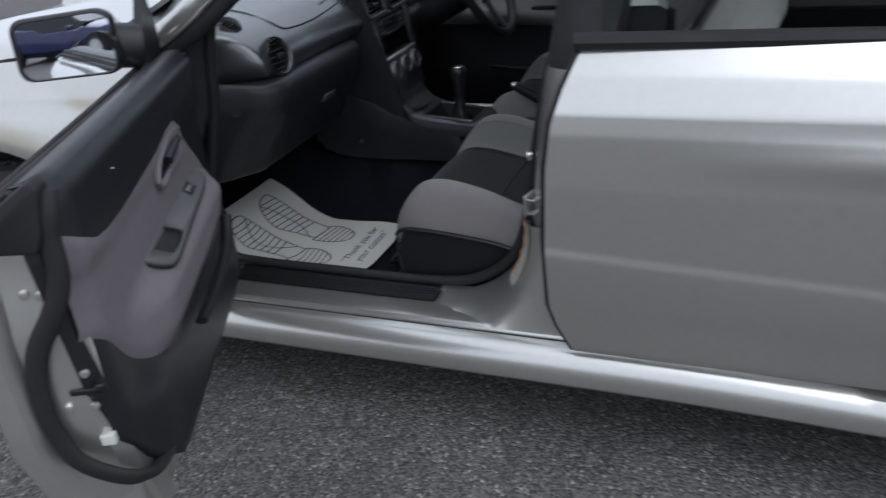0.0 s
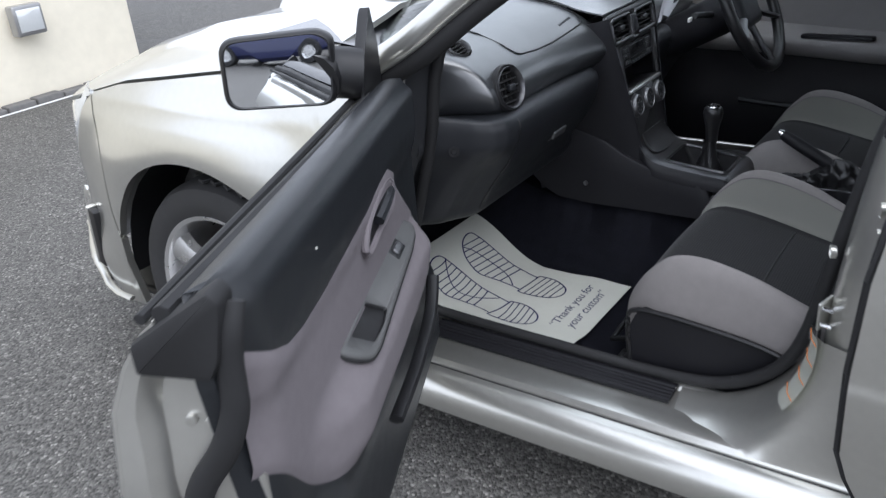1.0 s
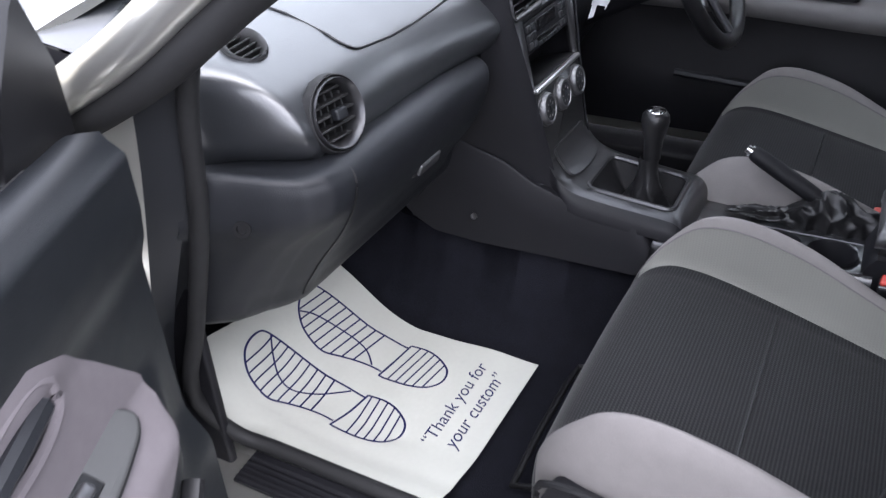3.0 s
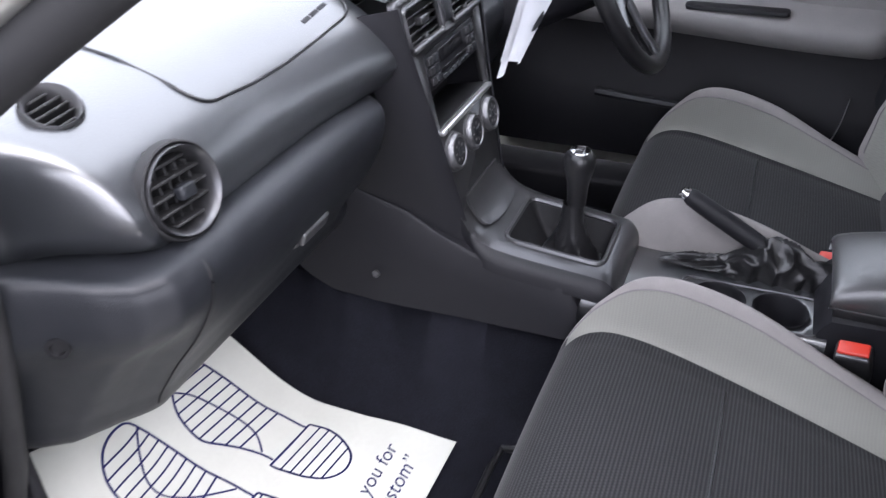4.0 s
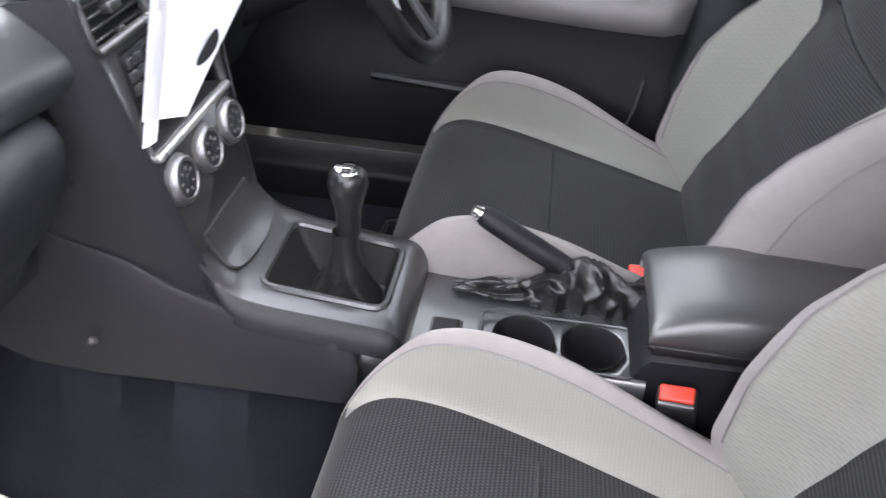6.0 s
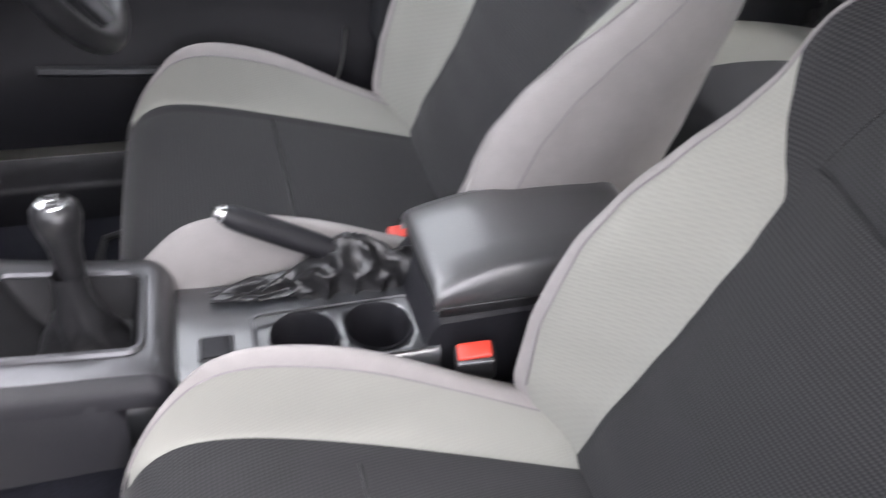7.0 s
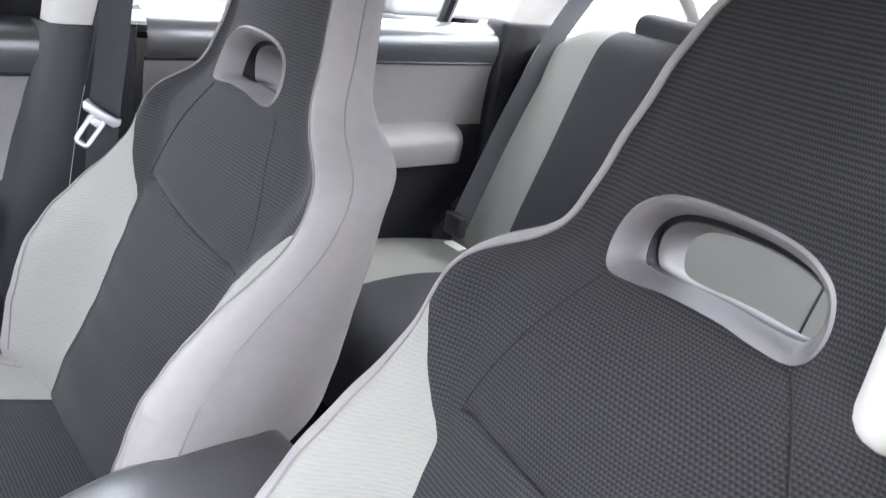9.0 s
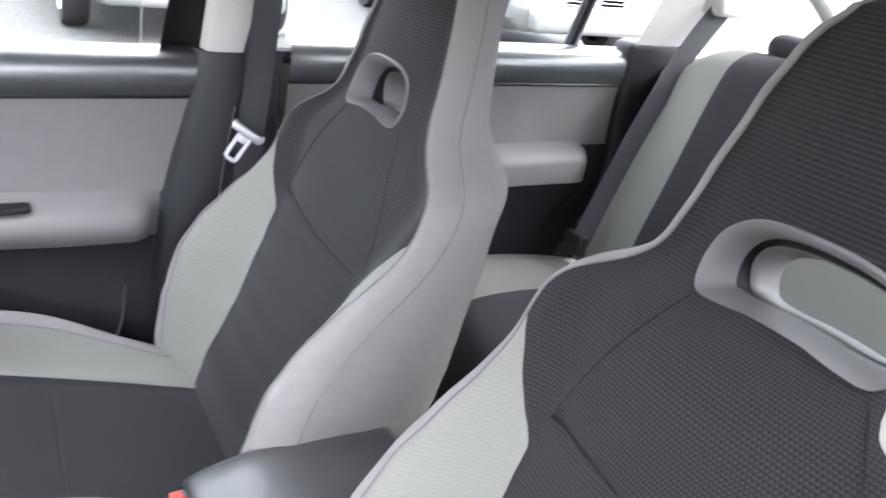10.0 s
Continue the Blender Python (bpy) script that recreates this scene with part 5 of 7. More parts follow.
# sides behind the doors
for s in (-1, 1):
    part("rear_quarter", side_panel(-0.93, -2.2, lambda y: 0.965 + 0.05 * smooth(-0.9, -1.8, y), lambda y: 0.30, s, 60), SILVER, car, "silver rear quarter panel", 30)
    bot = side_panel(-0.052, -0.925, lambda y: 0.955, lambda y: 0.318, s, 50, 110, lead=lambda z: float(np.interp(z, [0.318, 0.38, 0.43, 0.58, 0.735, 0.82, 0.88, 0.947], [-0.048, -0.018, -0.004, -0.002, -0.010, -0.022, -0.041, -0.069])))
    edge_z = [0.318, 0.38, 0.43, 0.58, 0.735, 0.82, 0.88, 0.947]
    edge_y = [-0.048, -0.018, -0.004, -0.002, -0.010, -0.022, -0.041, -0.069]
    part("door_gap", tube([Vector((s * (side_x(0, z) - 0.010), y + 0.004, z)) for y, z in zip(edge_y, edge_z)], 0.007, 6), SEAL, car, "dark shut line ahead of the rear door")
    dr = part("rear_door", bot, SILVER, car, "closed silver rear door", 20)
    part("belt_strip", tube([(s * (0.812 - 0.002 * k), -0.055 - 0.0435 * k, 0.955) for k in range(21)], 0.016, 8), SEAL, dr, "black waist strip")
    pane = [[Vector((s * 0.80, y, 0.955)), Vector((s * 0.72, y, 1.16)), Vector((s * 0.625, y - 0.0, 1.345))] for y in [-0.10 - 0.05 * k for k in range(18)]]
    bm = surf(pane)
    solid(bm, 0.004)
    g = part("rear_door_glass", bm, REAR_GLASS, dr, "rear door window")
    g.visible_shadow = False
    q = part("quarter_bar", tube([(s * 0.80, -0.93, 0.955), (s * 0.72, -0.93, 1.16), (s * 0.625, -0.93, 1.345)], 0.016, 8), BLACK, dr)
    # B pillar outside and its shut face
    bp = spline([(s * 0.735, 0.055, 0.46), (s * 0.742, 0.05, 0.62), (s * 0.742, 0.03, 0.80), (s * 0.730, 0.005, 0.95), (s * 0.69, -0.02, 1.12), (s * 0.60, -0.05, 1.345)], 24)
    rows = []
    for k, p in enumerate(bp):
        up = smooth(0.90, 1.0, p.z)
        rows.append([p + Vector((-s * 0.085, 0.002 - 0.03 * up, 0)), p + Vector((-s * 0.06, 0.008, 0)), p + Vector((-s * 0.02, 0.004, 0)), p + Vector((s * 0.006, -0.006, 0)), p + Vector((s * 0.022, -0.03, 0)), p + Vector((s * 0.030, -0.065, 0)), p + Vector((s * 0.05 * (1 - up), -0.12, 0)), p + Vector((-s * 0.08, -0.13, 0))])
    rows = [r[2:] for r in rows] if s > 0 else rows
    part("b_pillar", surf(rows, index=lambda i, j: 1 if bp[i].z > 0.885 else 0), [SILVER, SEAL], car, "silver centre pillar with black upper half", 50)

# sill: one section run along the door opening
SILL = [(-0.60, 0.262), (-0.612, 0.300), (-0.622, 0.322), (-0.640, 0.328), (-0.655, 0.316), (-0.705, 0.316), (-0.735, 0.318), (-0.762, 0.323), (-0.779, 0.321), (-0.786, 0.312), (-0.786, 0.300)]
SKIRT = [(-0.780, 0.300), (-0.789, 0.3065), (-0.803, 0.306), (-0.822, 0.296), (-0.835, 0.278), (-0.840, 0.252), (-0.836, 0.228), (-0.822, 0.214), (-0.76, 0.205)]
for s in (-1, 1):
    part("sill", surf([[Vector((-s * x, y, z)) for x, z in (SILL if s < 0 else SILL[5:])] for y in [1.0 - 0.05 * k for k in range(40)]]), SILVER, car, "silver door sill", 35)
    rows = []
    for k in range(50):
        y = 1.0 - 0.0395 * k
        fl = 0.018 * smooth(-0.2, -0.9, y)
        rows.append([Vector((-s * (x - fl * (1 if z < 0.305 else 0)), y, z - 0.004 * smooth(0, -0.9, y))) for x, z in SKIRT])
    part("side_skirt", surf(rows), SILVER, car, "silver side skirt under the doors", 35)
    # upswept rear corner of the opening
    rows = []
    for k in range(22):
        f = k / 21
        a = math.pi / 2 * f
        y, z = 0.300 - 0.225 * math.sin(a), 0.318 + 0.225 * (1 - math.cos(a))
        if f == 1:
            y, z = 0.072, 0.56
        rows.append([Vector((s * x, y + dy, z + dz)) for x, dy, dz in ((0.650, 0.004, 0.006), (0.668, 0.004, 0.004), (0.70, 0, 0), (0.735, -0.006, -0.004), (0.755, -0.02, -0.012 * (1 - f)), (0.768, -0.045 * f - 0.01, -0.02 * (1 - f)), (0.776, -0.10 * f - 0.01, -0.02))])
    part("pillar_foot", surf([r + [r[-1] * (1 - f) + Vector((s * 0.784, r[-1].y, 0.316)) * f for f in (0.15, 0.35, 0.6, 0.8, 1)] for r in rows]), SILVER, car, "silver pillar foot curving up from the sill", 180)
    part("skirt_joint", tube([(s * 0.787, 1.0 - 0.1 * k, 0.3035) for k in range(20)], 0.0042, 6), SEAL, car, "dark joint above the side skirt")
# black seal round the opening: sill, rear corner, pillar
path = spline([(-0.712, 0.66, 1.075), (-0.722, 0.742, 1.010), (-0.715, 0.785, 0.93), (-0.698, 0.825, 0.78), (-0.690, 0.885, 0.60), (-0.690, 0.930, 0.46), (-0.662, 0.90, 0.368), (-0.645, 0.83, 0.343), (-0.645, 0.60, 0.340), (-0.645, 0.34, 0.340), (-0.648, 0.22, 0.362), (-0.655, 0.135, 0.425), (-0.660, 0.092, 0.52), (-0.668, 0.060, 0.70), (-0.668, 0.030, 0.85), (-0.655, -0.005, 0.98), (-0.62, -0.03, 1.14), (-0.57, -0.045, 1.31)], 80)
part("opening_seal", tube(path, 0.012, 10), SEAL, car, "thick black rubber door seal", 70)
# ribbed scuff plate
rows = []
for k in range(30):
    f = k / 29
    x = -0.652 - 0.056 * f
    rib = 0.0022 * max(0, math.sin(f * 6 * 2 * math.pi)) if 0.2 < f < 0.95 else 0
    rows.append([Vector((x, y, 0.3305 - 0.006 * f + rib)) for y in [0.872 - 0.56 * q / 10 for q in range(11)]])
bm = surf(rows)
solid(bm, 0.006)
part("scuff_plate", bm, PLASTIC_LOW, car, "ribbed black scuff plate on the sill", 25)
part("inner_sill_trim", rbox(0.60, 0.712, -0.9, 1.0, 0.24, 0.326, 0.012), PLASTIC_LOW, car, "dark inner sill trim")
# striker, rubber stop, tyre sticker, bolts
m = basis((-0.731, 0.058, 0.605), (1, -0.25, 0), (0, 0, 1))
part("striker", tube([m @ Vector(p) for p in ((-0.022, -0.014, 0), (-0.022, -0.014, 0.016), (0.006, -0.014, 0.018), (0.006, 0.014, 0.018), (-0.022, 0.014, 0.016), (-0.022, 0.014, 0))], 0.0045, 8, closed=True), CHROME, car, "bright steel door striker")
part("striker_plate", rbox(-0.030, 0.012, -0.024, 0.024, -0.002, 0.003, 0.003, m=m), SILVER, car)
m2 = basis((-0.693, 0.078, 0.530), (1, 0.1, 0), (0, 0, 1))
part("rubber_stop", lathe([(0.017, -0.006), (0.017, 0.006), (0.013, 0.011), (0.008, 0.011), (0.006, 0.006), (0.0001, 0.006)], 20, m2), BLACK, car, "round black rubber stop")
st = []
for k in range(13):
    f = k / 12
    a = math.pi / 2 * (0.62 + 0.44 * f)
    y, z = 0.302 - 0.228 * math.sin(a), 0.318 + 0.228 * (1 - math.cos(a))
    st.append([Vector((-0.718, y + 0.003, z + 0.004)), Vector((-0.745, y - 0.003, z + 0.001)), Vector((-0.760, y - 0.014, z - 0.003))])
bm = surf(st)
bmesh.ops.solidify(bm, geom=bm.faces[:], thickness=0.001)
sticker = part("tyre_sticker", bm, PAPER, car, "white sticker with orange bars")
for k in (2, 5, 8, 11):
    part("sticker_bar", tube([st[k][0] + Vector((0, 0.0015, 0.0015)), st[k][1] + Vector((0, 0.0015, 0.0015)), st[k][2] + Vector((-0.001, 0.0015, 0.0015))], 0.0009, 4), ORANGE, sticker)
for p in ((-0.735, 0.09, 0.338), (-0.765, 0.012, 0.405), (-0.765, 0.008, 0.44), (-0.765, 0.0, 0.76), (-0.765, 0.0, 0.80), (-0.715, 0.063, 0.70)):
    part("shut_bolt", lathe([(0.011, -0.004), (0.010, 0.004), (0.006, 0.006), (0.0001, 0.006)], 12, basis(p, (1, 0.3, 0), (0, 0, 1))), SILVER, car)
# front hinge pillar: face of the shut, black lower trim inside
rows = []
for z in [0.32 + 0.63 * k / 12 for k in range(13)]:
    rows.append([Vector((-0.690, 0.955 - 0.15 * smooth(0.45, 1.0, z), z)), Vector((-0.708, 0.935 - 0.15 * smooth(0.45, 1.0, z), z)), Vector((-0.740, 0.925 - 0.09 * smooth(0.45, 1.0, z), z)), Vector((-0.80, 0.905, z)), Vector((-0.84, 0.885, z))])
# inner two columns are silver paint too; charcoal stands in for their shade
part("hinge_pillar", surf(rows, index=lambda i, j: 1 if j < 2 else 0), [SILVER, PLASTIC], car, "silver hinge pillar, its inner edge coloured dark for shade", 50)
part("hinge_pillar", surf([[Vector((-p.x, p.y, p.z)) for p in r] for r in rows]), SILVER, car, "silver hinge pillar", 50)
for z in (0.50, 0.80):
    part("door_hinge", rbox(-0.835, -0.775, 0.865, 0.90, z - 0.03, z + 0.03, 0.008), SILVER, car, "painted door hinge")
part("check_strap", tube([(-0.74, 0.915, 0.665), (-0.82, 0.84, 0.665), (-0.90, 0.80, 0.665)], 0.010, 6, flat=1.6), METAL_TRIM, car, "door check strap")
part("door_wiring_boot", tube(spline([(-0.75, 0.91, 0.74), (-0.79, 0.86, 0.73), (-0.84, 0.845, 0.735)], 10), 0.014, 10), BLACK, car, "rubber wiring boot")
for s in (-1, 1):
    part("kick_panel", rbox(s * 0.672 - 0.008, s * 0.672 + 0.008, 0.90, 1.42, 0.26, 0.66, 0.006), PLASTIC_LOW, car, "dark kick panel")
# floor and bulkhead
rows = []
for x in [-0.635 + 1.27 * k / 24 for k in range(25)]:
    hump = 0.18 * smooth(0.175, 0.12, abs(x))
    rows.append([Vector((x, p.y, p.z + hump)) for p in spline([(x, -1.3, 0.30), (x, -0.60, 0.26), (x, 0.0, 0.255), (x, 0.70, 0.252), (x, 0.90, 0.262), (x, 1.06, 0.33), (x, 1.25, 0.46), (x, 1.35, 0.62), (x, 1.36, 0.90)], 50)])
bm = surf(rows)
bmesh.ops.solidify(bm, geom=bm.faces[:], thickness=0.02)
part("carpet", bm, CARPET, car, "black floor carpet", 60)
part("underbody", rbox(-0.76, 0.76, -2.1, 2.1, 0.205, 0.235, 0.02), BLACK, car, "dark underbody")
part("rear_bulkhead", rbox(-0.64, 0.64, -1.32, -1.28, 0.25, 1.0, 0), PLASTIC_LOW, car)


# wheels
def wheel():
    w = thing("wheel", "five-spoke silver alloy wheel with road tyre", "wheel")
    del w["category"]
    m = pose(0, 0, 0, 0, -90, 0)
    ty = lathe([(0.228, -0.10), (0.240, -0.105), (0.275, -0.108), (0.300, -0.098), (0.312, -0.075), (0.316, -0.04), (0.316, 0.04), (0.312, 0.075), (0.300, 0.098), (0.275, 0.108), (0.240, 0.105), (0.228, 0.10)], 72, m)
    tyre = part("tyre", ty, TYRE, w, "black road tyre")
    for k in range(0, 48):
        a = 2 * math.pi * k / 48
        for q in (-0.058, 0.058):
            part("tread_block", rbox(q - 0.034, q + 0.034, -0.013, 0.013, -0.004, 0.005, 0.002, 1, m=pose(0, 0, 0, math.degrees(a), 0, 0) @ Matrix.Translation((0, 0, 0.3150)) @ pose(0, 0, 0, 0, 0, 18 * (1 if q > 0 else -1))), TYRE, tyre) if k < 24 else None
    rim = lathe([(0.236, -0.10), (0.240, 0.094), (0.234, 0.104), (0.224, 0.100), (0.217, 0.076), (0.212, -0.09)], 56, m)
    rm = part("rim", rim, ALLOY, w, "bright alloy rim")
    for k in range(5):
        a = 360 * k / 5
        rows = []
        for r, hw, x in ((0.035, 0.034, 0.062), (0.07, 0.030, 0.070), (0.12, 0.028, 0.080), (0.18, 0.033, 0.088), (0.222, 0.046, 0.090)):
            rows.append([Vector((-(x - 0.03), -hw, r)), Vector((-x + 0.006, -hw * 0.9, r)), Vector((-x, -hw * 0.45, r)), Vector((-x - 0.002, 0, r)), Vector((-x, hw * 0.45, r)), Vector((-x + 0.006, hw * 0.9, r)), Vector((-(x - 0.03), hw, r))])
        sp_bm = surf(rows)
        sp_bm.transform(pose(0, 0, 0, a + 14, 0, 0))
        part("spoke", sp_bm, ALLOY, rm)
    part("hub_cap", lathe([(0.050, 0.05), (0.048, 0.066), (0.030, 0.074), (0.0001, 0.075)], 28, m), ALLOY, rm)
    part("brake_disc", lathe([(0.14, 0.0), (0.14, 0.012), (0.05, 0.012), (0.0001, 0.012)], 40, m), METAL_TRIM, w, "dull steel brake disc")
    return w


wl = wheel()
wl.location = (-0.768, FY, G + WR)
wl.parent = car
for x, y, rz in ((0.768, FY, 180), (-0.768, RY, 0), (0.768, RY, 180)):
    o = copy_thing(wl, pose(x, y, G + WR, 0, 0, rz))
    o.parent = car

# ---- open passenger door ----
HINGE = Vector((-0.82, 0.86, 0))
DU, DW = Vector((-0.906, -0.422, 0)), Vector((0.422, -0.906, 0))
DM = Matrix((DU, DW, Vector((0, 0, 1)))).transposed().to_4x4()
DM.translation = HINGE
door = thing("passenger_door", "open silver passenger door with black and grey trim", "door")
del door["category"]
door.parent = car


def dpart(name, bm, m, label="", sharp=40):
    bm.transform(DM)
    return part(name, bm, m, door, label, sharp)


def door_end(z):
    """How far the door reaches back, by height."""
    return float(np.interp(z, [0.34, 0.45, 0.60, 0.75, 0.86, 0.93, 0.97], [0.80, 0.84, 0.872, 0.880, 0.868, 0.86, 0.855]))


OUT = [(0.345, -0.005), (0.40, -0.040), (0.48, -0.058), (0.583, -0.072), (0.597, -0.067), (0.75, -0.066), (0.84, -0.056), (0.89, -0.034), (0.920, -0.008), (0.930, 0.006)]
rows = []
for i in range(30):
    t = i / 29
    r = []
    for z, b in OUT:
        r.append(Vector((0.01 + (door_end(z) - 0.01) * t, b, z + 0.008 * t * smooth(0.88, 0.93, z))))
    rows.append(r)
bm = surf(rows)
solid(bm, 0.004)
dpart("outer_skin", bm, SILVER, "silver outer door skin", 25)
# end face: outer flange, recessed shut face
IN_B = 0.052
rows = []
for k in range(30):
    z = 0.35 + 0.585 * k / 29
    e = door_end(z)
    bo = float(np.interp(z, [p[0] for p in OUT], [p[1] for p in OUT]))
    ledge = bo + 0.038 - 0.012 * smooth(0.75, 0.9, z)
    step = 0.027
    rows.append([Vector((e, bo + 0.001, z)), Vector((e - 0.001, bo + 0.006, z)), Vector((e - 0.003, ledge - 0.008, z)), Vector((e - step * 0.5, ledge, z)), Vector((e - step, ledge + 0.008, z)), Vector((e - step - 0.004, (ledge + IN_B) / 2, z)), Vector((e - step - 0.010, IN_B - 0.01, z)), Vector((e - step - 0.03, IN_B + 0.01, z)), Vector((e - 0.10, IN_B + 0.016, z))])
bm = surf(rows)
dpart("shut_face", bm, SILVER, "silver rear shut face of the door", 32)
dpart("inner_shell", rbox(0.02, 0.80, -0.02, 0.055, 0.35, 0.93, 0.01), SILVER, "silver inner door shell")
dpart("door_underside", rbox(0.03, 0.80, -0.01, 0.05, 0.340, 0.36, 0.006), SILVER)
strip = [(0.850, 0.082, 0.958), (0.860, 0.079, 0.932), (0.860, 0.073, 0.900), (0.860, 0.071, 0.872), (0.860, 0.067, 0.842), (0.860, 0.047, 0.795), (0.860, 0.014, 0.748), (0.858, -0.004, 0.705), (0.856, -0.012, 0.650), (0.853, -0.010, 0.600), (0.850, 0.006, 0.545), (0.838, 0.045, 0.503), (0.815, 0.072, 0.478), (0.76, 0.078, 0.455), (0.6, 0.078, 0.43)]
dpart("weatherstrip", tube(spline(strip, 60), 0.0150, 12, flat=0.55, up=(1, 0, 0)), SEAL, "black rubber weatherstrip snaking down the door edge", 70)
corner = round_poly([(-0.016, 0.888), (0.058, 0.883), (0.070, 0.905), (0.084, 0.966), (0.074, 0.978), (0.030, 0.950), (-0.016, 0.920)], 0.006)
dpart("corner_rubber", plate(corner, 0.030, basis((0.845, 0, 0), (0, 1, 0), (0, 0, 1)), 0.006), SEAL, "black rubber corner at the top of the door")
for a, b, z in ((0.862, 0.010, 0.817), (0.862, 0.030, 0.814), (0.862, 0.014, 0.634), (0.858, 0.048, 0.631), (0.858, 0.049, 0.686)):
    dpart("shut_screw", lathe([(0.0065, -0.004), (0.0062, 0.001), (0.0035, 0.002), (0.0001, 0.0015)], 12, basis((a - 0.016, b, z), (0, 1, 0), (0, 0, 1))), SILVER)
latch = dpart("latch_slot", rbox(0.832, 0.846, 0.022, 0.068, 0.654, 0.663, 0.002), BLACK, "dark latch slot")
dpart("latch_claw", rbox(0.830, 0.846, 0.056, 0.070, 0.652, 0.668, 0.003), BLACK)
dpart("door_label", rbox(0.822, 0.8345, 0.036, 0.056, 0.556, 0.572, 0.0005), PAPER, "small pale label")
# waist: window slot seals
dpart("waist_seal", tube(spline([(0.10, 0.022, 0.928), (0.40, 0.024, 0.936), (0.70, 0.022, 0.943), (0.86, 0.018, 0.945)], 20), 0.011, 8), SEAL, "black waist seal")
dpart("waist_trim", tube(spline([(0.02, -0.004, 0.930), (0.40, -0.002, 0.936), (0.70, -0.002, 0.941), (0.862, -0.004, 0.942)], 20), 0.006, 8), SEAL, "dark waist edge")


# inner trim
def trim_b(a, z):
    """How far the trim stands in from the shell."""
    b = 0.066 + 0.020 * smooth(0.97, 0.93, z) * smooth(0.80, 0.87, z)
    b += 0.006 * smooth(0.86, 0.83, z)
    arm = smooth(0.06, 0.16, a) * smooth(0.74, 0.60, a)
    b += 0.040 * arm * smooth(0.718, 0.672, z) * smooth(0.56, 0.63, z)
    b += 0.022 * smooth(0.62, 0.55, z) * smooth(0.37, 0.42, z) * smooth(0.80, 0.70, a)
    b -= 0.028 * smooth(0.79, 0.86, a)
    return b


def trim_end(z):
    return float(np.interp(z, [0.36, 0.42, 0.47, 0.55, 0.64, 0.72, 0.80, 0.88, 0.92, 0.97], [0.60, 0.70, 0.765, 0.815, 0.835, 0.845, 0.858, 0.868, 0.868, 0.852]))


rows = []
for i in range(61):
    t = i / 60
    r = [Vector((0.05 + (trim_end(0.965) - 0.06) * t, b, z + 0.014 * t)) for b, z in ((0.030, 0.942), (0.040, 0.9475), (0.052, 0.9495))]
    for k in range(61):
        z = 0.965 - 0.60 * k / 60
        a = 0.04 + (trim_end(z) - 0.04) * t
        r.append(Vector((a, trim_b(a, z), z - (0.018 * (1 - t)) * smooth(0.9, 0.965, z))))
    r.append(Vector((r[-1].x, 0.045, r[-1].z)))
    rows.append(r)
rows.append([Vector((p.x + 0.002, 0.04, p.z)) for p in rows[-1]])
bm = surf(rows)
bmesh.ops.recalc_face_normals(bm, faces=bm.faces)
dpart("trim_panel", bm, DOOR_TRIM, "charcoal moulded door trim", 80)
LOW = [(0.115, 0.700), (0.15, 0.655), (0.19, 0.625), (0.30, 0.600), (0.41, 0.588), (0.53, 0.580), (0.62, 0.583), (0.69, 0.603), (0.74, 0.640), (0.770, 0.680), (0.800, 0.716), (0.835, 0.735)]
UPP = [(0.115, 0.725), (0.17, 0.785), (0.22, 0.835), (0.27, 0.862), (0.32, 0.860), (0.40, 0.846), (0.50, 0.842), (0.62, 0.836), (0.70, 0.838), (0.75, 0.846), (0.80, 0.870), (0.858, 0.905)]
rows = []
for i in range(70):
    a = 0.115 + (0.835 - 0.115) * i / 69
    lo, hi = sum(float(np.interp(a + d, [p[0] for p in LOW], [p[1] for p in LOW])) for d in (-0.016, -0.008, 0, 0.008, 0.016)) / 5, float(np.interp(a, [p[0] for p in UPP], [p[1] for p in UPP]))
    rows.append([Vector((a, trim_b(a, lo + (hi - lo) * k / 24) + 0.0055 * math.sin(math.pi * min(1, max(0, 0.5 - abs(k / 24 - 0.5)) * 8 + 0.0) / 2), lo + (hi - lo) * k / 24)) for k in range(25)])
bm = surf(rows)
dpart("cloth_insert", bm, DOOR_CLOTH, "mauve grey cloth insert", 60)
# armrest with its switch plate, pull cup and window switch
plate_out = [(0.160, 0.006), (0.172, -0.018), (0.200, -0.034), (0.28, -0.033), (0.40, -0.020), (0.52, -0.016), (0.590, -0.013), (0.578, 0.013), (0.556, 0.035), (0.525, 0.039), (0.37, 0.031), (0.235, 0.025), (0.180, 0.018)]
pm = basis((0, 0.077, 0.711), (1, 0, 0), (0, 0.766, -0.643)) @ Matrix.Translation((0, 0, -0.006))
pl = plate(round_poly(plate_out, 0.02), 0.021, pm, 0.005)
pl.transform(DM)
pp = part("armrest_plate", pl, ARM_GREY, None, "grey armrest switch plate", 50)
# the cup's walls come out black: shade put into their colour
k = plate(round_poly([(0.458, -0.009), (0.436, 0.024), (0.475, 0.029), (0.527, 0.027), (0.548, -0.007)], 0.006), 0.1, pm @ Matrix.Translation((0, 0, -0.05)), 0)
bmesh.ops.recalc_face_normals(k, faces=k.faces)
k.transform(DM)
applied(pp, part("cut", k, BLACK))
pp.parent = door
dpart("plate_joint", tube([pm @ Vector((x, y, 0.0135)) for x, y in round_poly(plate_out, 0.02)], 0.0030, 6, closed=True), SEAL, "dark joint round the switch plate")
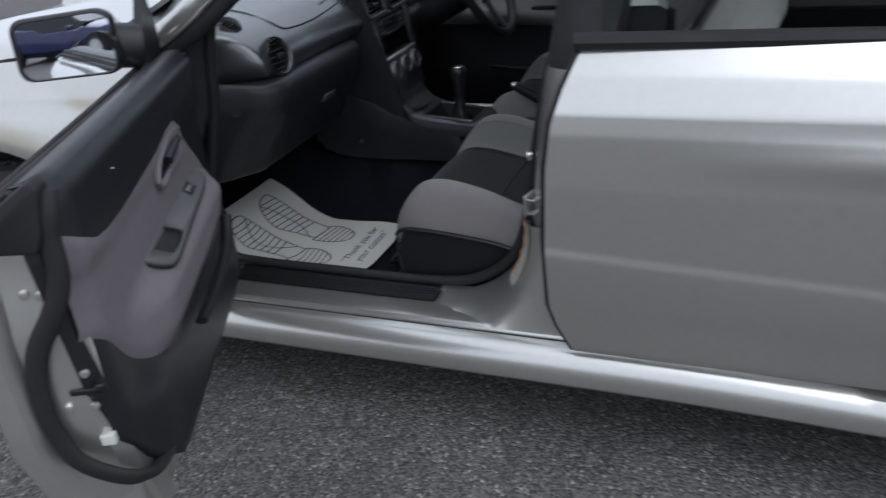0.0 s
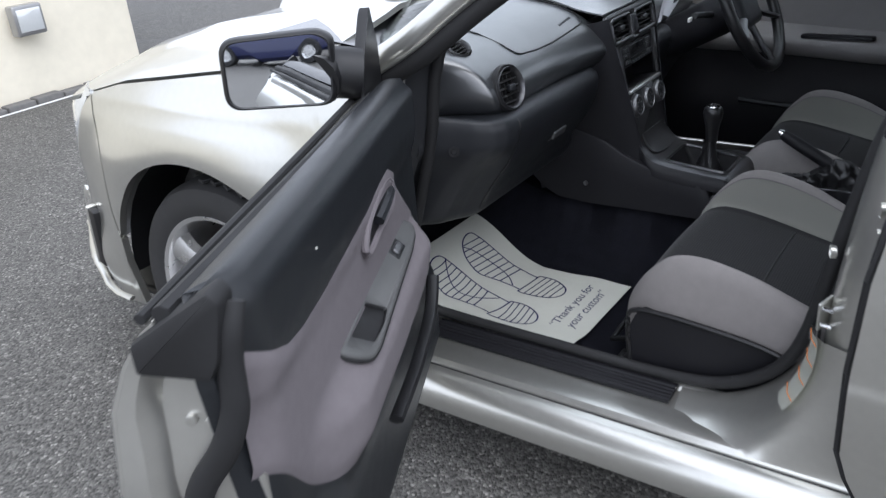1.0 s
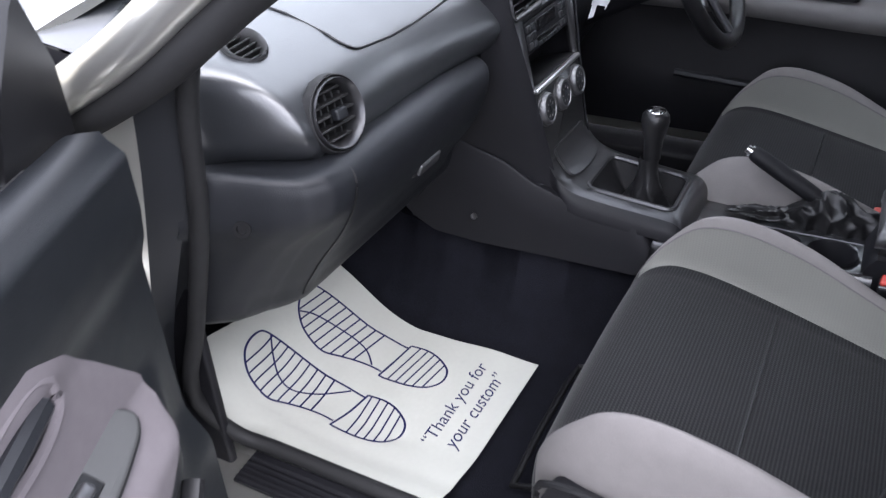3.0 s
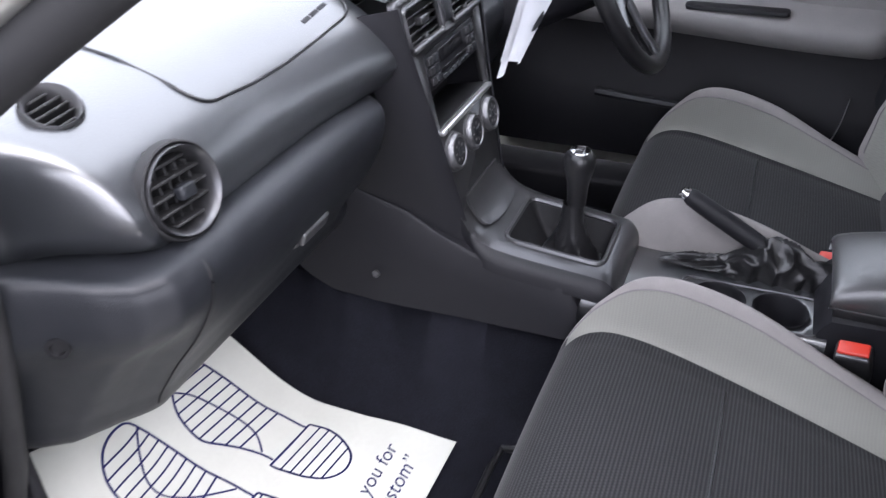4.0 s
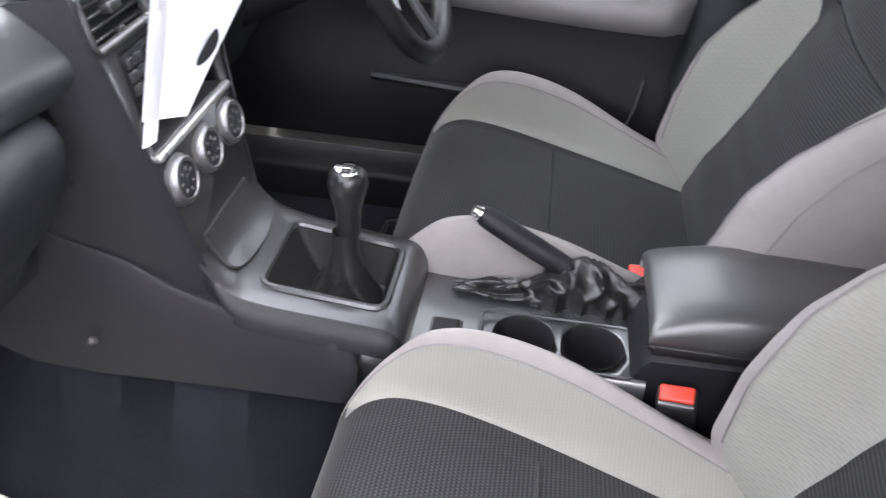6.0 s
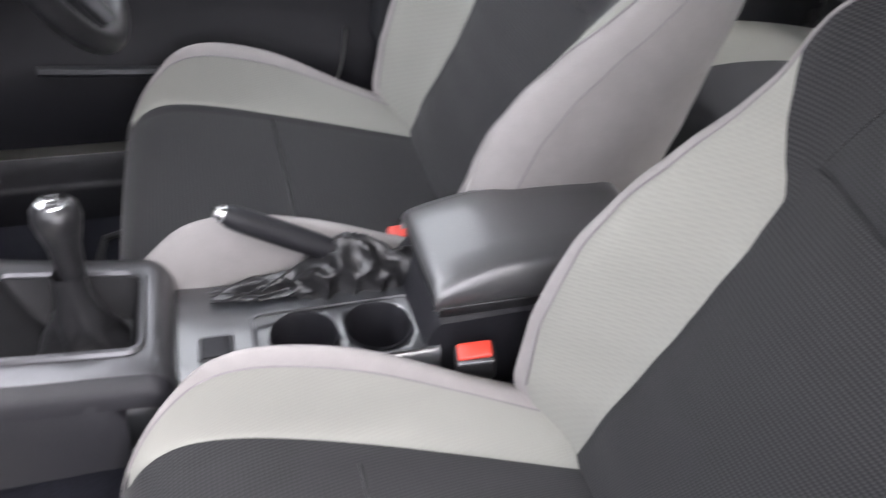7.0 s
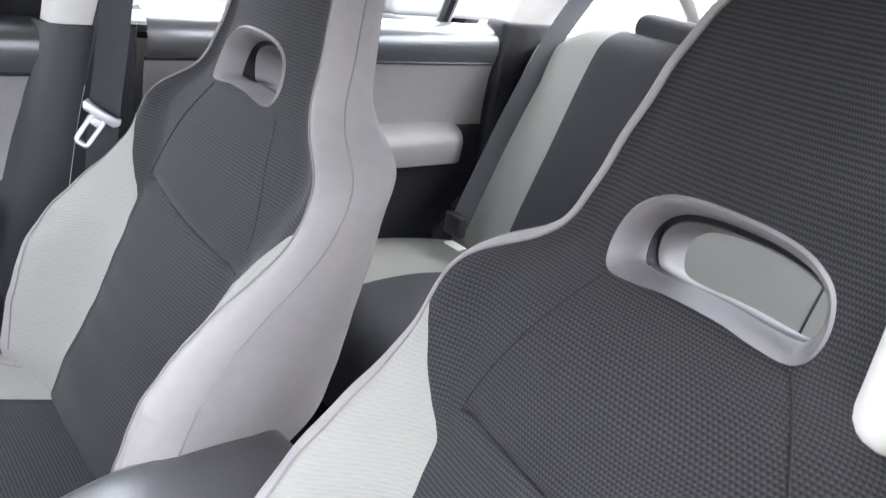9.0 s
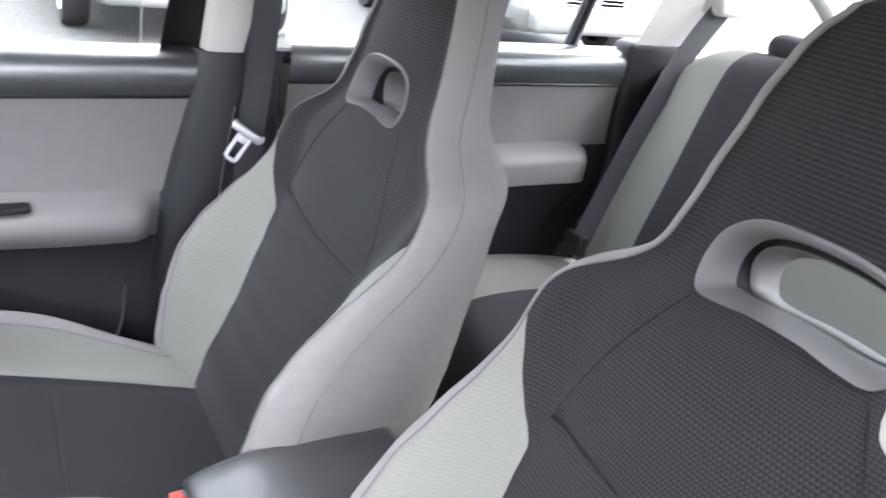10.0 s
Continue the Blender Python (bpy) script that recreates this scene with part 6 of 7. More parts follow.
# black floor close below the plate; its colour stands in for deep shade
dpart("pull_cup_shade", plate(round_poly([(0.458, -0.009), (0.436, 0.024), (0.475, 0.029), (0.527, 0.027), (0.548, -0.007)], 0.006), 0.002, pm @ Matrix.Translation((0, 0, 0.0110)), 0), SEAL, "shallow black floor coloured for the shade of a deep pull cup")
dpart("window_switch", rbox(0.246, 0.300, -0.012, 0.011, 0.014, 0.0220, 0.003, m=pm), BLACK, "window switch")
dpart("switch_rocker", rbox(0.256, 0.290, -0.008, 0.006, 0.019, 0.0265, 0.004, m=pm), DIAL_METAL)
# inner handle in its dished recess
rec = spline([(0.250, 0.080, 0.832), (0.272, 0.080, 0.846), (0.31, 0.080, 0.847), (0.36, 0.081, 0.839), (0.41, 0.081, 0.824), (0.436, 0.082, 0.802), (0.42, 0.082, 0.789), (0.36, 0.082, 0.794), (0.29, 0.082, 0.795), (0.252, 0.081, 0.808), (0.250, 0.080, 0.832)], 48)
dpart("handle_recess", tube([p + Vector((0, 0.0015, 0)) for p in rec[:-1]], 0.0060, 8, closed=True), DOOR_CLOTH, "dished handle surround")
bm = bmesh.new()
bm.faces.new([bm.verts.new(p + Vector((0, 0.001, 0))) for p in rec[:-1]])
dpart("handle_dish", bm, BLACK)
dpart("inner_handle", tube(spline([(0.268, 0.083, 0.824), (0.31, 0.090, 0.828), (0.35, 0.091, 0.824), (0.372, 0.089, 0.818)], 12), 0.010, 8, flat=0.9), PLASTIC, "grey inner door handle")
# map pocket mouth in the lower trim, drawn as a solid black bar
dpart("pocket_mouth", tube(spline([(0.14, 0.112, 0.60), (0.22, 0.118, 0.565), (0.36, 0.118, 0.55), (0.50, 0.115, 0.552)], 20), 0.012, 8, flat=0.6), BLACK, "black bar along the map pocket mouth")
dpart("pad_button", lathe([(0.0018, 0), (0.0018, 0.002), (0.0001, 0.0025)], 10, basis((0.64, 0.0885, 0.905), (1, 0, 0), (0, 0, 1)) @ pose(0, 0, 0, 180, 0, 0)), PILLAR_GREY)

# ---- wing mirror ----
mir = thing("wing_mirror", "black wing mirror on the open door", "mirror")
del mir["category"]
mir.parent = door
door_only = door
MC = Vector((-1.034, 0.872, 1.000))
normal = Vector((-0.7585, -0.6517, 0.056)).normalized()
level = Vector((0, 0, 1)).cross(normal).normalized()
mm = basis(MC, level, normal.cross(level))
oval = round_poly([(-0.086, -0.050), (0.084, -0.058), (0.090, 0.045), (0.068, 0.058), (-0.082, 0.056)], 0.026, 7)
rows = []
for sc_, dz in ((0.95, -0.003), (1.0, 0.003), (1.055, 0.000), (1.085, -0.010), (1.09, -0.025), (1.05, -0.05), (0.92, -0.075), (0.65, -0.095), (0.05, -0.102)):
    rows.append([mm @ Vector((x * sc_, y * sc_, dz)) for x, y in oval])
bm = surf(rows, closed=True)
bmesh.ops.recalc_face_normals(bm, faces=bm.faces)
part("mirror_shell", bm, BLACK, mir, "black mirror shell", 60)
rows = [[mm @ Vector((x * q, y * q, 0.001 - (x * x + y * y) * q * q / 6.0)) for x, y in oval] for q in (0.97, 0.8, 0.6, 0.4, 0.2, 0.002)]
bm = surf(rows, closed=True)
bmesh.ops.recalc_face_normals(bm, faces=bm.faces)
part("mirror_glass", bm, MIRROR, mir, "curved mirror glass reflecting the car park", 80)
part("mirror_arm", tube(spline([MC + Vector((0.05, -0.045, -0.02)), Vector((-0.955, 0.83, 0.985)), Vector((-0.915, 0.80, 0.975))], 10), 0.034, 12, flat=1.3), BLACK, mir, "short mirror arm", 60)
sail = [(0.0, 0.930), (0.130, 0.938), (0.098, 1.00), (0.042, 1.062), (0.028, 1.070), (0.0, 1.0)]
bm = plate(sail, 0.02, basis((0, 0.022, 0), (1, 0, 0), (0, 0, 1)), 0.004)
bm.transform(DM)
part("mirror_sail", bm, BLACK, mir, "black triangular mirror sail")

# ---- inner trim of the driver's side doors and pillar ----
def far_door(name, y0, y1, drop, label):
    d = thing(name, label, "door")
    del d["category"]
    d.parent = car
    X = 0.700
    z0 = drop
    prof = [(X + 0.09, 0.965 + z0), (X + 0.02, 0.985 + z0), (X - 0.012, 0.974 + z0), (X - 0.022, 0.955 + z0), (X - 0.024, 0.930 + z0), (X - 0.016, 0.906 + z0)]
    ys = [y0 + (y1 - y0) * k / 20 for k in range(21)]
    part("waist_pad", surf([[Vector((x, y, z)) for x, z in prof] for y in ys]), PLASTIC_SOFT, d, "charcoal waist pad", 60)
    part("pad_joint", tube([(X - 0.013, y0, 0.903 + z0), (X - 0.013, y1, 0.903 + z0)], 0.004, 6), BLACK, d)
    prof = [(X - 0.013, 0.903 + z0), (X - 0.006, 0.87 + z0), (X - 0.002, 0.80 + z0), (X - 0.006, 0.730 + z0)]
    part("trim_insert", surf([[Vector((x, y, z)) for x, z in prof] for y in ys]), DOOR_GREY, d, "warm grey door insert", 60)
    return d, X, ys


dd, X, ys = far_door("driver_door", -0.06, 0.98, 0.0, "closed driver's door, grey trim with a padded armrest")
rows = []
for k in range(40):
    t = k / 39
    y = 0.0 + 0.78 * t
    f = smooth(0, 0.06, y) * smooth(0.80, 0.60, y)
    zt = 0.712 + 0.020 * smooth(0.1, 0.6, y)
    rows.append([Vector((X, y, zt + 0.03)), Vector((X - 0.020 * f, y, zt + 0.006)), Vector((X - 0.060 * f, y, zt)), Vector((X - 0.072 * f, y, zt - 0.012)), Vector((X - 0.074 * f, y, zt - 0.030)), Vector((X - 0.060 * f, y, zt - 0.056)), Vector((X - 0.01, y, zt - 0.070))])
bm = surf(rows)
part("armrest", bm, DOOR_GREY, dd, "warm grey padded armrest", 60)
slot = round_poly([(0.22, -0.062), (0.42, -0.066), (0.42, -0.030), (0.22, -0.026)], 0.012)
part("switch_panel", plate([(y, x) for y, x in slot], 0.008, basis((X, 0, 0.722), (0, 1, 0), (1, 0, 0)) @ Matrix.Diagonal((1, 1, -1, 1)), 0.002), PLASTIC_LOW, dd, "dark switch panel on the armrest")
prof = [(X - 0.012, 0.665), (X - 0.012, 0.57), (X - 0.030, 0.53), (X - 0.036, 0.45), (X - 0.02, 0.36)]
part("lower_trim", surf([[Vector((x, y, z)) for x, z in prof] for y in ys]), PLASTIC_LOW, dd, "dark lower door trim", 60)
part("pocket_edge", tube([(X - 0.040, 0.30, 0.500), (X - 0.044, 0.45, 0.508), (X - 0.040, 0.59, 0.515)], 0.010, 8), PLASTIC, dd, "map pocket edge")
rd, X, ys = far_door("rear_passenger_door", -0.22, -1.02, 0.028, "closed rear door, grey trim below a charcoal pad")
rows = []
for k in range(25):
    y = -0.30 - 0.66 * k / 24
    f = smooth(-0.30, -0.36, y) * smooth(-0.97, -0.92, y)
    rows.append([Vector((X, y, 0.80)), Vector((X - 0.03 * f, y, 0.782)), Vector((X - 0.055 * f, y, 0.775)), Vector((X - 0.062 * f, y, 0.76)), Vector((X - 0.058 * f, y, 0.715)), Vector((X - 0.01, y, 0.695))])
part("armrest", surf(rows), DOOR_GREY, rd, "warm grey rear armrest", 60)
part("lower_trim", surf([[Vector((X - 0.010, y, 0.79)), Vector((X - 0.012, y, 0.60)), Vector((X - 0.02, y, 0.36))] for y in ys]), PLASTIC_LOW, rd, "dark lower door trim")
part("rear_shut_trim", rbox(X - 0.03, X + 0.04, -1.20, -1.02, 0.40, 1.03, 0.015), PLASTIC_LOW, rd, "dark trim behind the rear door")
# driver's side window glass and outer panel
part("outer_panel", side_panel(0.868, -0.048, lambda y: 0.955, lambda y: 0.338, 1, 50), SILVER, dd, "silver outer door panel")
bm = surf([[Vector((0.80, y, 0.955)), Vector((0.725, y * 0.97, 1.16)), Vector((0.64, y * 0.55 - 0.02, 1.345))] for y in [0.02 + 0.05 * k for k in range(17)]])
solid(bm, 0.004)
g = part("door_glass", bm, REAR_GLASS, dd, "driver's door window")
g.visible_shadow = False
# centre pillar trim
for s in (1, -1):
    pil = []
    for z, xw, y0, y1 in ((0.30, 0.655, 0.055, -0.25), (0.55, 0.668, 0.03, -0.23), (0.70, 0.672, 0.010, -0.22), (0.85, 0.668, -0.032, -0.215), (0.985, 0.660, -0.062, -0.215)):
        pil.append([Vector((s * (xw + 0.05), y0 + 0.01, z)), Vector((s * (xw + 0.015), y0, z)), Vector((s * xw, y0 - 0.02, z)), Vector((s * (xw - 0.006), (y0 + y1) / 2, z)), Vector((s * xw, y1 + 0.02, z)), Vector((s * (xw + 0.05), y1, z))])
    part("pillar_trim_lower", surf(pil), PLASTIC, car, "charcoal lower pillar trim", 50)
    pil = []
    for z, xw, y0, y1 in ((0.985, 0.664, -0.068, -0.20), (1.12, 0.63, -0.078, -0.19), (1.345, 0.56, -0.085, -0.18)):
        pil.append([Vector((s * (xw + 0.04), y0 + 0.005, z)), Vector((s * (xw + 0.008), y0, z)), Vector((s * xw, y0 - 0.02, z)), Vector((s * xw, y1 + 0.02, z)), Vector((s * (xw + 0.04), y1, z))])
    part("pillar_trim_upper", surf(pil), PILLAR_GREY, car, "pale upper pillar trim", 50)


# ---- seat belts ----
def strap(name, pts, label, wdt=0.023):
    b = thing(name, label, "seat belt", "seat belts")
    pts = spline(pts, 30)
    rows = []
    for i, p in enumerate(pts):
        t = (pts[min(i + 1, 29)] - pts[max(i - 1, 0)]).normalized()
        side = Vector((0.25, 1, 0))
        side = (side - t * side.dot(t)).normalized()
        n = side.cross(t)
        rows.append([p - side * wdt - n * 0.0007, p + side * wdt - n * 0.0007, p + side * wdt + n * 0.0007, p - side * wdt + n * 0.0007])
    bm = surf(rows, closed=True, caps=True)
    part("webbing", bm, BELT, b, "dark seat belt webbing")
    return b


def tongue(b, at, turn):
    m = Matrix.Translation(at) @ turn
    bar = round_poly([(-0.032, 0.006), (-0.028, 0.016), (-0.020, 0.012), (0.020, 0.012), (0.028, 0.016), (0.032, 0.006), (0.026, -0.004), (-0.026, -0.004)], 0.003)
    flat = m @ pose(0, 0, 0, 90, 0, 0)
    part("tongue_bar", plate(bar, 0.005, flat, 0.0012), DULL_STEEL, b, "steel belt tongue")
    loop = round_poly([(-0.0105, -0.002), (-0.0095, -0.050), (0.0095, -0.050), (0.0105, -0.002)], 0.006, 4)
    part("tongue_blade", tube([flat @ Vector((x, y, 0.0025)) for x, y in loop], 0.0046, 8, flat=0.55, closed=True, up=flat.to_3x3() @ Vector((0, 0, 1))), DULL_STEEL, b)
    part("tongue_neck", plate(round_poly([(-0.010, 0.0), (-0.010, -0.017), (0.010, -0.017), (0.010, 0.0)], 0.002), 0.003, flat @ Matrix.Translation((0, 0, 0.001)), 0.0008), DULL_STEEL, b)


b1 = strap("seat_belt", [(0.550, -0.155, 1.27), (0.588, -0.148, 1.12), (0.612, -0.140, 0.95), (0.620, -0.130, 0.83), (0.640, -0.125, 0.60), (0.655, -0.13, 0.33)], "driver's belt hanging down the centre pillar")
lie = Vector((0.073, -0.522, 0.850))         # the tongue lies askew, its blade pointing down and forwards
tongue(b1, (0.596, -0.117, 0.858), basis((0, 0, 0), (-0.391, -0.763, -0.515), lie) @ pose(0, 0, 0, -90, 0, 0))
part("belt_anchor", rbox(0.550, 0.580, -0.115, -0.065, 1.245, 1.30, 0.01), PLASTIC, b1, "upper belt guide")
b2 = strap("seat_belt", [(-0.555, -0.11, 1.27), (-0.600, -0.11, 1.12), (-0.632, -0.115, 0.95), (-0.642, -0.12, 0.80), (-0.652, -0.13, 0.60), (-0.66, -0.14, 0.33)], "passenger's belt hanging down the centre pillar")
tongue(b2, (-0.622, -0.112, 0.86), pose(0, 0, 0, 0, -25, 100))
part("belt_cover", rbox(-0.602, -0.566, -0.112, -0.066, 1.035, 1.118, 0.017, 4), PILLAR_GREY, b2, "pale belt height cover")
b3 = strap("seat_belt", [(0.60, -1.20, 1.13), (0.585, -1.10, 1.02), (0.575, -1.00, 0.85), (0.57, -0.93, 0.70), (0.56, -0.88, 0.60)], "rear belt lying over the seat back", 0.024)
part("belt_slot", rbox(0.575, 0.64, -1.24, -1.17, 1.11, 1.15, 0.012), PILLAR_GREY, b3, "pale belt outlet")
part("belt_tongue", rbox(0.535, 0.59, -0.885, -0.86, 0.575, 0.625, 0.006), BLACK, b3, "black belt tongue")
lb = thing("belt_label", "white care label on the rear belt", "label")
part("label_tag", rbox(0.51, 0.56, -0.87, -0.845, 0.560, 0.563, 0.0005), PAPER, lb)

# ---- steering wheel and column ----
sw = thing("steering_wheel", "black leather steering wheel with grey spokes", "steering wheel")
wm = basis((0.362, 0.500, 0.875), (1, 0, 0), (0, 0.42, 0.91))
ring = [wm @ Vector((0.182 * math.cos(a), 0.182 * math.sin(a), 0)) for a in [2 * math.pi * k / 56 for k in range(56)]]
part("wheel_rim", tube(ring, 0.0155, 12, closed=True), LEATHER, sw, "black leather rim", 70)
part("wheel_hub", rbox(-0.075, 0.075, -0.065, 0.06, -0.055, 0.0, 0.022, 4, m=wm), PLASTIC, sw, "padded hub")
for a in (205, -25, 270):
    c, s_ = math.cos(radians(a)), math.sin(radians(a))
    part("spoke", tube([wm @ Vector((0.055 * c, 0.055 * s_, -0.02)), wm @ Vector((0.12 * c, 0.12 * s_, -0.012)), wm @ Vector((0.176 * c, 0.176 * s_, 0))], 0.018, 8, flat=0.45), METAL_TRIM, sw, "grey spoke")
part("column", tube([wm @ Vector((0, 0, -0.04)), wm @ Vector((0, -0.01, -0.30))], 0.055, 16), PLASTIC_LOW, sw, "steering column cowl")
part("stalk", tube([wm @ Vector((-0.05, 0.01, -0.09)), wm @ Vector((-0.165, 0.03, -0.085)), wm @ Vector((-0.19, 0.032, -0.083))], 0.0085, 8), BLACK, sw, "wiper stalk")
part("stalk_mark", rbox(0.128, 0.150, 0.585, 0.590, 0.862, 0.872, 0.001), WHITE, sw, "white stalk marking")
part("cluster_hood", rbox(0.17, 0.53, 0.70, 0.86, 0.93, 1.03, 0.05, 4), PLASTIC_SOFT, dash, "instrument hood")
for x, y in ((0.20, 1.08), (0.30, 1.10), (0.42, 1.06)):
    pd = thing("pedal", "black rubber pedal in the dark footwell", "pedal", "pedals")
    part("pedal_pad", rbox(x - 0.03, x + 0.03, y - 0.012, y, 0.38, 0.46, 0.006), BLACK, pd)
    part("pedal_arm", tube([(x, y, 0.43), (x, y + 0.03, 0.55), (x, y + 0.10, 0.66)], 0.009, 6), BLACK, pd)

# ---- paper mat ----
paper = thing("paper_floor_mat", "off-white paper floor mat printed with two shoe soles", "paper mat")
PO, PX, PY = Vector((-0.220, 0.586, 0)), Vector((-1, 0.015, 0)), Vector((0.01, 1, 0))   # inner rear corner; across, along
PW, PL = 0.385, 0.51


def on_paper(u, v, lift=0.0):
    """A place on the sheet: u outwards, v forwards, in metres."""
    p = PO + PX * u + PY * v
    z = 0.266 + 0.135 * smooth(0.20, 0.56, v) ** 1.3 + 0.014 * smooth(0.24, 0.335, u) + 0.012 * smooth(0.33, 0.365, u) + 0.004 * math.sin(v * 21 + u * 5) * smooth(0, 0.1, v)
    y = p.y - 0.045 * smooth(0.28, 0.52, v)
    z = max(z, float(np.interp(-p.x, [0.600, 0.612, 0.622, 0.640, 0.660], [0.262, 0.300, 0.322, 0.330, 0.330])) + 0.003)     # the edge lies up on the sill
    return Vector((p.x, y, z + lift))


rows = [[on_paper((PW + 0.05 * smooth(0.22, 0.42, PL * k / 40)) * i / 24, PL * k / 40) for k in range(41)] for i in range(25)]
bm = surf(rows)
bmesh.ops.recalc_face_normals(bm, faces=bm.faces)
bmesh.ops.solidify(bm, geom=bm.faces[:], thickness=0.0006)
part("sheet", bm, PAPER, paper, "off-white paper sheet", 60)


def ink(pts, w=0.0016):
    rows = []
    n = len(pts)
    for i in range(n):
        a, b = pts[max(i - 1, 0)], pts[min(i + 1, n - 1)]
        d = Vector((b[0] - a[0], b[1] - a[1])).normalized()
        rows.append([on_paper(pts[i][0] - d.y * w, pts[i][1] + d.x * w, 0.0016), on_paper(pts[i][0] + d.y * w, pts[i][1] - d.x * w, 0.0016)])
    return surf(rows)


def sole(u0, v0, flip):
    """One printed shoe sole: barred heel, barred front with a sweeping curve, outlines round both."""
    def P(x, y):
        return (u0 + x, v0 + y)

    def fine(pts, n):
        return [(p.x, p.y) for p in spline([(x, y, 0) for x, y in pts], n)]
    heel = fine([(-0.048, 0.100), (-0.049, 0.066), (-0.038, 0.034), (-0.015, 0.006), (0.014, 0.0), (0.038, 0.016), (0.049, 0.048), (0.051, 0.085), (0.051, 0.110)], 40)
    front = fine([(-0.040, 0.100), (-0.041, 0.142), (-0.036, 0.186), (-0.032, 0.247), (-0.026, 0.300), (-0.018, 0.328), (0.003, 0.333), (0.028, 0.325), (0.049, 0.309), (0.068, 0.282), (0.077, 0.250), (0.078, 0.217), (0.062, 0.186), (0.049, 0.160), (0.041, 0.133), (0.040, 0.112)], 80)
    sweep = fine([(0.047, 0.308), (0.030, 0.281), (0.016, 0.229), (0.010, 0.186), (0.016, 0.156), (0.037, 0.133)], 30) if flip else fine([(-0.022, 0.312), (0.004, 0.282), (0.030, 0.240), (0.034, 0.205), (0.013, 0.174), (-0.013, 0.150), (-0.038, 0.129)], 30)
    slant = 0.12 if flip else -0.14

    def bar(out, y):
        xs = []
        for a, b in zip(out, out[1:]):
            fa, fb = a[1] - slant * a[0] - y, b[1] - slant * b[0] - y
            if fa * fb <= 0 and fa != fb:
                xs.append(a[0] + (b[0] - a[0]) * fa / (fa - fb))
        return [(min(xs), y + slant * min(xs)), (max(xs), y + slant * max(xs))] if len(xs) > 1 else None
    bars = [bar(heel, 0.020 + 0.0165 * k) for k in range(5)] + [bar(front, 0.158 + 0.0185 * k) for k in range(9)]
    def line(pts, w):
        dense = []
        for a, b in zip(pts, pts[1:]):
            k = max(1, int(math.hypot(b[0] - a[0], b[1] - a[1]) / 0.006))
            dense += [(a[0] + (b[0] - a[0]) * q / k, a[1] + (b[1] - a[1]) * q / k) for q in range(k)]
        return ink([P(*q) for q in dense + [pts[-1]]], w)
    print_part = part("printed_sole", line(front, 0.0020), INK, paper, "navy line print of a shoe sole")
    part("printed_heel", line(heel + [heel[0]], 0.0020), INK, print_part)
    part("printed_sweep", line(sweep, 0.0017), INK, print_part)
    for pts in bars:
        if pts:
            part("printed_bar", line(pts, 0.0016), INK, print_part)


sole(0.100, 0.136, True)
sole(0.250, 0.135, False)
for i, words in enumerate(("\u201cThank you for", "your custom\u201d")):
    cu = bpy.data.curves.new("lettering", "FONT")
    cu.body, cu.size, cu.shear, cu.align_x = words, 0.0345, 0.25, "CENTER"
    to = new("lettering", cu)
    bpy.context.view_layer.update()
    me = bpy.data.meshes.new_from_object(to.evaluated_get(bpy.context.evaluated_depsgraph_get()))
    bpy.data.objects.remove(to)
    for v in me.vertices:
        v.co = on_paper(0.155 - v.co.x, 0.078 - 0.039 * i + v.co.y, 0.0018)
    me.materials.clear()
    me.materials.append(INK)
    o = new("lettering", me)
    o.parent = paper
    tagged(o, "navy italic lettering")

# ---- folded card hanging from the passenger's visor ----
card = thing("hanging_card", "white folded card hanging from the sun visor", "card")
def card_at(u, z):
    """A place on the card: u from its left edge to its right, by height; it is a long wedge, widest at the top."""
    lf = [float(np.interp(z, [0.985, 1.07, 1.31], c)) for c in ([-0.498, -0.515, -0.520], [0.438, 0.411, 0.375])]
    rt = [float(np.interp(z, [0.985, 1.043, 1.10, 1.31], c)) for c in ([-0.476, -0.410, -0.368, -0.36], [0.431, 0.411, 0.400, 0.375])]
    return Vector((lf[0] + (rt[0] - lf[0]) * u, lf[1] + (rt[1] - lf[1]) * u - 0.006 * math.sin(math.pi * u), z))


rows = []
for i in range(31):                     # its lower edge slopes a little
    low = [1.006 - 0.014 * k / 10 for k in range(11)]
    rows.append([card_at(k / 10, low[k] + (1.312 - low[k]) * i / 30) for k in range(11)])
bm = surf(rows)
bmesh.ops.solidify(bm, geom=bm.faces[:], thickness=0.001)
part("card_sheet", bm, CARD, card, "white card sheet")
rows = [[card_at(0.0, z) + Vector((dx, dy, 0)) for dx, dy in ((0.0, -0.001), (0.003, -0.003), (0.008, -0.004))] for z in [0.991 + 0.015 * k for k in range(12)]]
bm = surf(rows)
bmesh.ops.solidify(bm, geom=bm.faces[:], thickness=0.0008)
part("card_flap", bm, CARD, card, "narrow turned-over flap")
for u, z in ((0.48, 1.029), (0.66, 1.056)):
    p = card_at(u, z)
    right, up = (card_at(u + 0.05, z) - p).normalized(), (card_at(u, z + 0.01) - p).normalized()
    out = right.cross(up).normalized()
    if out.y > 0:
        out = -out
    drop = [(0.0085 * math.sin(a) * (1 - 0.45 * math.cos(a)), 0.0080 * math.cos(a)) for a in [2 * math.pi * k / 24 for k in range(24)]]
    bm = bmesh.new()
    bm.faces.new([bm.verts.new(p + right * x + up * y + out * 0.0016) for x, y in drop])
    part("card_hole", bm, PLASTIC, card, "dark punched hole")
visor = thing("sun_visor", "grey sun visor folded against the roof", "sun visor")
part("visor_pad", rbox(-0.53, -0.16, 0.30, 0.46, 1.315, 1.335, 0.009, m=None), HEADLINING, visor)

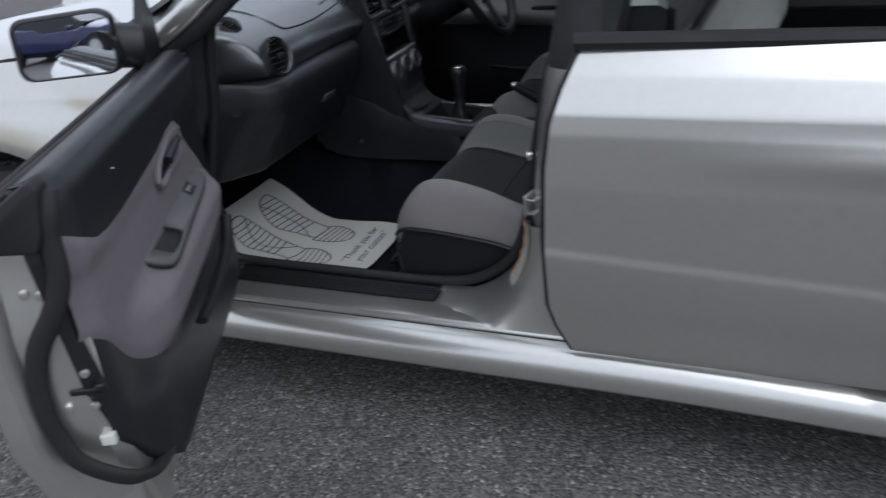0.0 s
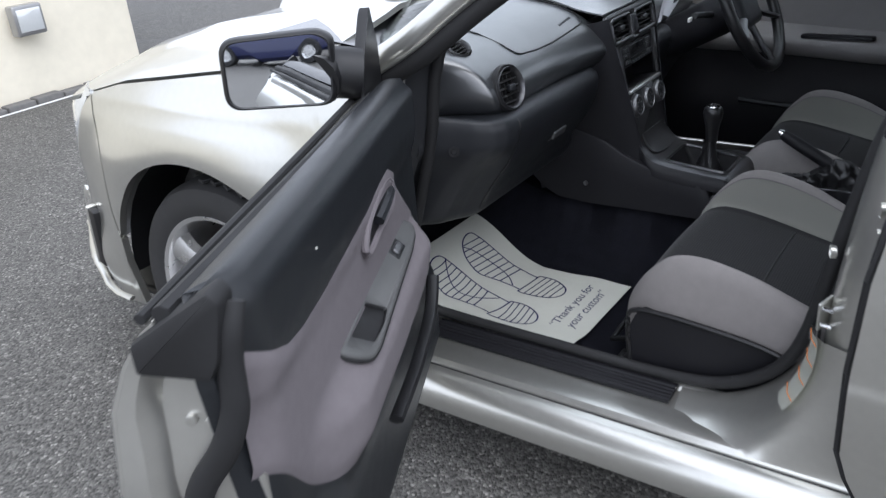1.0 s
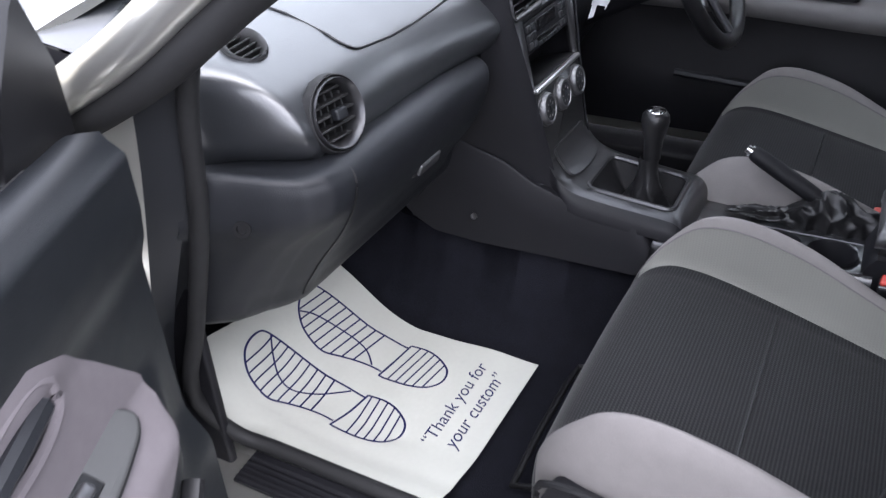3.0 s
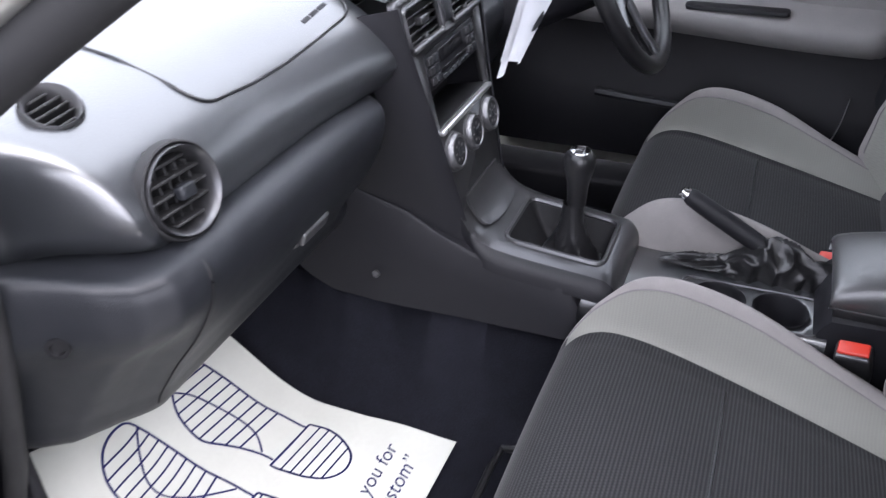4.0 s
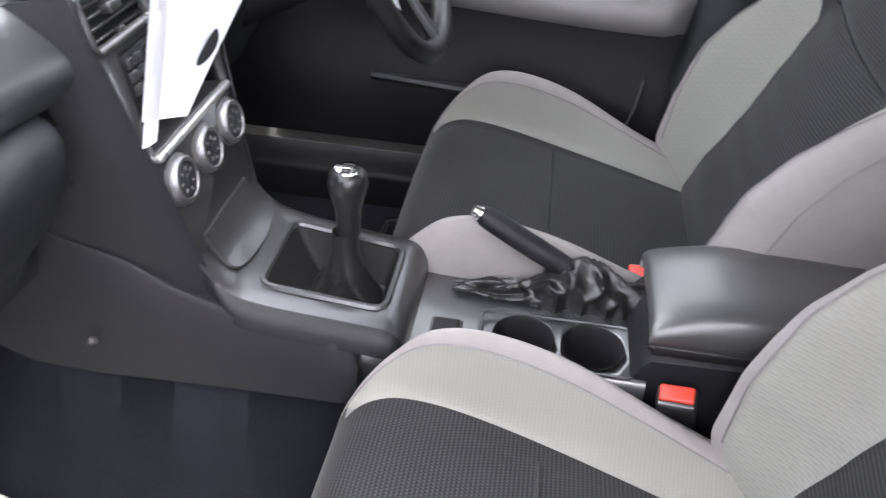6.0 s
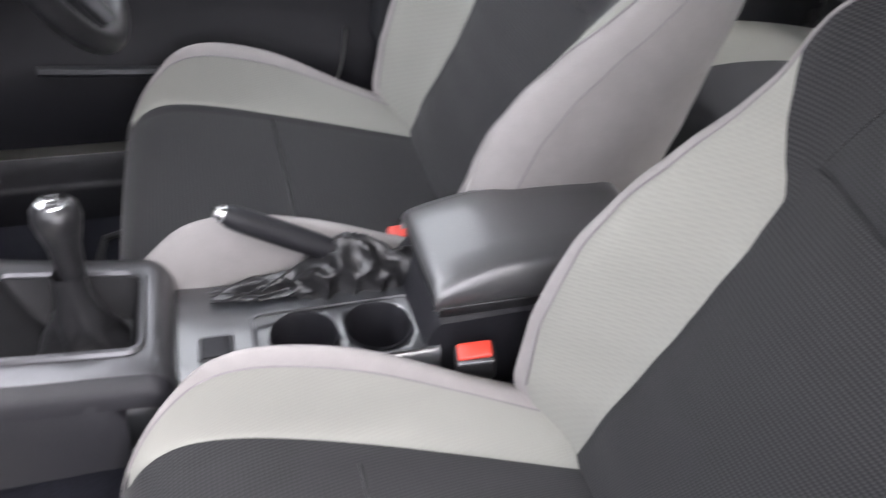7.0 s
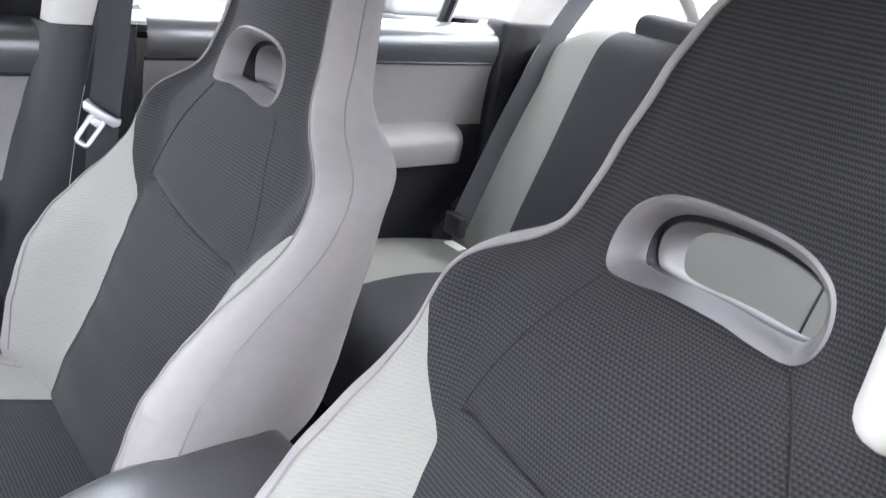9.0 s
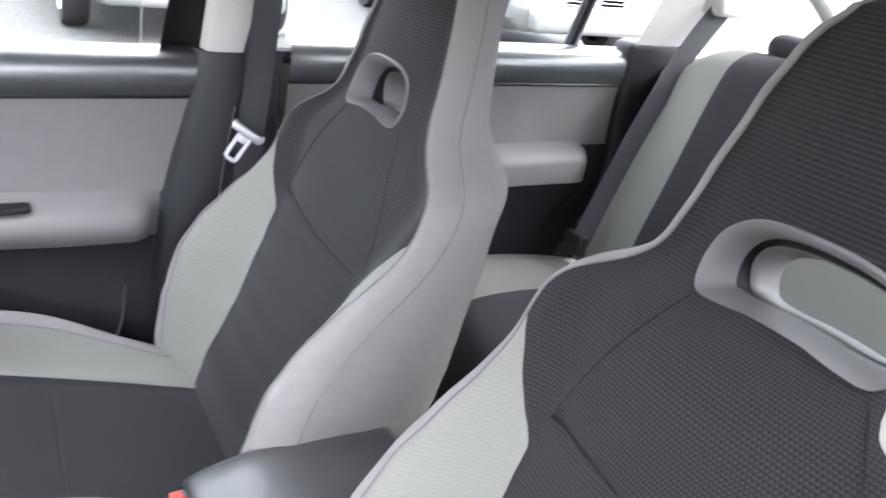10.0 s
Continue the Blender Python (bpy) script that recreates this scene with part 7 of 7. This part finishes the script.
# ---- other parked cars ----
def parked_car(name, paint, label, at, turn, tall=1.45):
    c = thing(name, label, "car", "parked cars")
    st = [(-2.10, 0.55, 0.45, 0.85, 0.86), (-1.95, 0.78, 0.30, 0.95, 0.97), (-1.3, 0.86, 0.22, 0.98, 1.02), (-0.3, 0.88, 0.20, 0.95, 0.98), (0.7, 0.88, 0.20, 0.93, 0.97), (1.3, 0.86, 0.22, 0.86, 0.93), (1.85, 0.78, 0.25, 0.74, 0.82), (2.10, 0.58, 0.32, 0.62, 0.66)]
    rows = []
    for k in range(40):
        y = -2.10 + 4.2 * k / 39
        w, lo, sh, cr = lerp_table(st, y)
        rows.append([Vector(p) for p in ((-w * 0.85, y, lo), (-w, y, lo + 0.12), (-w * 1.01, y, (lo + sh) / 2), (-w * 0.97, y, sh - 0.06), (-w * 0.86, y, sh), (-w * 0.4, y, cr), (0, y, cr + 0.01), (w * 0.4, y, cr), (w * 0.86, y, sh), (w * 0.97, y, sh - 0.06), (w * 1.01, y, (lo + sh) / 2), (w, y, lo + 0.12), (w * 0.85, y, lo))])
    bm = surf(rows, closed=True, caps=True)
    bmesh.ops.recalc_face_normals(bm, faces=bm.faces)
    part("body", bm, paint, c, "", 35)
    gl = [(-1.75, 0.66, 1.0), (-1.15, 0.60, tall - 0.08), (-0.9, 0.59, tall - 0.02), (0.1, 0.59, tall - 0.02), (0.35, 0.60, tall - 0.07), (1.10, 0.68, 0.96)]
    rows = [[Vector((x * w, y, z)) for x, z in ((-1.18, 0.90), (-1.0, h), (0, h + 0.01), (1.0, h), (1.18, 0.90))] for y, w, h in gl]
    bm = surf(rows)
    bmesh.ops.recalc_face_normals(bm, faces=bm.faces)
    part("windows", bm, GLOSS, c, "dark glasshouse", 35)
    part("roof", rbox(-0.57, 0.57, -0.95, 0.12, tall - 0.03, tall + 0.012, 0.02), paint, c)
    for s in (-1, 1):
        part("headlight", rbox(s * 0.60 - 0.16, s * 0.60 + 0.14, 1.82, 2.03, 0.60, 0.73, 0.05, 4), LENS, c, "clear headlight")
        part("door_mirror", rbox(s * 0.95 - 0.09, s * 0.95 + 0.09, 0.62, 0.72, 0.93, 1.06, 0.03), paint, c)
        for y in (1.30, -1.25):
            w = part("wheel", lathe([(0.20, -0.1), (0.29, -0.1), (0.31, -0.06), (0.31, 0.06), (0.29, 0.1), (0.2, 0.1), (0.19, 0.06), (0.0001, 0.05)], 36, Matrix.Translation((s * 0.80, y, 0.31)) @ pose(0, 0, 0, 0, 90 * s, 0)), TYRE, c, "wheel")
            part("rim", lathe([(0.20, 0.085), (0.19, 0.10), (0.16, 0.075), (0.06, 0.075), (0.05, 0.09), (0.0001, 0.09)], 24, Matrix.Translation((s * 0.80, y, 0.31)) @ pose(0, 0, 0, 0, 90 * s, 0)), ALLOY, w)
    part("grille", rbox(-0.36, 0.36, 2.0, 2.10, 0.52, 0.66, 0.02), BLACK, c, "dark grille")
    for k in range(3):
        part("grille_bar", rbox(-0.34, 0.34, 2.09, 2.115, 0.545 + 0.037 * k, 0.555 + 0.037 * k, 0.003), CHROME, c)
    part("badge", lathe([(0.05, -0.006), (0.05, 0.006), (0.035, 0.01), (0.0001, 0.008)], 20, basis((0, 2.115, 0.60), (1, 0, 0), (0, 0, 1)) @ pose(0, 0, 0, 180, 0, 0)), CHROME, c)
    part("bumper", rbox(-0.70, 0.70, 1.98, 2.16, 0.28, 0.50, 0.06, 4), paint, c)
    part("plate", rbox(-0.26, 0.26, 2.155, 2.17, 0.36, 0.47, 0.003), WHITE, c, "white plate")
    c.matrix_world = pose(*at, 0, 0, turn)
    return c


parked_car("blue_car", BLUE, "dark blue parked hatchback", (-10.4, -5.9, G), -112)
parked_car("grey_car", GREY_PAINT, "light grey parked car", (-10.6, -9.4, G), -112)
parked_car("silver_parked_car", GREY_PAINT, "silver grey parked car facing the bay", (7.6, -4.95, G), 90)
parked_car("dark_parked_car", GREY_PAINT, "grey parked car across the yard", (7.9, -1.30, G), 90)
